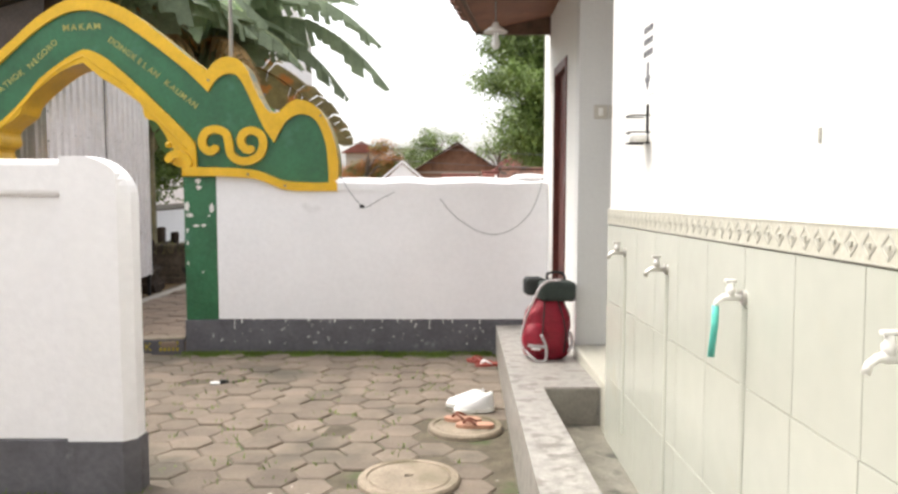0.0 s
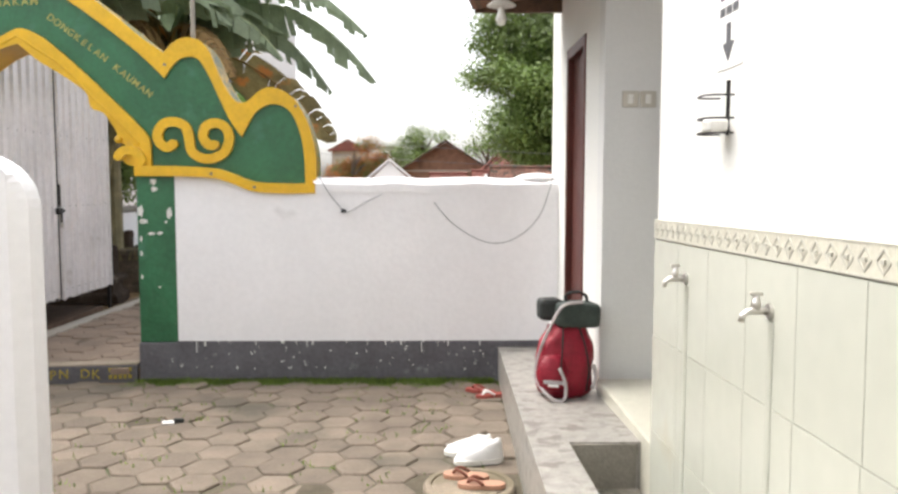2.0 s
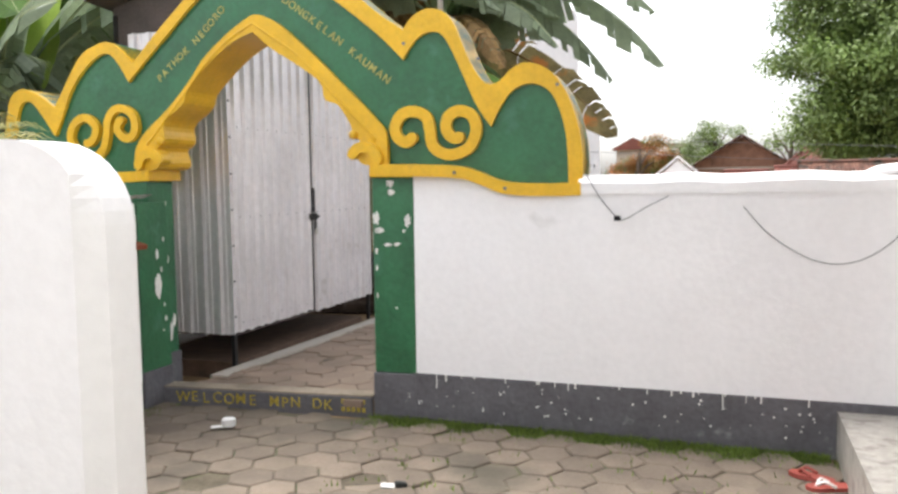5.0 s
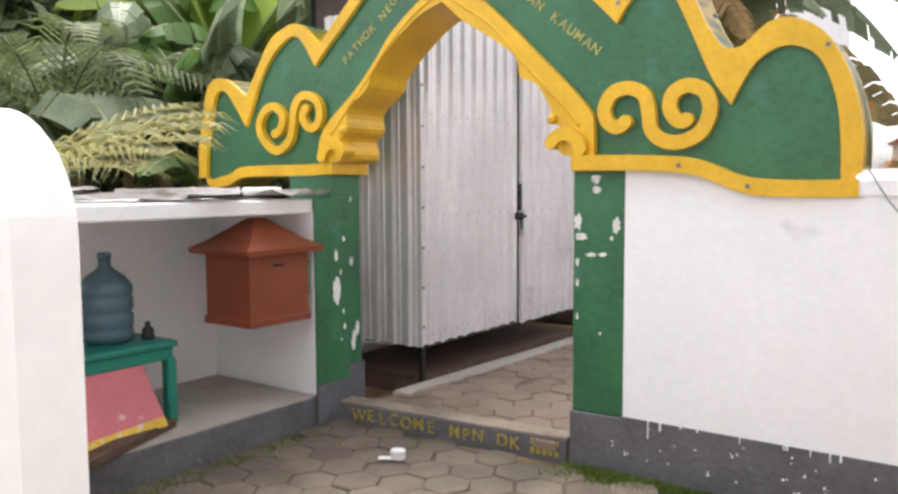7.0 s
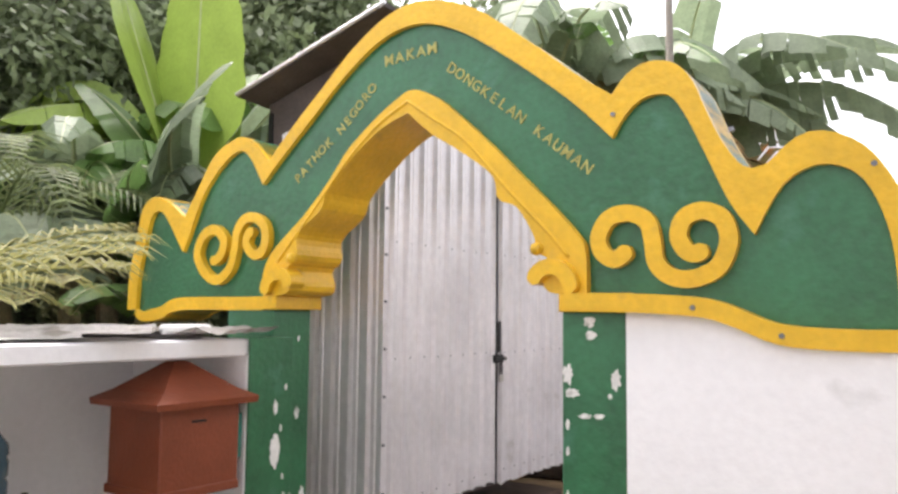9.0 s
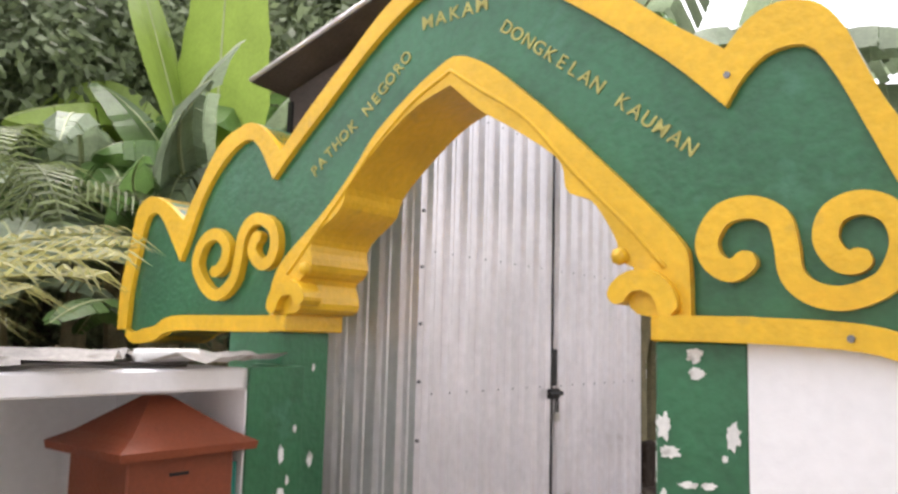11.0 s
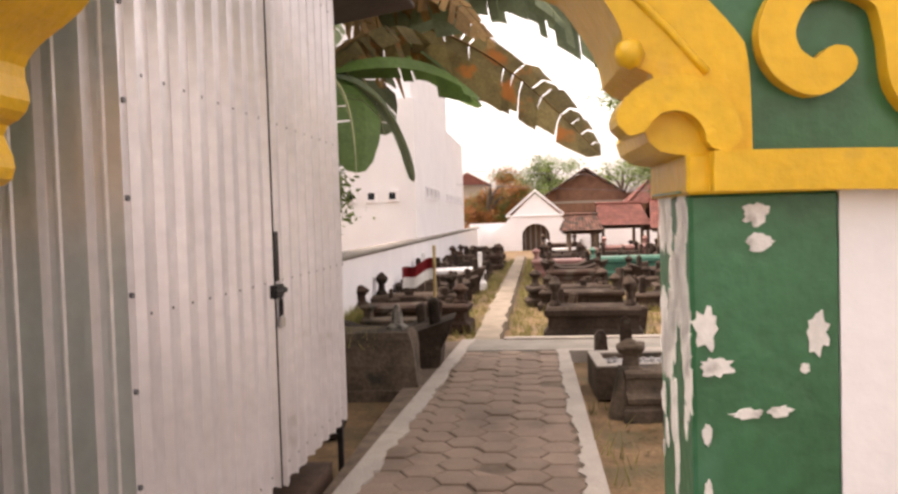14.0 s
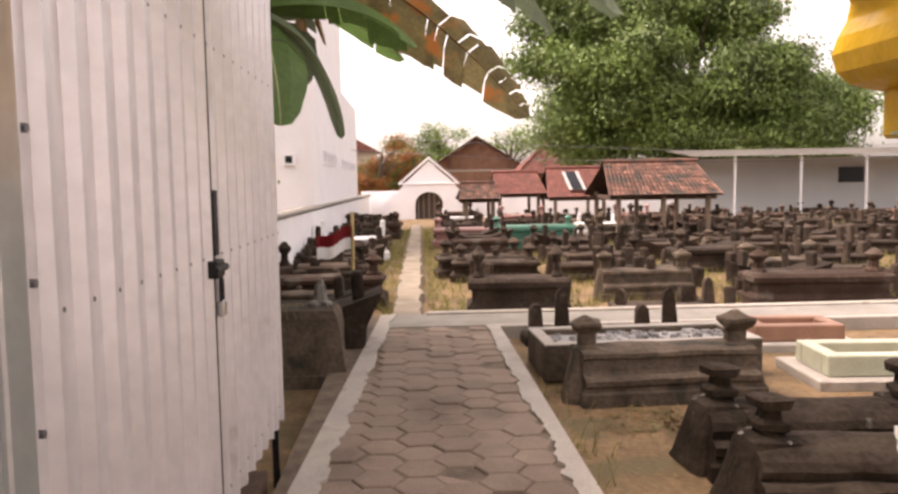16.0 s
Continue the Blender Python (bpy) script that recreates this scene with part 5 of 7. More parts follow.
for s in (-1, 1):
    bm = prism(B(), [(-2.42 + s * a, z) for a, z in ((1.3, -0.1), (2.0, -0.1), (2.0, 0.75), (1.8, 0.85), (1.6, 1.15), (1.3, 1.3))], GY + 0.1, GY + 0.45)
    part("wing_wall", bm, M_WHITE, inner)


# ---------------------------------------------------------------- roofs and houses
def tiled_slope(bm, p00, p10, p01, p11, nx, ny, lift=0.05):
    """Rows of curved roof tiles on the slope from the eave p00-p10 up to the ridge p01-p11."""
    p00, p10, p01, p11 = (Vector(p) for p in (p00, p10, p01, p11))
    nrm = (p10 - p00).cross(p01 - p00).normalized()
    if nrm.z < 0:
        nrm = -nrm

    def at(u, v):
        return (p00 * (1 - u) + p10 * u) * (1 - v) + (p01 * (1 - u) + p11 * u) * v

    for j in range(ny):
        for i in range(nx):
            u0, u1, v0, v1 = i / nx, (i + 1) / nx, j / ny, min(1, (j + 1.15) / ny)
            pts = []
            for v, up in ((v0, lift), (v1, lift * 0.35)):
                for k, h in ((0, 0), (0.3, 0.7), (0.6, 1), (1.0, 0.15)):
                    pts.append(bm.verts.new(at(u0 + (u1 - u0) * k, v) + nrm * (up * (0.5 + h * 0.7))))
            for k in range(3):
                bm.faces.new((pts[k], pts[k + 1], pts[k + 5], pts[k + 4]))
    return bm


def pavilion(name, label, x0, x1, y0, y1, zeave, zridge, material, posts=True, nx=22, ny=7, group=""):
    """An open grave shelter: posts, beams and a gabled tiled roof with its ridge along x."""
    p = thing(name, label, "shelter", group)
    ym = (y0 + y1) / 2
    for a, b in ((y0 - 0.25, ym), (y1 + 0.25, ym)):
        bm = tiled_slope(B(), (x0 - 0.3, a, zeave), (x1 + 0.3, a, zeave), (x0 - 0.1, b, zridge), (x1 + 0.1, b, zridge), nx, ny)
        part("roof_tiling", bm, material, p)
        bm = B()
        vs = [bm.verts.new(c) for c in ((x0 - 0.28, a, zeave - 0.01), (x1 + 0.28, a, zeave - 0.01), (x1 + 0.1, b, zridge - 0.01), (x0 - 0.1, b, zridge - 0.01))]
        bm.faces.new(vs)
        bmesh.ops.solidify(bm, geom=bm.faces[:], thickness=0.03)
        part("roof_board", bm, M_WOOD, p)
    part("ridge", tube(B(), [(x0 - 0.15, ym, zridge + 0.04), (x1 + 0.15, ym, zridge + 0.04)], 0.07, 6), material, p)
    for x in (x0, (x0 + x1) / 2, x1) if x1 - x0 > 1.8 else (x0, x1):
        for y in (y0, y1):
            part("post", box(B(), x - 0.05, x + 0.05, y - 0.05, y + 0.05, -0.1, zeave + 0.1, 0.006), M_POSTWOOD, p)
        part("beam", box(B(), x - 0.04, x + 0.04, y0, y1, zeave - 0.08, zeave + 0.02), M_WOOD, p)
    for y in (y0, y1):
        part("beam", box(B(), x0 - 0.2, x1 + 0.2, y - 0.04, y + 0.04, zeave - 0.1, zeave), M_WOOD, p)
    return p


pavilion("grave_shelter", "open grave shelter with mossy brown clay tiles on thin posts", 1.75, 3.9, 24.9, 27.2, 1.15, 1.95, M_TERRA, nx=26, ny=8)
pavilion("grave_shelter", "open grave shelter with old red roof tiles", -0.2, 1.1, 33.0, 35.2, 1.12, 1.85, M_TERRA2, group="far shelters")
pavilion("grave_shelter", "low dark grave shelter with a steep tiled roof", -1.35, -0.5, 32.6, 34.0, 0.98, 1.5, M_TERRA, nx=12, ny=5, group="far shelters")
sh = pavilion("grave_shelter", "grave shelter with red sheet roof and a dark roof window", 1.5, 3.1, 32.0, 34.4, 1.0, 1.95, M_TERRA2, group="far shelters")
for xa, mt in ((2.0, M_WHITETILE), (2.45, M_WHITETILE), (2.22, M_GLASS)):
    bm = B()
    w = 0.055 if mt is M_WHITETILE else 0.17
    vs = [bm.verts.new(c) for c in ((xa - w, 31.9, 1.26), (xa + w, 31.9, 1.26), (xa + w - 0.1, 32.75, 1.86), (xa - w - 0.1, 32.75, 1.86))]
    bm.faces.new(vs)
    bmesh.ops.solidify(bm, geom=bm.faces[:], thickness=0.04)
    part("roof_window" if mt is M_GLASS else "roof_window_frame", bm, mt, sh)

house = thing("brick_house", "old brick house gable with a dark tiled roof", "house")
HY = 52.0
part("wall", prism(B(), [(x, z) for x, z in ((-2.2, -0.1), (3.4, -0.1), (3.4, 2.3), (0.52, 4.05), (-2.2, 2.4))], HY, HY + 6), M_BRICK, house, "weathered brick gable wall")
for i, x in enumerate((-1.2, 0.45, 2.0)):
    part("pier", box(B(), x, x + 0.18, HY - 0.05, HY, -0.1, (2.9, 3.9, 3.0)[i]), M_BRICK, house)
part("sill_course", box(B(), -2.2, 3.4, HY - 0.06, HY, 2.2, 2.32), M_KERB, house, "pale cement band")
bm = B()
for a, b in (((-2.7, 2.05), (0.52, 4.15)), ((3.9, 1.95), (0.52, 4.15))):
    tiled_slope(bm, (a[0], HY - 0.6, a[1]), (a[0], HY + 6, a[1]), (b[0], HY - 0.6, b[1]), (b[0], HY + 6, b[1]), 14, 9, 0.07)
    tube(bm, [(a[0], HY - 0.6, a[1]), (b[0], HY - 0.6, b[1])], 0.07, 4)
part("roof", bm, M_TERRA, house, "dark old tiled roof")
red = thing("red_roof_house", "low house with a steep red hipped roof", "house")
part("wall", box(B(), 2.7, 6.6, 48.5, 51.5, -0.1, 2.1), M_BRICK, red)
bm = B()
for a, b, c in (((2.4, 48.2), (6.9, 48.2), 1), ((6.9, 48.2), (6.9, 51.8), 1), ((2.4, 51.8), (2.4, 48.2), 1)):
    tiled_slope(bm, (*a, 2.0), (*b, 2.0), (4.15, 50, 3.6), (4.15, 50, 3.6), 18, 10, 0.06)
part("roof", bm, M_TERRA2, red, "steep red tiled roof")
part("ridge", tube(B(), [(2.4, 48.2, 2.05), (4.15, 50, 3.66), (6.9, 48.2, 2.05)], 0.07, 5), M_TERRA2, red)
far_house = thing("far_house", "distant pale house with a tiled roof", "house", "far houses")
part("wall", box(B(), -9.0, -6.2, 70, 75, -0.1, 4.2), M_KERB, far_house)
part("roof", prism(B(), [(-9.4, 4.2), (-5.8, 4.2), (-7.6, 5.2)], 69.6, 75.4), M_TERRA2, far_house)
far_house2 = thing("far_house", "distant pale house with a flat roof", "house", "far houses")
part("wall", box(B(), -5.6, -3.6, 80, 85, -0.1, 4.9), M_KERB, far_house2)
part("roof", box(B(), -5.8, -3.4, 79.8, 85.2, 4.9, 5.1), M_CEMENT, far_house2)
for x in (-5.1, -4.3):
    small_window(x, 80.0, 4.2, 0.5, 0.6, far_house2)

# long white shelter wall at the far side
lean = thing("lean_to", "long open lean-to with thin white posts and a pale back wall", "shelter")
part("back_wall", box(B(), 7.0, 26.0, 36.6, 36.8, -0.1, 2.3), M_GREYP, lean, "pale grey back wall")
bm = B()
vs = [bm.verts.new(c) for c in ((6.6, 33.4, 2.30), (27, 33.4, 2.30), (27, 37.0, 2.65), (6.6, 37.0, 2.65))]
bm.faces.new(vs)
bmesh.ops.solidify(bm, geom=bm.faces[:], thickness=0.06)
part("roof", bm, M_CEMENT, lean, "sheet roof")
for i in range(9):
    part("post", tube(B(), [(8.1 + i * 2.35, 33.6, -0.1), (8.1 + i * 2.35, 33.6, 2.3)], 0.05, 8), M_WHITETILE, lean)
part("window", box(B(), 13.4, 14.4, 36.55, 36.6, 1.3, 1.9), M_GLASS, lean)


# ---------------------------------------------------------------- plants
def leaf_cloud(bm, centre, radii, count, size, rng, hollow=0.35, clump=9):
    """Many small leaves in ragged clumps through an ellipsoid."""
    c = Vector(centre)
    n = max(1, count // clump)
    for _ in range(n):
        d = Vector((rng.gauss(0, 1), rng.gauss(0, 1), rng.gauss(0, 1))).normalized()
        r = rng.uniform(hollow, 1.0) ** 0.5 * rng.uniform(0.85, 1.12)
        k = c + Vector((d.x * radii[0] * r, d.y * radii[1] * r, d.z * radii[2] * r))
        spread = size * 2.2
        for _ in range(clump):
            p = k + Vector((rng.gauss(0, spread), rng.gauss(0, spread), rng.gauss(0, spread * 0.7)))
            nrm = (d + Vector((rng.gauss(0, 0.45), rng.gauss(0, 0.45), 0.35 + rng.gauss(0, 0.35)))).normalized()
            ax = nrm.cross(Vector((rng.gauss(0, 1), rng.gauss(0, 1), rng.gauss(0, 1)))).normalized()
            if ax.z > 0:
                ax = -ax
            ay = nrm.cross(ax) * size * rng.uniform(0.18, 0.3)
            ax = ax * size * rng.uniform(0.6, 1.3)
            vs = [bm.verts.new(q) for q in (p, p + ax * 0.5 + ay, p + ax, p + ax * 0.5 - ay)]
            bm.faces.new(vs)
    return bm


def tree(name, label, at, height, crown, count, size, material, rng, group="", trunk_r=0.25):
    t = thing(name, label, "tree", group, at=at)
    bm = B()
    tube(bm, [(0, 0, -0.2), (0.1, 0, height * 0.25), (-0.05, 0.1, height * 0.5), (0.1, 0, height * 0.75)], [trunk_r, trunk_r * 0.8, trunk_r * 0.6, trunk_r * 0.3], 8)
    for _ in range(7):
        a = rng.uniform(0, 6.28)
        z = height * rng.uniform(0.3, 0.6)
        e = Vector((math.cos(a) * crown[0][1][0] * 0.6, math.sin(a) * crown[0][1][1] * 0.6, z + height * 0.25))
        tube(bm, [(0, 0, z), tuple(e * 0.5 + Vector((0, 0, z * 0.5 + 0.2))), tuple(e)], [trunk_r * 0.4, trunk_r * 0.25, trunk_r * 0.08], 5)
    part("trunk", bm, M_BARK, t)
    total = sum(r[0] * r[1] * r[2] for _, r in crown) or 1
    bm = B()
    for c, r in crown:
        many = int(count * r[0] * r[1] * r[2] / total)
        lumps = max(9, int(10 * (r[0] * r[1] * r[2]) ** 0.36))
        for _ in range(lumps):
            d = Vector((rng.gauss(0, 1), rng.gauss(0, 1), rng.gauss(0, 1))).normalized() * rng.uniform(0.72, 1.02)
            q = rng.uniform(0.14, 0.30)
            at_lump = (c[0] + d.x * r[0], c[1] + d.y * r[1], c[2] + d.z * r[2])
            leaf_cloud(bm, at_lump, (r[0] * q, r[1] * q, r[2] * q * 0.6), many // lumps, size, rng, 0.88)
    part("crown", bm, material, t)
    return t


rng = random.Random(42)
tree("tree", "broad dense green tree behind the cemetery", (11.0, 46, 0), 12, [((-0.6, 0, 7.3), (5.2, 4, 3.9)), ((-5.0, -1, 6.3), (3.2, 3, 3.6)), ((5.2, 0, 4.6), (3.4, 3, 2.3)), ((1, -2, 4.3), (6.5, 2.5, 2.2)), ((-4, 1, 3.5), (2.5, 2, 1.8)), ((-2.2, 0, 10.3), (4.2, 3, 2.3)), ((-7.6, 0, 8.0), (2.2, 2, 1.3)), ((-6.2, 0, 9.8), (2.6, 2, 1.8)), ((-5.3, -1, 4.6), (1.9, 2, 2.6))], 260000, 0.21, M_LEAF, rng, trunk_r=0.5)
tree("tree", "bushy russet and green tree beside the inner gate", (-4.75, 46.5, 0), 4, [((0.2, 0, 2.6), (1.5, 1.5, 1.5)), ((-0.4, 0, 1.6), (1.2, 1.2, 1.0)), ((1.0, 0, 1.5), (0.9, 0.9, 0.8))], 36000, 0.11, M_LEAFRED, rng, "garden trees")
tree("tree", "distant slender green tree", (-1.2, 66, 0), 7, [((0.4, 0, 5.0), (1.6, 1.5, 1.5)), ((-0.8, 0, 4.0), (1.6, 1.4, 1.1))], 8000, 0.16, M_LEAF, rng, "distant trees")
tree("tree", "distant sparse green tree", (4.0, 64, 0), 6, [((0, 0, 4.6), (2.4, 1.5, 0.8)), ((2.2, 0, 4.4), (1.5, 1.2, 0.8))], 3000, 0.2, M_LEAF, rng, "distant trees")
tree("tree", "distant dark tree above the roofs", (-3.6, 72, 0), 5, [((0, 0, 4.3), (1.5, 1.4, 0.7))], 700, 0.22, M_LEAF2, rng, "distant trees")
tree("tree", "dark leafy tree behind the banana plants", (-12.0, 9.5, 0), 7, [((0, 0, 4.5), (3.2, 3.5, 3.0)), ((1.5, 1.5, 2.4), (2.5, 3, 2.2)), ((-0.5, -3.5, 4.0), (3, 3, 3.2))], 90000, 0.15, M_LEAF2, rng, trunk_r=0.3)
tree("tree", "dense dark tree behind the low bananas", (-12.5, 5.5, 0), 6, [((0, 0, 2.4), (2.5, 3.2, 2.4)), ((0.3, 1.0, 5.0), (3.0, 3.4, 2.2))], 60000, 0.22, M_LEAF2, rng, "dark trees", trunk_r=0.3)
tree("tree", "dense dark tree behind the tall bananas", (-12.0, 13.0, 0), 7, [((0, 0, 2.6), (3.0, 3.2, 2.4)), ((0, 0, 5.6), (3.4, 3.2, 2.4))], 60000, 0.22, M_LEAF2, rng, "dark trees", trunk_r=0.3)
tree("tree", "dark leafy tree behind the shed", (-8.5, 15.0, 0), 7, [((0, 0, 4.2), (2.8, 2.5, 2.6)), ((1.2, -0.5, 2.6), (1.4, 2, 1.7)), ((-3, 0, 4), (3, 3, 3))], 70000, 0.15, M_LEAF2, rng, trunk_r=0.3)


tree("shrub", "leafy green shrub hanging over the cemetery wall", (-5.7, 15.3, 0), 2.4, [((0, 0, 2.3), (0.6, 0.9, 0.6)), ((0.1, 0.4, 1.75), (0.45, 0.6, 0.45)), ((0, -0.5, 1.7), (0.45, 0.5, 0.4))], 9000, 0.09, M_LEAF, rng, trunk_r=0.03)


def banana_leaf(bm_blade, bm_rib, p0, p1, p2, width, rng, tear=0.35, sag=0.3, n=26, twist=0.0, roll=0.0):
    """A leaf on an arching rib from p0 by way of p1 to p2, torn into strips between the side veins."""
    p0, p1, p2 = Vector(p0), Vector(p1), Vector(p2)
    line = [p0 * (1 - t) ** 2 + p1 * 2 * t * (1 - t) + p2 * t * t for t in [i / n for i in range(n + 1)]]
    tube(bm_rib, [tuple(q) for q in line], [0.022 * (1 - i / n) + 0.004 for i in range(n + 1)], 5)
    for side in (-1, 1):
        prev = None
        drop = sag
        for i in range(n):
            t = (i + 0.5) / n
            d = (line[i + 1] - line[i]).normalized()
            up = Vector((0, 0, 1))
            out = d.cross(up)
            if out.length < 0.2:
                out = Vector((math.cos(twist), math.sin(twist), 0))
            out = out.normalized() * side
            if roll:
                out = Matrix.Rotation(roll, 3, d) @ out
            if twist:
                out = (Matrix.Rotation(twist * side, 3, d) @ out)
            if rng.random() < tear or prev is None:
                drop = sag * rng.uniform(0.4, 1.9)
                prev = None
            edges = []
            for k in (0, 1):
                tt = (i + k) / n
                w = width * 0.5 * (math.sin(math.pi * min(1, 0.06 + 0.94 * tt) ** 0.75)) ** 0.55 * rng.uniform(0.96, 1.02)
                base = line[i + k] + (d * 0.013 if k == 0 and prev is None else Vector())
                mid = base + out * w * 0.5 + d * w * 0.16 + Vector((0, 0, 0.10 * w - drop * w * 0.10))
                tip = base + out * w * (1 - 0.12 * drop) + d * w * 0.36 + Vector((0, 0, -drop * w * 0.6))
                edges.append([base, mid, tip])
            a = prev or [bm_blade.verts.new(c) for c in edges[0]]
            b = [bm_blade.verts.new(c) for c in edges[1]]
            for k in range(2):
                bm_blade.faces.new((a[k], a[k + 1], b[k + 1], b[k]))
            prev = b


def banana(label, at, stem_h, leaves, rng, stems=1):
    """A banana plant; leaves are (material, p0, p1, p2, width, tear, sag) in the world."""
    t = thing("banana_plant", label, "banana plant", "banana plants", at=at)
    for s in range(stems):
        dx, dy = (0, 0) if s == 0 else (rng.uniform(-0.5, 0.5), rng.uniform(-0.5, 0.5))
        part("stem", tube(B(), [(dx, dy, -0.1), (dx * 0.9, dy * 0.9, stem_h * 0.5), (leaves[0][1][0] - at[0] + dx * 0.6, leaves[0][1][1] - at[1] + dy * 0.6, stem_h)], [0.13, 0.11, 0.07], 10), M_STEM, t)
    o = Vector(at)
    for m, p0, p1, p2, w, tear, sag, *roll in leaves:
        blade, rib = B(), B()
        banana_leaf(blade, rib, Vector(p0) - o, Vector(p1) - o, Vector(p2) - o, w, rng, tear, sag, roll=roll[0] if roll else 0.0)
        lf = part("leaf", blade, m, t)
        part("leaf_rib", rib, M_BANANA_B if m in (M_BANANA_D, M_BANANA_B) else M_RIB, lf)
    return t


def fan(c, n, rng, length, lift, mats, width, start=0.0, tear=0.4, sag=0.4):
    out = []
    for i in range(n):
        a = start + 6.283 * i / n + rng.uniform(-0.25, 0.25)
        L = length * rng.uniform(0.8, 1.15)
        up = lift * rng.uniform(0.6, 1.4)
        p1 = (c[0] + math.cos(a) * L * 0.45, c[1] + math.sin(a) * L * 0.45, c[2] + up)
        p2 = (c[0] + math.cos(a) * L, c[1] + math.sin(a) * L, c[2] + up * 0.3 - rng.uniform(0, 0.6))
        out.append((rng.choice(mats), c, p1, p2, width * rng.uniform(0.85, 1.1), tear, sag))
    return out


rng = random.Random(77)
C = (-4.35, 14.2, 3.7)
banana("tall banana plant with torn dusty leaves arching over the path", (-5.6, 14.6, 0), 3.7, [
    (M_BANANA_D, C, (-3.35, 14.9, 4.0), (-1.80, 15.0, 2.22), 0.98, 0.5, 0.35, 1.15),
    (M_BANANA_G, C, (-2.6, 14.0, 5.3), (-1.02, 14.0, 3.12), 0.9, 0.5, 1.3),
    (M_BANANA_G, C, (-3.0, 13.8, 4.9), (-1.72, 13.9, 2.95), 0.85, 0.5, 1.3),
    (M_BANANA_G, C, (-2.9, 13.6, 5.7), (-1.1, 13.4, 3.75), 0.9, 0.5, 1.1),
    (M_BANANA_G, C, (-3.0, 14.4, 5.6), (-1.6, 14.6, 4.7), 0.9, 0.4, 0.9),
    (M_BANANA_G, C, (-3.3, 13.4, 5.4), (-2.0, 12.8, 4.3), 0.9, 0.5, 1.1),
    (M_BANANA_G, C, (-3.4, 13.2, 4.8), (-2.3, 12.9, 3.3), 0.62, 0.45, 1.3),
    (M_BANANA_B, C, (-3.7, 13.2, 4.4), (-2.9, 12.4, 3.0), 0.6, 0.7, 1.2),
    (M_BANANA, C, (-3.7, 14.6, 3.3), (-3.17, 14.78, 2.83), 0.7, 0.1, 0.4),
    (M_BANANA_G, C, (-5.2, 13.2, 5.0), (-6.2, 12.6, 3.8), 0.65, 0.4, 0.7),
    (M_BANANA_D, C, (-4.6, 13.0, 4.6), (-4.9, 12.0, 3.2), 0.6, 0.6, 1.1),
    (M_BANANA_G, C, (-4.8, 15.2, 5.0), (-5.3, 16.2, 3.9), 0.6, 0.4, 0.6),
    (M_BANANA_G, C, (-3.9, 13.6, 5.6), (-3.3, 12.9, 5.6), 0.65, 0.3, 0.4)], rng, 1)
C = (-4.35, 11.9, 2.75)
banana("banana plant with broad green leaves behind the shed", (-4.65, 11.9, 0), 2.75, [
    (M_BANANA, C, (-3.6, 12.2, 3.05), (-3.05, 12.3, 2.55), 0.58, 0.1, 0.6),
    (M_BANANA_G, C, (-3.75, 12.0, 2.75), (-3.62, 12.1, 1.85), 0.5, 0.1, 0.3),
    (M_BANANA, C, (-4.0, 11.6, 2.7), (-3.95, 11.4, 1.9), 0.6, 0.1, 0.3),
    (M_BANANA_G, C, (-4.2, 12.8, 3.3), (-4.1, 13.5, 2.4), 0.7, 0.1, 0.4),
    (M_BANANA_D, C, (-4.0, 12.3, 3.4), (-3.5, 12.6, 3.1), 0.7, 0.5, 1.0),
    (M_BANANA, C, (-4.9, 12.0, 3.4), (-5.4, 12.1, 2.6), 0.4, 0.2, 0.4)], rng, 1)
C = (-7.4, 8.9, 2.35)
banana("banana plant with upright bright young leaves behind the gate", (-7.4, 8.9, 0), 2.4, [
    (M_BANANA_Y, C, (-7.35, 8.9, 3.6), (-7.25, 8.85, 5.5), 1.5, 0.03, 0.1),
    (M_BANANA_Y, C, (-7.6, 8.6, 3.6), (-8.0, 8.4, 4.9), 1.3, 0.05, 0.15),
    (M_BANANA, C, (-7.9, 8.7, 3.5), (-8.6, 8.4, 3.9), 1.0, 0.1, 0.3),
    (M_BANANA_G, C, (-6.6, 9.3, 4.0), (-5.4, 9.8, 4.4), 1.1, 0.2, 0.6),
    (M_BANANA_G, C, (-6.8, 9.2, 3.4), (-5.9, 9.5, 3.6), 1.1, 0.2, 0.6),
    (M_BANANA_G, C, (-7.0, 8.5, 3.0), (-6.7, 8.1, 2.3), 0.9, 0.35, 0.9),
    (M_BANANA, C, (-7.9, 8.2, 3.1), (-8.3, 7.6, 2.5), 0.9, 0.3, 0.8),
    (M_BANANA, C, (-7.2, 8.3, 3.4), (-7.2, 7.7, 2.9), 0.9, 0.2, 0.7),
    (M_BANANA_G, C, (-6.2, 7.6, 3.15), (-4.75, 7.2, 3.12), 0.62, 0.2, 0.5, 0.9),
    (M_BANANA_G, C, (-6.0, 7.4, 3.0), (-4.95, 7.15, 2.93), 0.5, 0.25, 0.6, 0.8),
    (M_BANANA_G, C, (-6.4, 8.0, 3.1), (-6.33, 7.8, 2.42), 0.75, 0.4, 0.5, 0.3),
    (M_BANANA_G, C, (-7.9, 8.0, 3.45), (-8.5, 7.9, 3.0), 0.7, 0.25, 0.5, 0.5),
    (M_BANANA, C, (-7.0, 7.7, 2.5), (-5.75, 7.25, 2.62), 0.6, 0.15, 0.5, 0.7)], rng, 2)
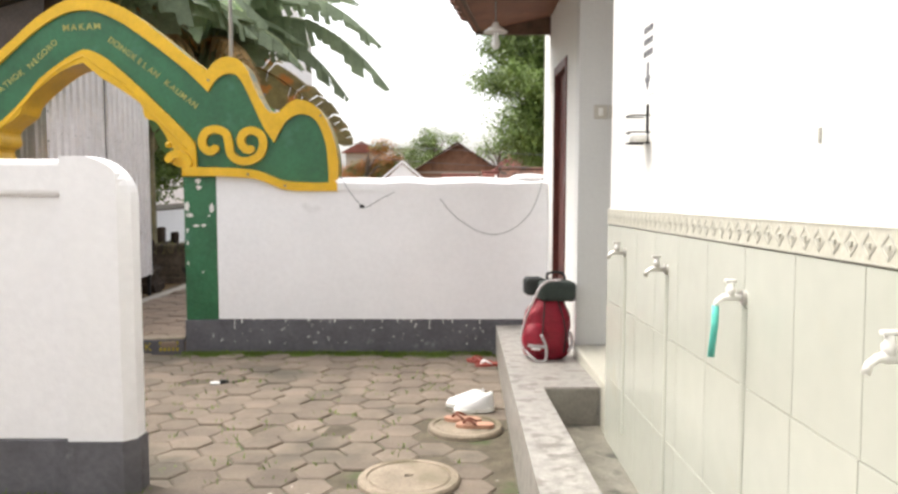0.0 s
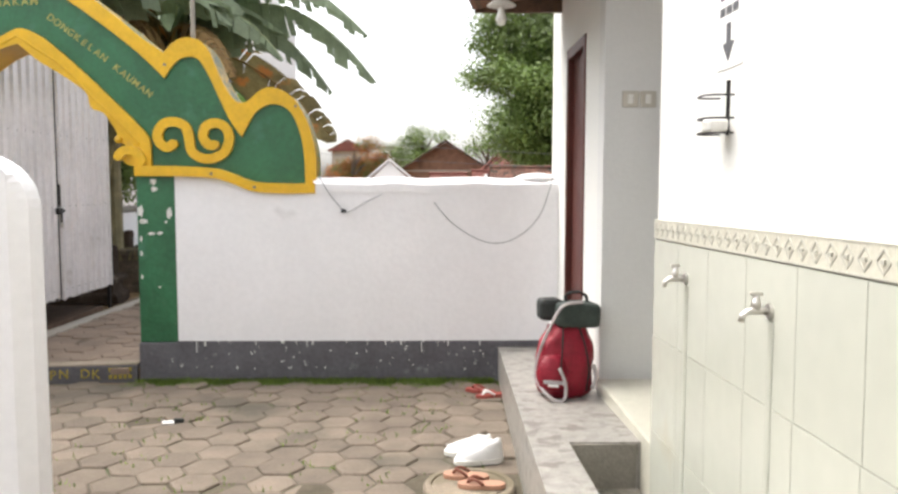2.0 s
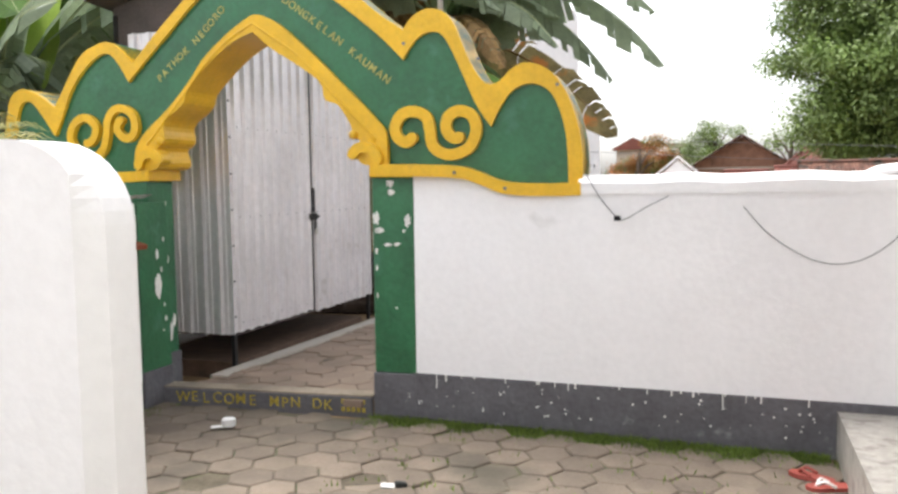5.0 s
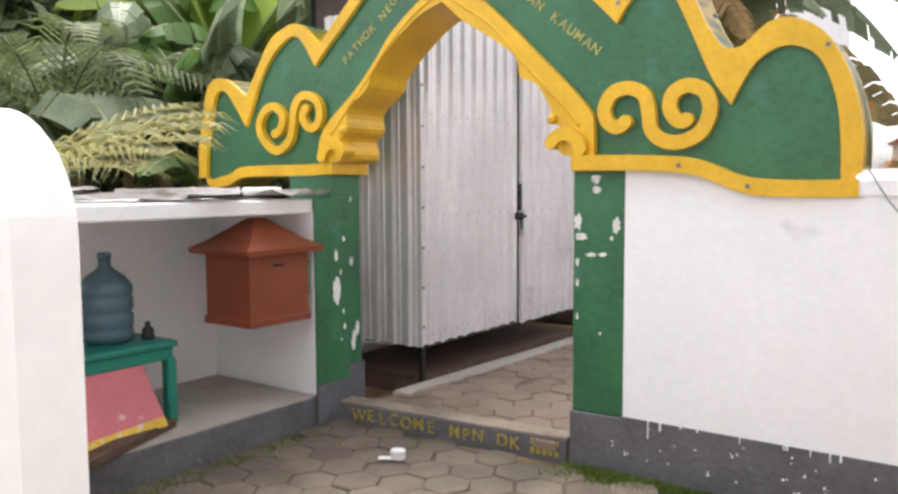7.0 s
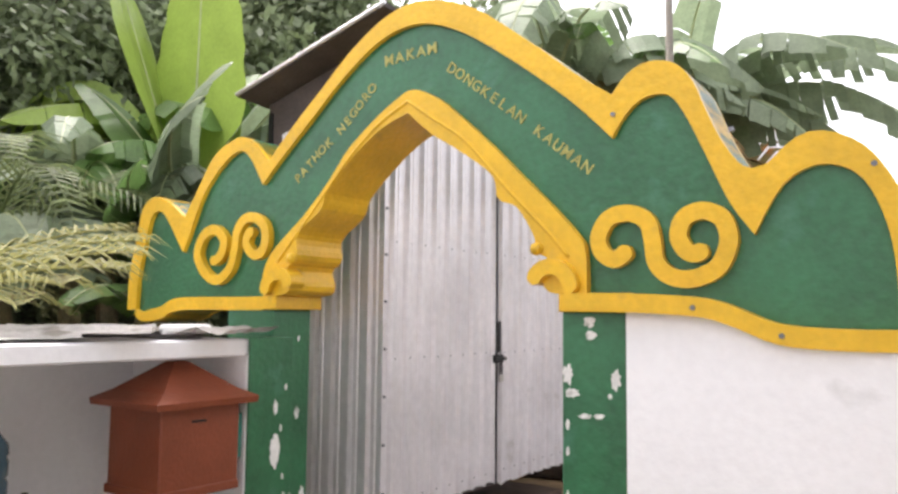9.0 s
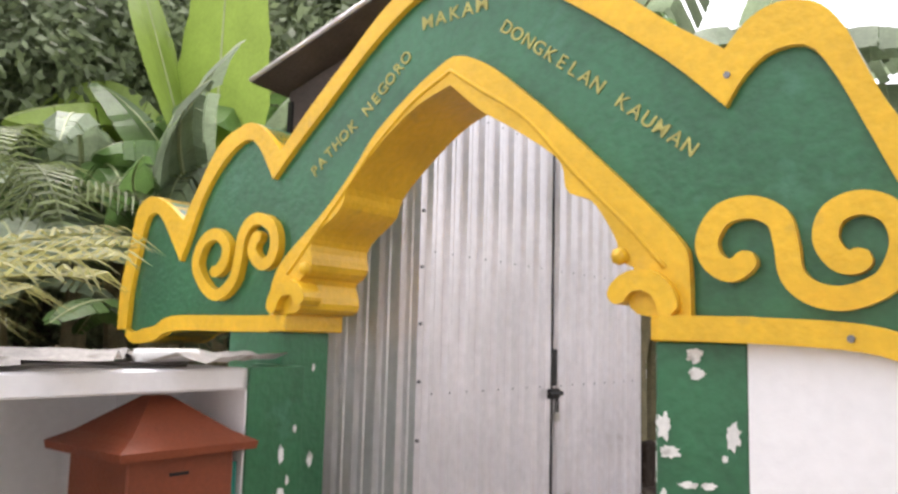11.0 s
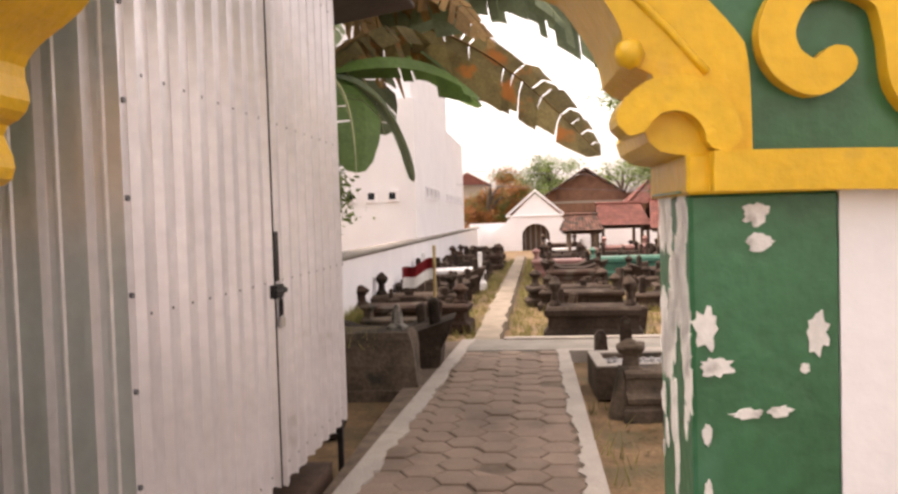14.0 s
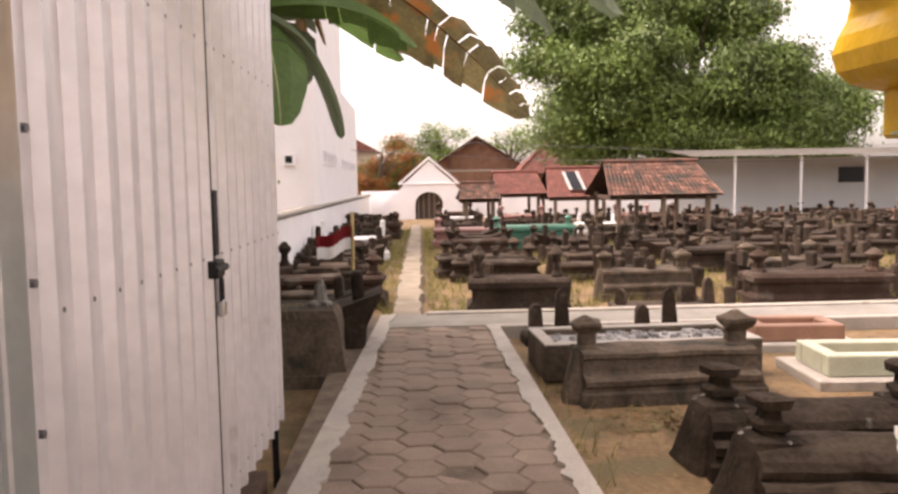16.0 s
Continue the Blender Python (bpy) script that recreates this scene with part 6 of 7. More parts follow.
C = (-7.7, 7.0, 1.75)
banana("low banana clump with broad pale leaves behind the shelter", (-7.7, 7.0, 0), 1.75, fan(C, 8, rng, 1.5, 0.9, [M_BANANA, M_BANANA_G, M_BANANA_G], 1.0, tear=0.2, sag=0.7), rng, 2)
C = (-8.9, 9.8, 3.0)
banana("tall banana plant in front of the dark trees", (-8.9, 9.8, 0), 3.0, fan(C, 10, rng, 2.4, 1.5, [M_BANANA, M_BANANA_G, M_BANANA_Y], 1.1, tear=0.25, sag=0.7), rng, 2)
C = (-9.2, 7.4, 1.9)
banana("young banana clump with broad dusty leaves", (-9.2, 7.4, 0), 1.9, fan(C, 9, rng, 1.9, 1.2, [M_BANANA, M_BANANA_G], 0.85, sag=0.8), rng, 3)
C = (-7.9, 8.0, 2.5)
banana("banana plant with overlapping broad dusty leaves", (-7.9, 8.0, 0), 2.5, fan(C, 10, rng, 1.5, 1.0, [M_BANANA, M_BANANA_G], 0.6, tear=0.35, sag=0.7), rng, 2)
C = (-6.6, 7.9, 1.5)
banana("low banana shoot behind the shelter", (-6.6, 7.9, 0), 1.5, fan(C, 6, rng, 1.2, 0.7, [M_BANANA_G, M_BANANA], 0.5), rng, 1)
C = (-4.7, 12.9, 3.9)
banana("tall banana plant with grey torn and dead hanging leaves", (-4.85, 12.9, 0), 3.9, fan(C, 10, rng, 2.3, 1.2, [M_BANANA_G, M_BANANA_G, M_BANANA], 0.65, tear=0.5, sag=0.7) + [(M_BANANA_B, C, (C[0] + math.cos(a) * 0.6, C[1] + math.sin(a) * 0.6, 4.1), (C[0] + math.cos(a) * 0.9, C[1] + math.sin(a) * 0.9, 2.7), 0.5, 0.8, 1.4) for a in (-2.6, -1.9, -1.2, -0.5, 0.2)], rng, 1)
C = (-4.75, 11.5, 3.8)
banana("banana plant with dusty grey leaves rising behind the shed roof", (-4.85, 11.5, 0), 3.8, fan(C, 11, rng, 2.0, 1.3, [M_BANANA_G, M_BANANA_G, M_BANANA_D], 0.95, tear=0.45, sag=0.9) + [(M_BANANA_B, C, (C[0] + math.cos(a) * 0.5, C[1] + math.sin(a) * 0.5, 4.0), (C[0] + math.cos(a) * 0.8, C[1] + math.sin(a) * 0.8, 2.9), 0.6, 0.8, 1.4) for a in (-2.4, -1.6, -0.9)], rng, 1)
C = (-6.2, 12.0, 3.6)
banana("tall banana plant behind the shed roof", (-6.2, 12.0, 0), 3.6, fan(C, 9, rng, 2.2, 1.3, [M_BANANA_G, M_BANANA_D, M_BANANA], 0.6, tear=0.5, sag=0.7), rng, 2)


def frond(bm, p0, p1, p2, leaflet, n, rng, droop=0.5):
    """A feather palm frond."""
    p0, p1, p2 = Vector(p0), Vector(p1), Vector(p2)
    line = [p0 * (1 - t) ** 2 + p1 * 2 * t * (1 - t) + p2 * t * t for t in [i / n for i in range(n + 1)]]
    tube(bm, [tuple(q) for q in line], [0.014 * (1 - i / n) + 0.003 for i in range(n + 1)], 4)
    for i in range(2, n):
        d = (line[i + 1] - line[i]).normalized()
        out = d.cross(Vector((0, 0, 1)))
        out = out.normalized() if out.length > 0.1 else Vector((1, 0, 0))
        for s in (-1, 1):
            L = leaflet * math.sin(math.pi * (0.12 + 0.8 * i / n)) * rng.uniform(0.85, 1.1)
            e = line[i] + (out * s * 0.8 + d * 0.75) * L + Vector((0, 0, -droop * L * rng.uniform(0.3, 1.0)))
            m = line[i] + (out * s * 0.8 + d * 0.6) * L * 0.5 + Vector((0, 0, 0.03))
            w = d * 0.011
            a = [bm.verts.new(c) for c in (line[i] - w, line[i] + w, m + w, m - w)]
            bm.faces.new(a)
            bm.faces.new((a[3], a[2], bm.verts.new(e)))
    return bm


palm = thing("palm", "feathery green palm behind the shelter", "palm", at=(-9.0, 6.2, 0))
part("trunk", tube(B(), [(0, 0, -0.1), (0.05, 0, 1.6)], [0.14, 0.1], 8), M_BARK, palm)
for i in range(12):
    a = i * 0.53 + rng.uniform(-0.2, 0.2)
    L = rng.uniform(1.8, 2.6)
    part("frond", frond(B(), (0, 0, 1.6), (math.cos(a) * L * 0.5, math.sin(a) * L * 0.5, 3.0), (math.cos(a) * L, math.sin(a) * L, 1.9 + rng.uniform(-0.5, 0.5)), 0.55, 26, rng), M_PALM, palm)
young = thing("palm", "young palm with long drooping pale fronds among the bananas", "palm", at=(-7.3, 6.9, 0))
part("trunk", tube(B(), [(0, 0, -0.1), (0.03, 0, 1.7)], [0.12, 0.08], 8), M_BARK, young)
for i in range(14):
    a = i * 0.45 + rng.uniform(-0.2, 0.2)
    L = rng.uniform(1.1, 1.9)
    part("frond", frond(B(), (0, 0, 1.7), (math.cos(a) * L * 0.5, math.sin(a) * L * 0.5, 3.1 + rng.uniform(-0.3, 0.4)), (math.cos(a) * L, math.sin(a) * L, 2.2 + rng.uniform(-0.4, 0.6)), 0.5, 30, rng), M_PALM, young)
def loose_frond(p0, p1, p2, leaflet, n, rng, droop, parent):
    """A cut frond: the rib, and every leaflet a piece of its own."""
    p0, p1, p2 = Vector(p0), Vector(p1), Vector(p2)
    line = [p0 * (1 - t) ** 2 + p1 * 2 * t * (1 - t) + p2 * t * t for t in [i / n for i in range(n + 1)]]
    rib = part("frond", tube(B(), [tuple(q) for q in line], [0.014 * (1 - i / n) + 0.003 for i in range(n + 1)], 5), M_PALMDRY, parent)
    for i in range(2, n):
        d = (line[i + 1] - line[i]).normalized()
        out = d.cross(Vector((0, 0, 1))).normalized()
        for s in (-1, 1):
            L = leaflet * math.sin(math.pi * (0.15 + 0.75 * i / n)) * rng.uniform(0.8, 1.15)
            e = line[i] + (out * s * 0.75 + d * 0.85) * L + Vector((0, 0, -droop * L * rng.uniform(0.1, 1.0)))
            m = line[i] + (out * s * 0.8 + d * 0.7) * L * 0.5 + Vector((0, 0, 0.04))
            w = d * 0.010
            bm = B()
            a = [bm.verts.new(c) for c in (line[i] - w, line[i] + w, m + w, m - w)]
            bm.faces.new(a)
            bm.faces.new((a[3], a[2], bm.verts.new(e)))
            part("leaflet", bm, M_PALMDRY, rib)


cut = thing("cut_fronds", "cut yellowing palm fronds lying on the shelter roof", "palm fronds", at=(-4.5, 6.2, 1.43))
for i in range(6):
    a = 0.15 + i * 0.26 + rng.uniform(-0.1, 0.1)
    loose_frond((-0.9, -0.9, 0.02), (-0.4 + 0.25 * math.cos(a), -0.4 + 0.3 * math.sin(a), 0.28 + 0.12 * i / 2), (-0.9 + 1.35 * math.cos(a), -0.9 + 1.55 * math.sin(a), 0.12 + 0.1 * i), 0.40, 18, rng, 0.3, cut)


# ---------------------------------------------------------------- grass
def tufts(name, label, spots, material, rng, h=0.08):
    bm = B()
    for x, y, z, n in spots:
        for _ in range(n):
            a, r = rng.uniform(0, 6.28), abs(rng.gauss(0, 0.05))
            p = Vector((x + r * math.cos(a), y + r * math.sin(a), z))
            lean = Vector((rng.gauss(0, 0.4), rng.gauss(0, 0.4), 1)).normalized() * h * rng.uniform(0.4, 1.3)
            w = Vector((math.cos(a), math.sin(a), 0)) * 0.005
            bm.faces.new([bm.verts.new(c) for c in (p - w, p + w, p + lean)])
    return solo(name, bm, material, label, "grass", kind="stuff")


rng = random.Random(9)
tufts("wall_grass", "short moss and grass along the foot of the wall", [(rng.uniform(-2.35, 0.38), 7.02 - abs(rng.gauss(0, 0.09)), -0.01, 14) for _ in range(700)] + [(-1.2 + rng.gauss(0, 0.05), 6.98, 0, 30) for _ in range(4)] + [(-3.9 + abs(rng.gauss(0, 0.07)), rng.uniform(4.6, 6.9), -0.01, 12) for _ in range(150)] + [(rng.uniform(-3.0, -1.5), 3.74 - abs(rng.gauss(0, 0.05)), -0.01, 12) for _ in range(90)] + [(rng.uniform(-2.2, 0.2), rng.uniform(3.1, 6.6), 0.0, 5) for _ in range(150)], M_GRASS, rng, 0.035)
tufts("cemetery_grass", "dry grass tufts between the graves", [(rng.uniform(-5.1, -3.9), rng.uniform(14.8, 33), -0.02, 16) for _ in range(420)] + [(rng.uniform(-5.05, -4.6), rng.uniform(12.6, 20), 0.0, 30) for _ in range(260)] + [(rng.uniform(-5.03, -4.85), rng.uniform(12.6, 16), 0.25, 30) for _ in range(90)] + [(rng.uniform(-2.6, 12), rng.uniform(15.3, 34), -0.02, 12) for _ in range(3600)] + [(rng.uniform(-2.25, -2.0), rng.uniform(8, 12), -0.02, 5) for _ in range(16)] + [(rng.choice((rng.uniform(-3.75, -3.42), rng.uniform(-2.95, -2.7))) + 0.009 * (y - 14.7), y, -0.02, 9) for y in [14.9 + 18 * rng.random() for _ in range(420)]] + [(rng.uniform(-5.1, -4.0), rng.gauss(12.3, 0.12), 0.42, 14) for _ in range(70)], M_DRYGRASS, rng, 0.17)

# fallen leaves and crumbs on the soil beside the path
rng = random.Random(31)
bm = B()
for _ in range(900):
    x, y, a, s = rng.uniform(-2.15, 1.2), rng.uniform(7.6, 13.4), rng.uniform(0, 6.28), rng.uniform(0.012, 0.035)
    if rng.random() < 0.5:
        x, y = -1.55 + rng.gauss(0, 0.22), 11.0 + rng.gauss(0, 0.25)
    u, v = Vector((math.cos(a), math.sin(a), rng.uniform(-0.2, 0.3))) * s, Vector((-math.sin(a), math.cos(a), rng.uniform(-0.3, 0.3))) * s * 0.4
    p = Vector((x, y, -0.012 + s * 0.3))
    bm.faces.new([bm.verts.new(c) for c in (p - u, p - v, p + u, p + v)])
solo("fallen_leaves", bm, M_BANANA_D, "dry brown leaf litter on the soil", "leaves", kind="stuff")


# ---------------------------------------------------------------- things in the niche
chest = thing("offering_box", "orange-brown wooden collection box with a hipped lid fixed in the shelter", "box", at=(-4.08, 6.39, 0.71))
part("body", box(B(), -0.20, 0.20, -0.225, 0.22, 0.0, 0.42, 0.006), M_ORANGE, chest)
part("bottom_rim", box(B(), -0.21, 0.21, -0.235, 0.22, -0.012, 0.03, 0.004), M_ORANGE, chest)
bm = B()
rings = [[bm.verts.new((a * sx, b * sy - 0.005, z)) for a, b in ((-1, -1), (1, -1), (1, 1), (-1, 1))] for sx, sy, z in ((0.26, 0.285, 0.40), (0.265, 0.29, 0.43), (0.20, 0.21, 0.47), (0.03, 0.04, 0.60))]
for p, q in zip(rings, rings[1:]):
    for k in range(4):
        bm.faces.new((p[k], p[(k + 1) % 4], q[(k + 1) % 4], q[k]))
bm.faces.new(rings[0])
bm.faces.new(rings[-1])
part("lid", bm, M_ORANGE, chest, "hipped lid with wide eaves")
part("slot", box(B(), 0.199, 0.203, -0.06, 0.02, 0.325, 0.337), M_IRON, chest, "dark coin slot")
part("side_plate", box(B(), 0.10, 0.16, 0.215, 0.27, 0.12, 0.34, 0.004), M_TEAL, chest)

table = thing("plastic_table", "teal plastic stool-table in the shelter", "table", at=(-4.42, 5.52, 0.2))
part("tabletop", box(B(), -0.27, 0.27, -0.36, 0.36, 0.42, 0.455, 0.012, seg=2), M_TEAL, table)
part("apron", box(B(), -0.25, 0.25, -0.34, 0.34, 0.35, 0.42, 0.006), M_TEAL, table)
for sx in (-1, 1):
    for sy in (-1, 1):
        part("leg", box(B(), sx * 0.235 - 0.03, sx * 0.235 + 0.03, sy * 0.32 - 0.03, sy * 0.32 + 0.03, 0.0, 0.36, 0.008), M_TEAL, table)
jug = thing("water_bottle", "large translucent blue-grey water bottle on the table", "bottle", at=(-4.42, 5.62, 0.655))
prof = [(0.10, 0.0), (0.135, 0.015), (0.14, 0.06), (0.131, 0.075), (0.14, 0.09), (0.14, 0.15), (0.131, 0.165), (0.14, 0.18), (0.14, 0.24), (0.131, 0.255), (0.14, 0.27), (0.138, 0.31), (0.10, 0.36), (0.045, 0.40), (0.032, 0.42), (0.032, 0.46)]
part("body", lathe(B(), prof, seg=24), M_BLUEJUG, jug, smooth=True)
part("cap", lathe(B(), [(0.036, 0.455), (0.036, 0.485), (0.03, 0.49)], seg=14), M_BLUEJUG, jug, smooth=True)
jug2 = thing("water_bottle", "dark blue water bottle lying under the table", "bottle", at=(-4.5, 5.66, 0.2))
part("body", lathe(B(), [(r, z * 0.72) for r, z in prof], seg=20), M_BLUEJUG, jug2, smooth=True)
cup = thing("thermos", "small dark flask beside the big bottle", "flask", at=(-4.3, 5.79, 0.655))
part("body", lathe(B(), [(0.03, 0.0), (0.035, 0.01), (0.03, 0.06), (0.014, 0.075), (0.014, 0.1)], seg=12), M_BAGBLACK, cup, smooth=True)
board = thing("pink_board", "worn pink signboard with a torn yellow edge leaning on the table", "board", at=(-4.02, 5.34, 0.24))
pb = part("panel", box(B(), -0.015, 0.015, -0.42, 0.36, 0.0, 0.40, 0.003), M_PINKBOARD, board)
pb.rotation_euler = (radians(4), radians(-30), 0)
pe = part("edge_strip", box(B(), -0.019, 0.019, -0.42, 0.36, -0.03, 0.025, 0.004), M_BOARDEDGE, board, "torn yellow lower edge")
pe.rotation_euler = (radians(4), radians(-30), 0)
solo("plank", box(B(), -0.05, 0.05, -0.35, 0.35, 0.0, 0.045, 0.004, pose(-3.98, 5.45, 0.205, 0, 0, 22)), M_WOOD, "short rough wooden plank on the shelter floor", "plank")
solo("plank", box(B(), -0.04, 0.04, -0.2, 0.2, 0.0, 0.04, 0.004, pose(-4.02, 5.0, 0.205, 0, 0, 40)), M_WOOD, "short rough wooden plank on the shelter floor", "plank")

# scrap on the niche roof
rng = random.Random(31)
for i in range(7):
    x, y = -4.25 + rng.uniform(-0.2, 0.22), 4.6 + i * 0.33
    bm = B()
    n = 8
    w, l = rng.uniform(0.35, 0.55), rng.uniform(0.45, 0.75)
    g = [[bm.verts.new((a / n * w - w / 2, b / n * l - l / 2, 0.02 + 0.018 * math.sin(a * 1.7 + i) + rng.uniform(0, 0.01) + 0.02 * i % 0.05)) for b in range(n + 1)] for a in range(n + 1)]
    for a in range(n):
        for b in range(n):
            bm.faces.new((g[a][b], g[a + 1][b], g[a + 1][b + 1], g[a][b + 1]))
    bmesh.ops.solidify(bm, geom=bm.faces[:], thickness=0.008)
    bmesh.ops.transform(bm, matrix=pose(x, y, 1.415, 0, 0, rng.uniform(-40, 40)), verts=bm.verts)
    solo("scrap_sheet", bm, M_ASBESTOS, "bent grey scrap sheet lying on the shelter roof", "sheet", "scrap sheets")
solo("paper_roll", tube(B(), [(-4.02, 6.25, 1.465), (-4.0, 6.5, 1.465)], 0.025, 12), M_PAPER, "rolled white paper on the shelter roof", "paper", smooth=True)

# ---------------------------------------------------------------- things on the platform and yard
bag = thing("backpack", "red nylon backpack with a black top bag strapped on it", "backpack", at=(0.665, 5.40, plat_z(5.4)), rz=8)
bag.scale = (0.88, 0.88, 0.88)
bm = B()
rings = []
for z, rx, ry, ox in ((0.0, 0.12, 0.10, 0), (0.03, 0.165, 0.135, 0), (0.12, 0.185, 0.15, -0.01), (0.25, 0.185, 0.145, 0.0), (0.36, 0.16, 0.125, 0.01), (0.45, 0.125, 0.10, 0.02), (0.48, 0.06, 0.05, 0.02)):
    rings.append([bm.verts.new((ox + rx * (abs(math.cos(a)) ** 0.7) * (1 if math.cos(a) > 0 else -1), ry * (abs(math.sin(a)) ** 0.7) * (1 if math.sin(a) > 0 else -1), z)) for a in [6.283 * i / 20 for i in range(20)]])
for p, q in zip(rings, rings[1:]):
    for k in range(20):
        bm.faces.new((p[k], p[(k + 1) % 20], q[(k + 1) % 20], q[k]))
bm.faces.new(rings[0])
bm.faces.new(rings[-1])
bmesh.ops.subdivide_edges(bm, edges=bm.edges[:], cuts=2, use_grid_fill=True)
for v in bm.verts:
    v.co += noise.noise_vector(v.co * 11) * 0.022 + noise.noise_vector(v.co * 30) * 0.006
part("body", bm, M_BAGRED, bag, "crumpled red nylon body", smooth=True)
seam = B()
for x in (-0.06, 0.09):
    tube(seam, smooth_line([(x * 0.7, -0.10, 0.46), (x, -0.15, 0.34), (x * 1.2, -0.165, 0.2), (x * 1.1, -0.15, 0.06)], 16), 0.006, 5)
part("zip", seam, M_BAGBLACK, bag, "dark zip line", smooth=True)
bm = B()
rr = random.Random(2)
rings = []
for z, rx, ry, ox in ((0.06, 0.08, 0.05, 0), (0.09, 0.11, 0.07, 0), (0.18, 0.115, 0.075, 0), (0.26, 0.09, 0.06, 0), (0.29, 0.05, 0.04, 0)):
    rings.append([bm.verts.new((-0.10 + rx * math.cos(a), -0.10 + ry * math.sin(a), z)) for a in [6.283 * i / 14 for i in range(14)]])
for p, q in zip(rings, rings[1:]):
    for k in range(14):
        bm.faces.new((p[k], p[(k + 1) % 14], q[(k + 1) % 14], q[k]))
bm.faces.new(rings[0])
bm.faces.new(rings[-1])
part("side_pocket", bm, M_BAGRED, bag, smooth=True)
part("top_bag", box(B(), -0.10, 0.185, -0.13, 0.09, 0.455, 0.61, 0.035, pose(0, 0, 0, 0, 2, 0), 3), M_BAGGREEN, bag, "dark green soft top bag")
part("pocket_band", box(B(), -0.20, -0.045, -0.178, -0.165, 0.10, 0.125, 0.005, pose(0, 0, 0, 0, 6, 0)), M_BAGGREY, bag, "grey band across the pocket")
part("patch", box(B(), -0.17, -0.10, -0.181, -0.172, 0.085, 0.10, 0.003, pose(0, 0, 0, 0, 6, 0)), M_PAPER, bag, "small white label")
part("top_bag_flap", box(B(), -0.17, -0.02, -0.04, 0.10, 0.49, 0.63, 0.03, seg=2), M_BAGBLACK, bag)
part("handle", tube(B(), smooth_line([(0.02, 0, 0.59), (0.0, 0, 0.65), (0.08, 0, 0.67), (0.14, 0, 0.64), (0.14, 0, 0.59)], 16), 0.010, 6), M_BAGBLACK, bag, smooth=True)
part("strap", tube(B(), smooth_line([(0.08, -0.11, 0.62), (-0.06, -0.14, 0.60), (-0.14, -0.13, 0.46), (-0.19, -0.08, 0.30), (-0.215, -0.09, 0.14), (-0.14, -0.19, 0.03), (-0.06, -0.20, 0.02), (-0.05, -0.19, 0.12), (-0.09, -0.19, 0.22)], 40), 0.011, 6), M_BAGGREY, bag, "pale grey webbing strap", smooth=True)
part("strap", tube(B(), smooth_line([(0.15, -0.12, 0.22), (0.17, -0.13, 0.14), (0.14, -0.14, 0.07)], 10), 0.014, 6), M_BAGGREY, bag, "pale grey webbing strap", smooth=True)


def cover(x, y, r, label):
    c = thing("manhole_cover", label, "manhole cover", at=(x, y, 0.0))
    part("rim", lathe(B(), [(r, -0.05), (r, 0.018), (r * 0.96, 0.03), (r * 0.84, 0.03), (r * 0.82, 0.022)], seg=32), M_WORN, c)
    part("lid", lathe(B(), [(r * 0.80, -0.02), (r * 0.80, 0.024), (r * 0.77, 0.03), (r * 0.1, 0.034), (r * 0.07, 0.022)], seg=32), M_WORN, c)
    return c


cover(-0.20, 3.93, 0.26, "round cement manhole cover with a raised rim")
cover(0.10, 4.80, 0.23, "round cement manhole cover with sandals on it")


def shoe(name, label, x, y, z, rz, upper, sole, group):
    s = thing(name, label, "shoe", group, at=(x, y, z), rz=rz)
    prof = smooth_line([(0.0, -0.135), (0.042, -0.10), (0.046, 0.0), (0.05, 0.08), (0.025, 0.135), (0.0, 0.14)], 14)
    ring_pts = [(a, b) for a, b in prof] + [(-a, b) for a, b in reversed(prof[1:-1])]
    bm = B()
    bot = [bm.verts.new((a, b, 0.0)) for a, b in ring_pts]
    top = [bm.verts.new((a, b, 0.025)) for a, b in ring_pts]
    for k in range(len(bot)):
        bm.faces.new((bot[k], bot[(k + 1) % len(bot)], top[(k + 1) % len(bot)], top[k]))
    bm.faces.new(bot)
    bm.faces.new(top)
    part("sole", bm, sole, s)
    return s


def trainer(x, y, rz):
    s = shoe("trainer", "white sports shoe standing on the pavers", x, y, 0.005, rz, M_PAPER, M_WHITEPLASTIC, "white trainers")
    bm = B()
    rings = []
    for z, k, back, front in ((0.022, 1.0, -0.133, 0.135), (0.05, 0.98, -0.132, 0.125), (0.075, 0.85, -0.128, 0.05), (0.10, 0.72, -0.125, 0.0), (0.115, 0.62, -0.12, -0.03)):
        c, h = (back + front) / 2, (front - back) / 2
        rings.append([bm.verts.new((0.046 * k * math.cos(a), c + h * math.sin(a), z + (0.012 if math.sin(a) < -0.5 and z > 0.1 else 0))) for a in [6.283 * i / 16 for i in range(16)]])
    for p, q in zip(rings, rings[1:]):
        for k in range(16):
            bm.faces.new((p[k], p[(k + 1) % 16], q[(k + 1) % 16], q[k]))
    bm.faces.new(rings[-1])
    part("upper", bm, M_PAPER, s, smooth=True)
    lace = B()
    for i in range(4):
        tube(lace, [(-0.025, 0.02 + i * 0.02, 0.088 - i * 0.008), (0.025, 0.02 + i * 0.02, 0.088 - i * 0.008)], 0.004, 5)
    part("laces", lace, M_WHITEPLASTIC, s)


trainer(0.12, 5.28, 75)
trainer(0.17, 5.17, 100)


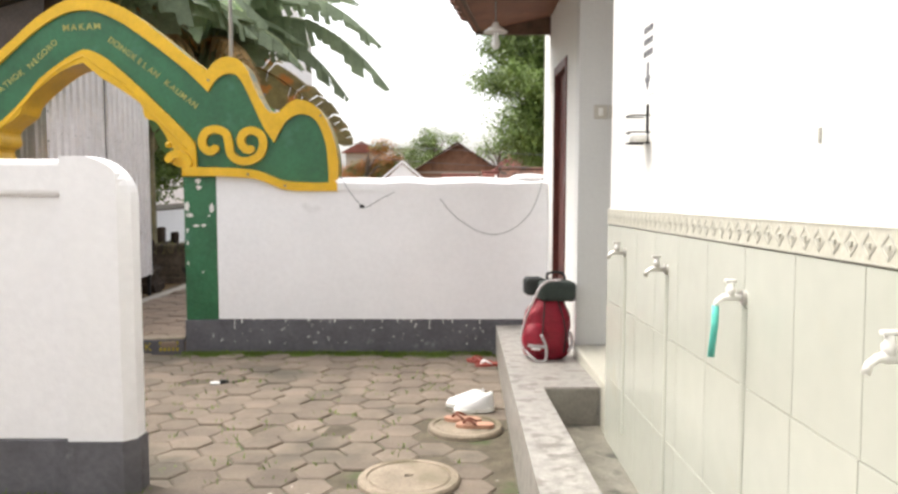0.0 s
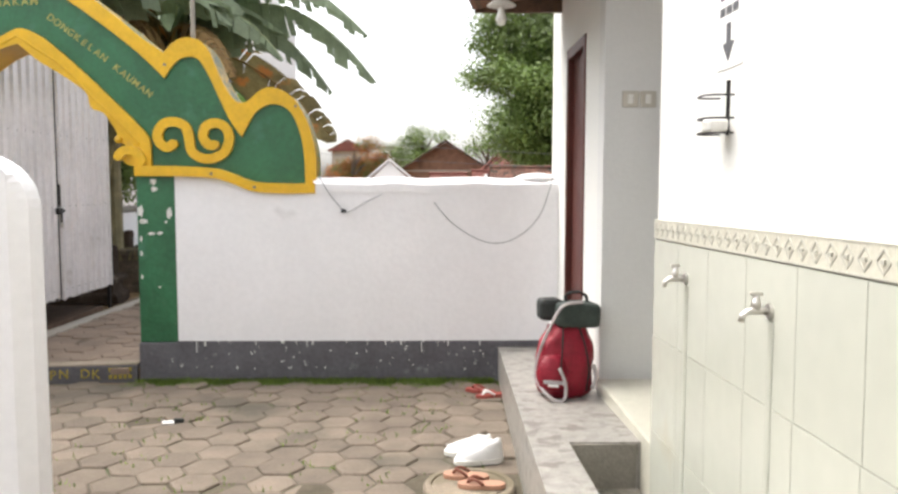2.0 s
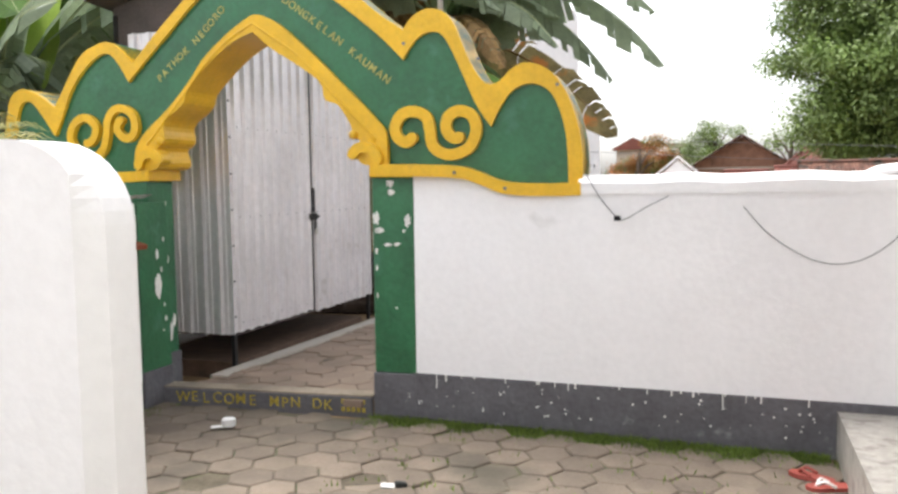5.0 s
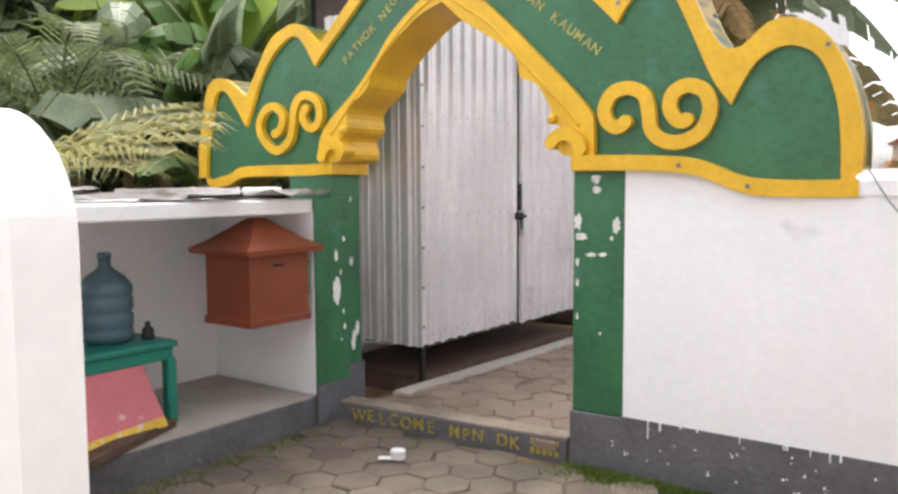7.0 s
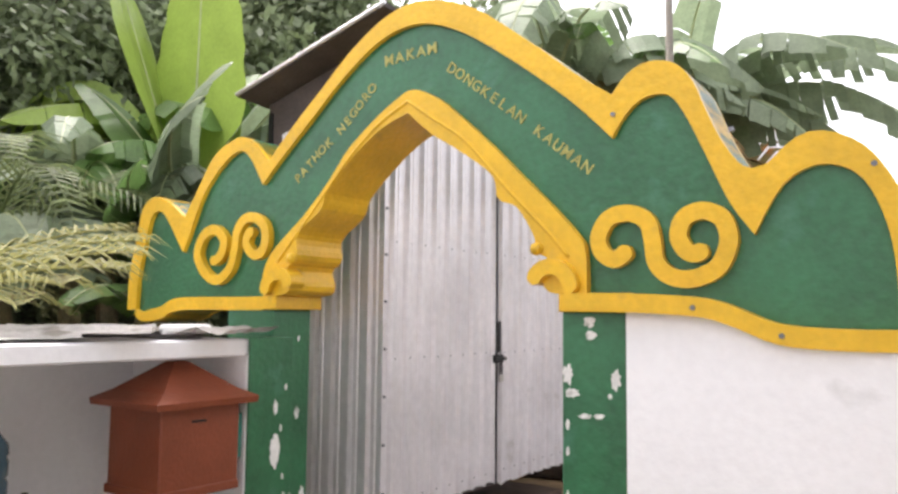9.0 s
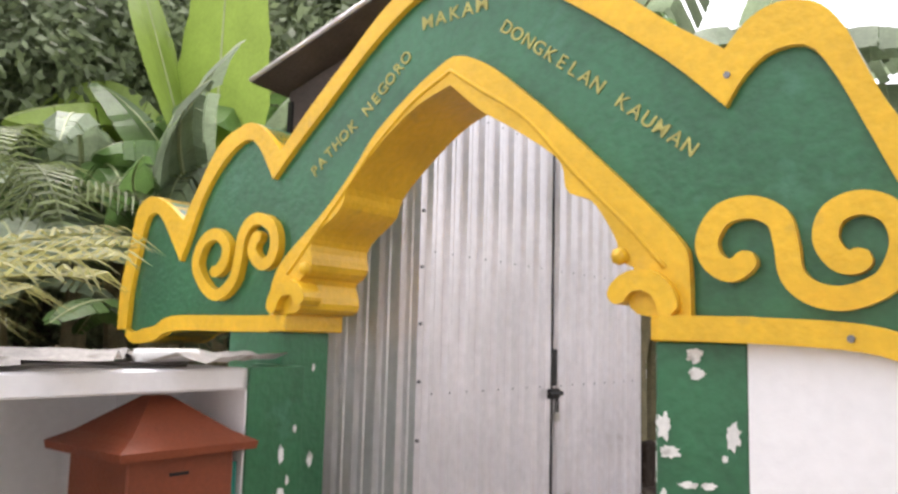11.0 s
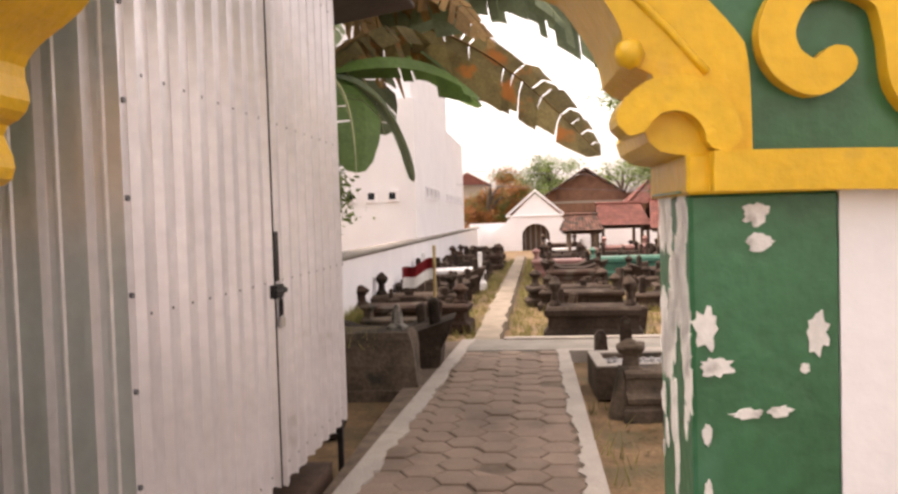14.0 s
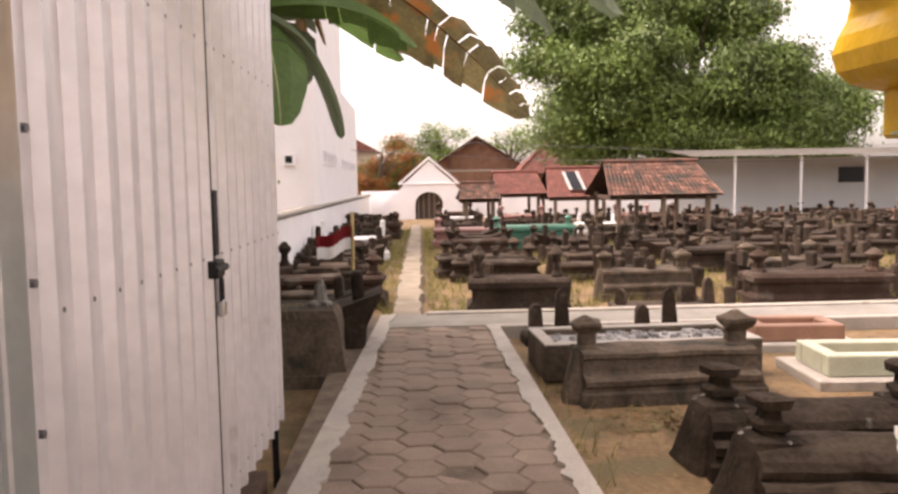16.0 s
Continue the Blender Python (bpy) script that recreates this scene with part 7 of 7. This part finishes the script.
def sandal(x, y, z, rz, sole, strap, label, group):
    s = shoe("sandal", label, x, y, z, rz, sole, sole, group)
    st = B()
    for a in (-1, 1):
        tube(st, smooth_line([(0.0, 0.085, 0.025), (a * 0.025, 0.05, 0.055), (a * 0.045, -0.01, 0.028)], 8), 0.009, 6)
    part("strap", st, strap, s, smooth=True)
    s.scale = (0.85, 0.85, 0.85)


sandal(0.09, 4.86, 0.034, 78, M_SANDAL, M_STRAP, "tan rubber sandal with brown straps on the manhole cover", "tan sandals")
sandal(0.16, 4.74, 0.034, 86, M_SANDAL, M_STRAP, "tan rubber sandal with brown straps on the manhole cover", "tan sandals")
sandal(0.26, 6.62, 0.005, 60, M_REDSHOE, M_REDSHOE, "faded red rubber sandal by the step", "red sandals")
sandal(0.33, 6.50, 0.005, 110, M_REDSHOE, M_PAPER, "faded red rubber sandal by the step", "red sandals")

wrap = thing("plastic_wrapper", "crumpled black and white wrapper on the pavers", "litter", at=(-1.72, 5.90, 0.004), rz=20)
part("white_half", box(B(), -0.07, 0.0, -0.02, 0.02, 0.0, 0.012, 0.004, pose(0, 0, 0, 8, 5, 0)), M_PAPER, wrap)
part("black_half", box(B(), 0.0, 0.06, -0.02, 0.025, 0.0, 0.03, 0.006, pose(0, 0, 0, -6, 10, 12)), M_BAGBLACK, wrap)
pc = thing("paper_cup", "crushed white plastic cup on the pavers", "cup", at=(-3.12, 6.52, 0.004), rz=30)
part("body", lathe(B(), [(0.03, 0.0), (0.038, 0.01), (0.04, 0.05), (0.03, 0.06)], seg=12, sx=1.1, sy=0.8), M_PAPER, pc)
part("rim", box(B(), -0.11, -0.03, -0.02, 0.02, 0.0, 0.012, 0.004), M_PAPER, pc)
for x, y, z, r in ((-1.35, 11.0, 0.0, 30), (-1.15, 10.7, 0.0, 80), (-1.7, 9.4, 0.0, 15), (-1.0, 10.85, 0.0, 120)):
    solo("paper_scrap", box(B(), -0.05, 0.05, -0.025, 0.025, 0.0, 0.012, 0.003, pose(x, y, z - 0.015, 6, 10, r)), M_PAPER, "scrap of white paper lying on the soil", "litter", "paper scraps")
rng = random.Random(55)
heap = B()
for i in range(110):
    r = rng.uniform(0.008, 0.03)
    box(heap, -r, r, -r * 0.8, r * 0.8, -r * 0.6, r * 0.6, r * 0.3, pose(-1.2 + rng.gauss(0, 0.2), 10.95 + rng.gauss(0, 0.14), -0.01 + rng.uniform(0, 0.015), rng.uniform(0, 90), rng.uniform(0, 90), rng.uniform(0, 90)))
solo("rubble", heap, M_SOIL, "small heap of soil and rubble", "rubble", kind="stuff")
peb = B()
for i in range(90):
    r = rng.uniform(0.006, 0.02)
    lathe(peb, [(0, -r), (r, -r * 0.3), (r * 0.8, r * 0.4), (0, r * 0.6)], (rng.uniform(-1.5, 0.3), 3.55 + rng.gauss(0, 0.12), 0.005), 5)
solo("broken_stones", peb, M_KERB, "broken bits of pale stone on the pavers", "stones", kind="stuff")

# wall holder, notice, cable
hold = thing("soap_holder", "black wire soap holder on the white wall", "holder", at=(WX + 0.012, 3.45, 1.75))
part("upright", box(B(), -0.010, 0.0, -0.010, 0.0, -0.08, 0.09), M_IRON, hold)
for z in (-0.075, -0.03, 0.04):
    part("wire", tube(B(), smooth_line([(-0.005, -0.06, z), (-0.075, -0.055, z), (-0.09, 0.0, z), (-0.075, 0.055, z), (-0.005, 0.06, z)], 14), 0.0035, 5), M_IRON, hold, smooth=True)
part("soap_dish", box(B(), -0.075, -0.012, -0.04, 0.04, -0.07, -0.03, 0.008), M_WHITEPLASTIC, hold)
sign = thing("notice", "white paper notice with an arrow stuck on the wall", "notice", at=(WX + 0.012, 3.46, 2.05))
part("sheet", box(B(), -0.003, 0.0, -0.12, 0.12, -0.17, 0.17), M_PAPER, sign)
for z in (0.11, 0.06, 0.01):
    ink = B()
    for k in range(3):
        box(ink, -0.005, -0.002, 0.055 - k * 0.055 - 0.02, 0.055 - k * 0.055 + 0.022, z - 0.013, z + 0.013)
    tagged(part("print_line", ink, M_INK, sign, "line of unreadable dark print"), kind="stuff")
ink = prism(B(), [(-0.018, -0.03), (-0.018, -0.09), (-0.05, -0.09), (0.0, -0.15), (0.05, -0.09), (0.018, -0.09), (0.018, -0.03)], 0.002, 0.005)
arrow = part("arrow", ink, M_INK, sign, "dark arrow pointing down")
arrow.rotation_euler = (0, 0, radians(90))
solo("wall_scrape", box(B(), WX + 0.009, WX + 0.013, 1.84, 1.852, 1.595, 1.63, 0, None), M_GROUT, "short grey scrape on the painted wall", "scrape")

cab = thing("cable", "thin grey cable looped along the white wall", "cable")
part("loop", tube(B(), smooth_line([(-0.95, 7.0, 1.57), (-0.87, 7.015, 1.43), (-0.77, 7.02, 1.31), (-0.72, 7.02, 1.30), (-0.60, 7.02, 1.37), (-0.48, 7.012, 1.43)], 40), 0.0035, 5), M_CABLE, cab, smooth=True)
part("plug", box(B(), -0.785, -0.745, 6.995, 7.02, 1.29, 1.32, 0.006), M_IRON, cab, "small black plug")
part("loop", tube(B(), smooth_line([(-0.08, 7.015, 1.37), (0.05, 7.02, 1.22), (0.25, 7.02, 1.09), (0.42, 7.02, 1.06), (0.58, 7.02, 1.12), (0.72, 7.02, 1.26), (0.79, 7.01, 1.44), (0.82, 6.99, 1.57)], 60), 0.0035, 5), M_CABLE, cab, smooth=True)
pole = solo("pipe_pole", tube(B(), [(-2.03, 7.55, -0.1), (-2.03, 7.55, 4.6)], 0.018, 10), M_CEMENT, "thin grey steel pole behind the gateway", "pole", smooth=True)
part("wooden_stub", box(B(), -4.21 - G0, -4.13 - G0, 0.325, 0.40, 2.1, 2.62, 0.01), M_WOOD, gate, "weathered wooden post end")

flag = thing("flag", "small red and white cloth flag on a bamboo pole", "flag", at=(-3.74, 14.3, 0))
part("pole", tube(B(), [(0, 0, -0.1), (0.01, 0, 1.24)], 0.018, 8), M_BAMBOO, flag, smooth=True)
for z0, z1, mt in ((0.98, 1.10, M_FLAGRED), (0.86, 0.98, M_PAPER)):
    bm = B()
    cols = [[bm.verts.new((-0.36 * i / 10, 0.03 * math.sin(i * 0.9), z - 0.012 * i + 0.02 * math.sin(i * 0.8))) for z in (z0, z1)] for i in range(11)]
    for p, q in zip(cols, cols[1:]):
        bm.faces.new((p[0], p[1], q[1], q[0]))
    bmesh.ops.solidify(bm, geom=bm.faces[:], thickness=0.003)
    part("cloth", bm, mt, flag)
wires = thing("overhead_wires", "thin overhead wires across the cemetery", "wire")
for z0, z1, y in ((2.35, 2.1, 33.0), (3.2, 2.7, 40.0)):
    part("wire", tube(B(), smooth_line([(-6, y, z0 + 0.4), (2, y, z0 - 0.1), (12, y, z1), (22, y, z1 + 0.4)], 24), 0.012, 4), M_CABLE, wires)


# ---------------------------------------------------------------- pavers, last
def hexagon(r, h, rr, material):
    """One paver: a six-sided block with worn top edges, points along x."""
    me = bpy.data.meshes.new("paver")
    vs, fs = [], []
    for k, (s, z) in enumerate(((1.0, -h), (1.0, -0.006), (0.93, 0.0))):
        for i in range(6):
            a = math.pi / 3 * i
            vs.append((r * s * math.cos(a) * rr.uniform(0.985, 1.01), r * s * math.sin(a) * rr.uniform(0.985, 1.01), z))
    for k in (0, 1):
        for i in range(6):
            j = (i + 1) % 6
            fs.append((k * 6 + i, k * 6 + j, k * 6 + 6 + j, k * 6 + 6 + i))
    fs.append(tuple(range(12, 18)))
    me.from_pydata(vs, [], fs)
    me.materials.append(material)
    return me


rr = random.Random(17)
YARD_SHAPES = [hexagon(0.1295, 0.05, rr, M_PAVER) for _ in range(6)]
PATH_SHAPES = [hexagon(0.1305, 0.05, rr, M_PATHPAVER) for _ in range(6)]


def pave(parent, shapes, x0, x1, y0, y1, z, near, skip):
    """Lays hexagons; near(x, y) says which are parts of their own, and the rest become one mesh."""
    R = 0.1335
    rest_v, rest_f = [], []
    nx, ny = int((x1 - x0) / (1.5 * R)) + 1, int((y1 - y0) / (1.732 * R)) + 1
    for i in range(nx):
        for j in range(ny):
            x, y = x0 + i * 1.5 * R, y0 + (j + 0.5 * (i % 2)) * 1.732 * R
            if y > y1 or skip(x, y):
                continue
            me = shapes[rr.randrange(6)]
            m = pose(x + rr.gauss(0, 0.003), y + rr.gauss(0, 0.003), z + rr.gauss(0, 0.004), rr.gauss(0, 0.8), rr.gauss(0, 0.8), 60 * rr.randrange(6) + rr.gauss(0, 1.0))
            if near(x, y):
                ob = new("paver", me)
                ob.parent = parent
                ob.matrix_basis = m
            else:
                b = len(rest_v)
                rest_v += [tuple(m @ v.co) for v in me.vertices]
                rest_f += [tuple(b + k for k in p.vertices) for p in me.polygons]
    if rest_v:
        me = bpy.data.meshes.new("paver_field")
        me.from_pydata(rest_v, [], rest_f)
        me.materials.append(M_PAVER)
        ob = new("paver_field", me)
        ob.parent = parent
        tagged(ob, kind="stuff")


pave(yard, YARD_SHAPES, -6.9, 0.33, -3.9, 6.9, 0.004, lambda x, y: -3.0 < x and 4.2 < y, lambda x, y: x < -1.5 and 3.7 < y < 4.12 or x < -3.93 and y > 4.0 or x > plat_x(y) - 0.06 or math.hypot(x + 0.20, y - 3.93) < 0.3 or math.hypot(x - 0.10, y - 4.80) < 0.27 or (x < -2.2 and y > 6.86))
pave(path, PATH_SHAPES, -3.70, -2.42, 7.12, 13.9, PZ + 0.004, lambda x, y: True, lambda x, y: x < -3.72 + 0.046 * (y - 7.3) or (y < 7.4 and (x < -4.0 or x > -2.45)))
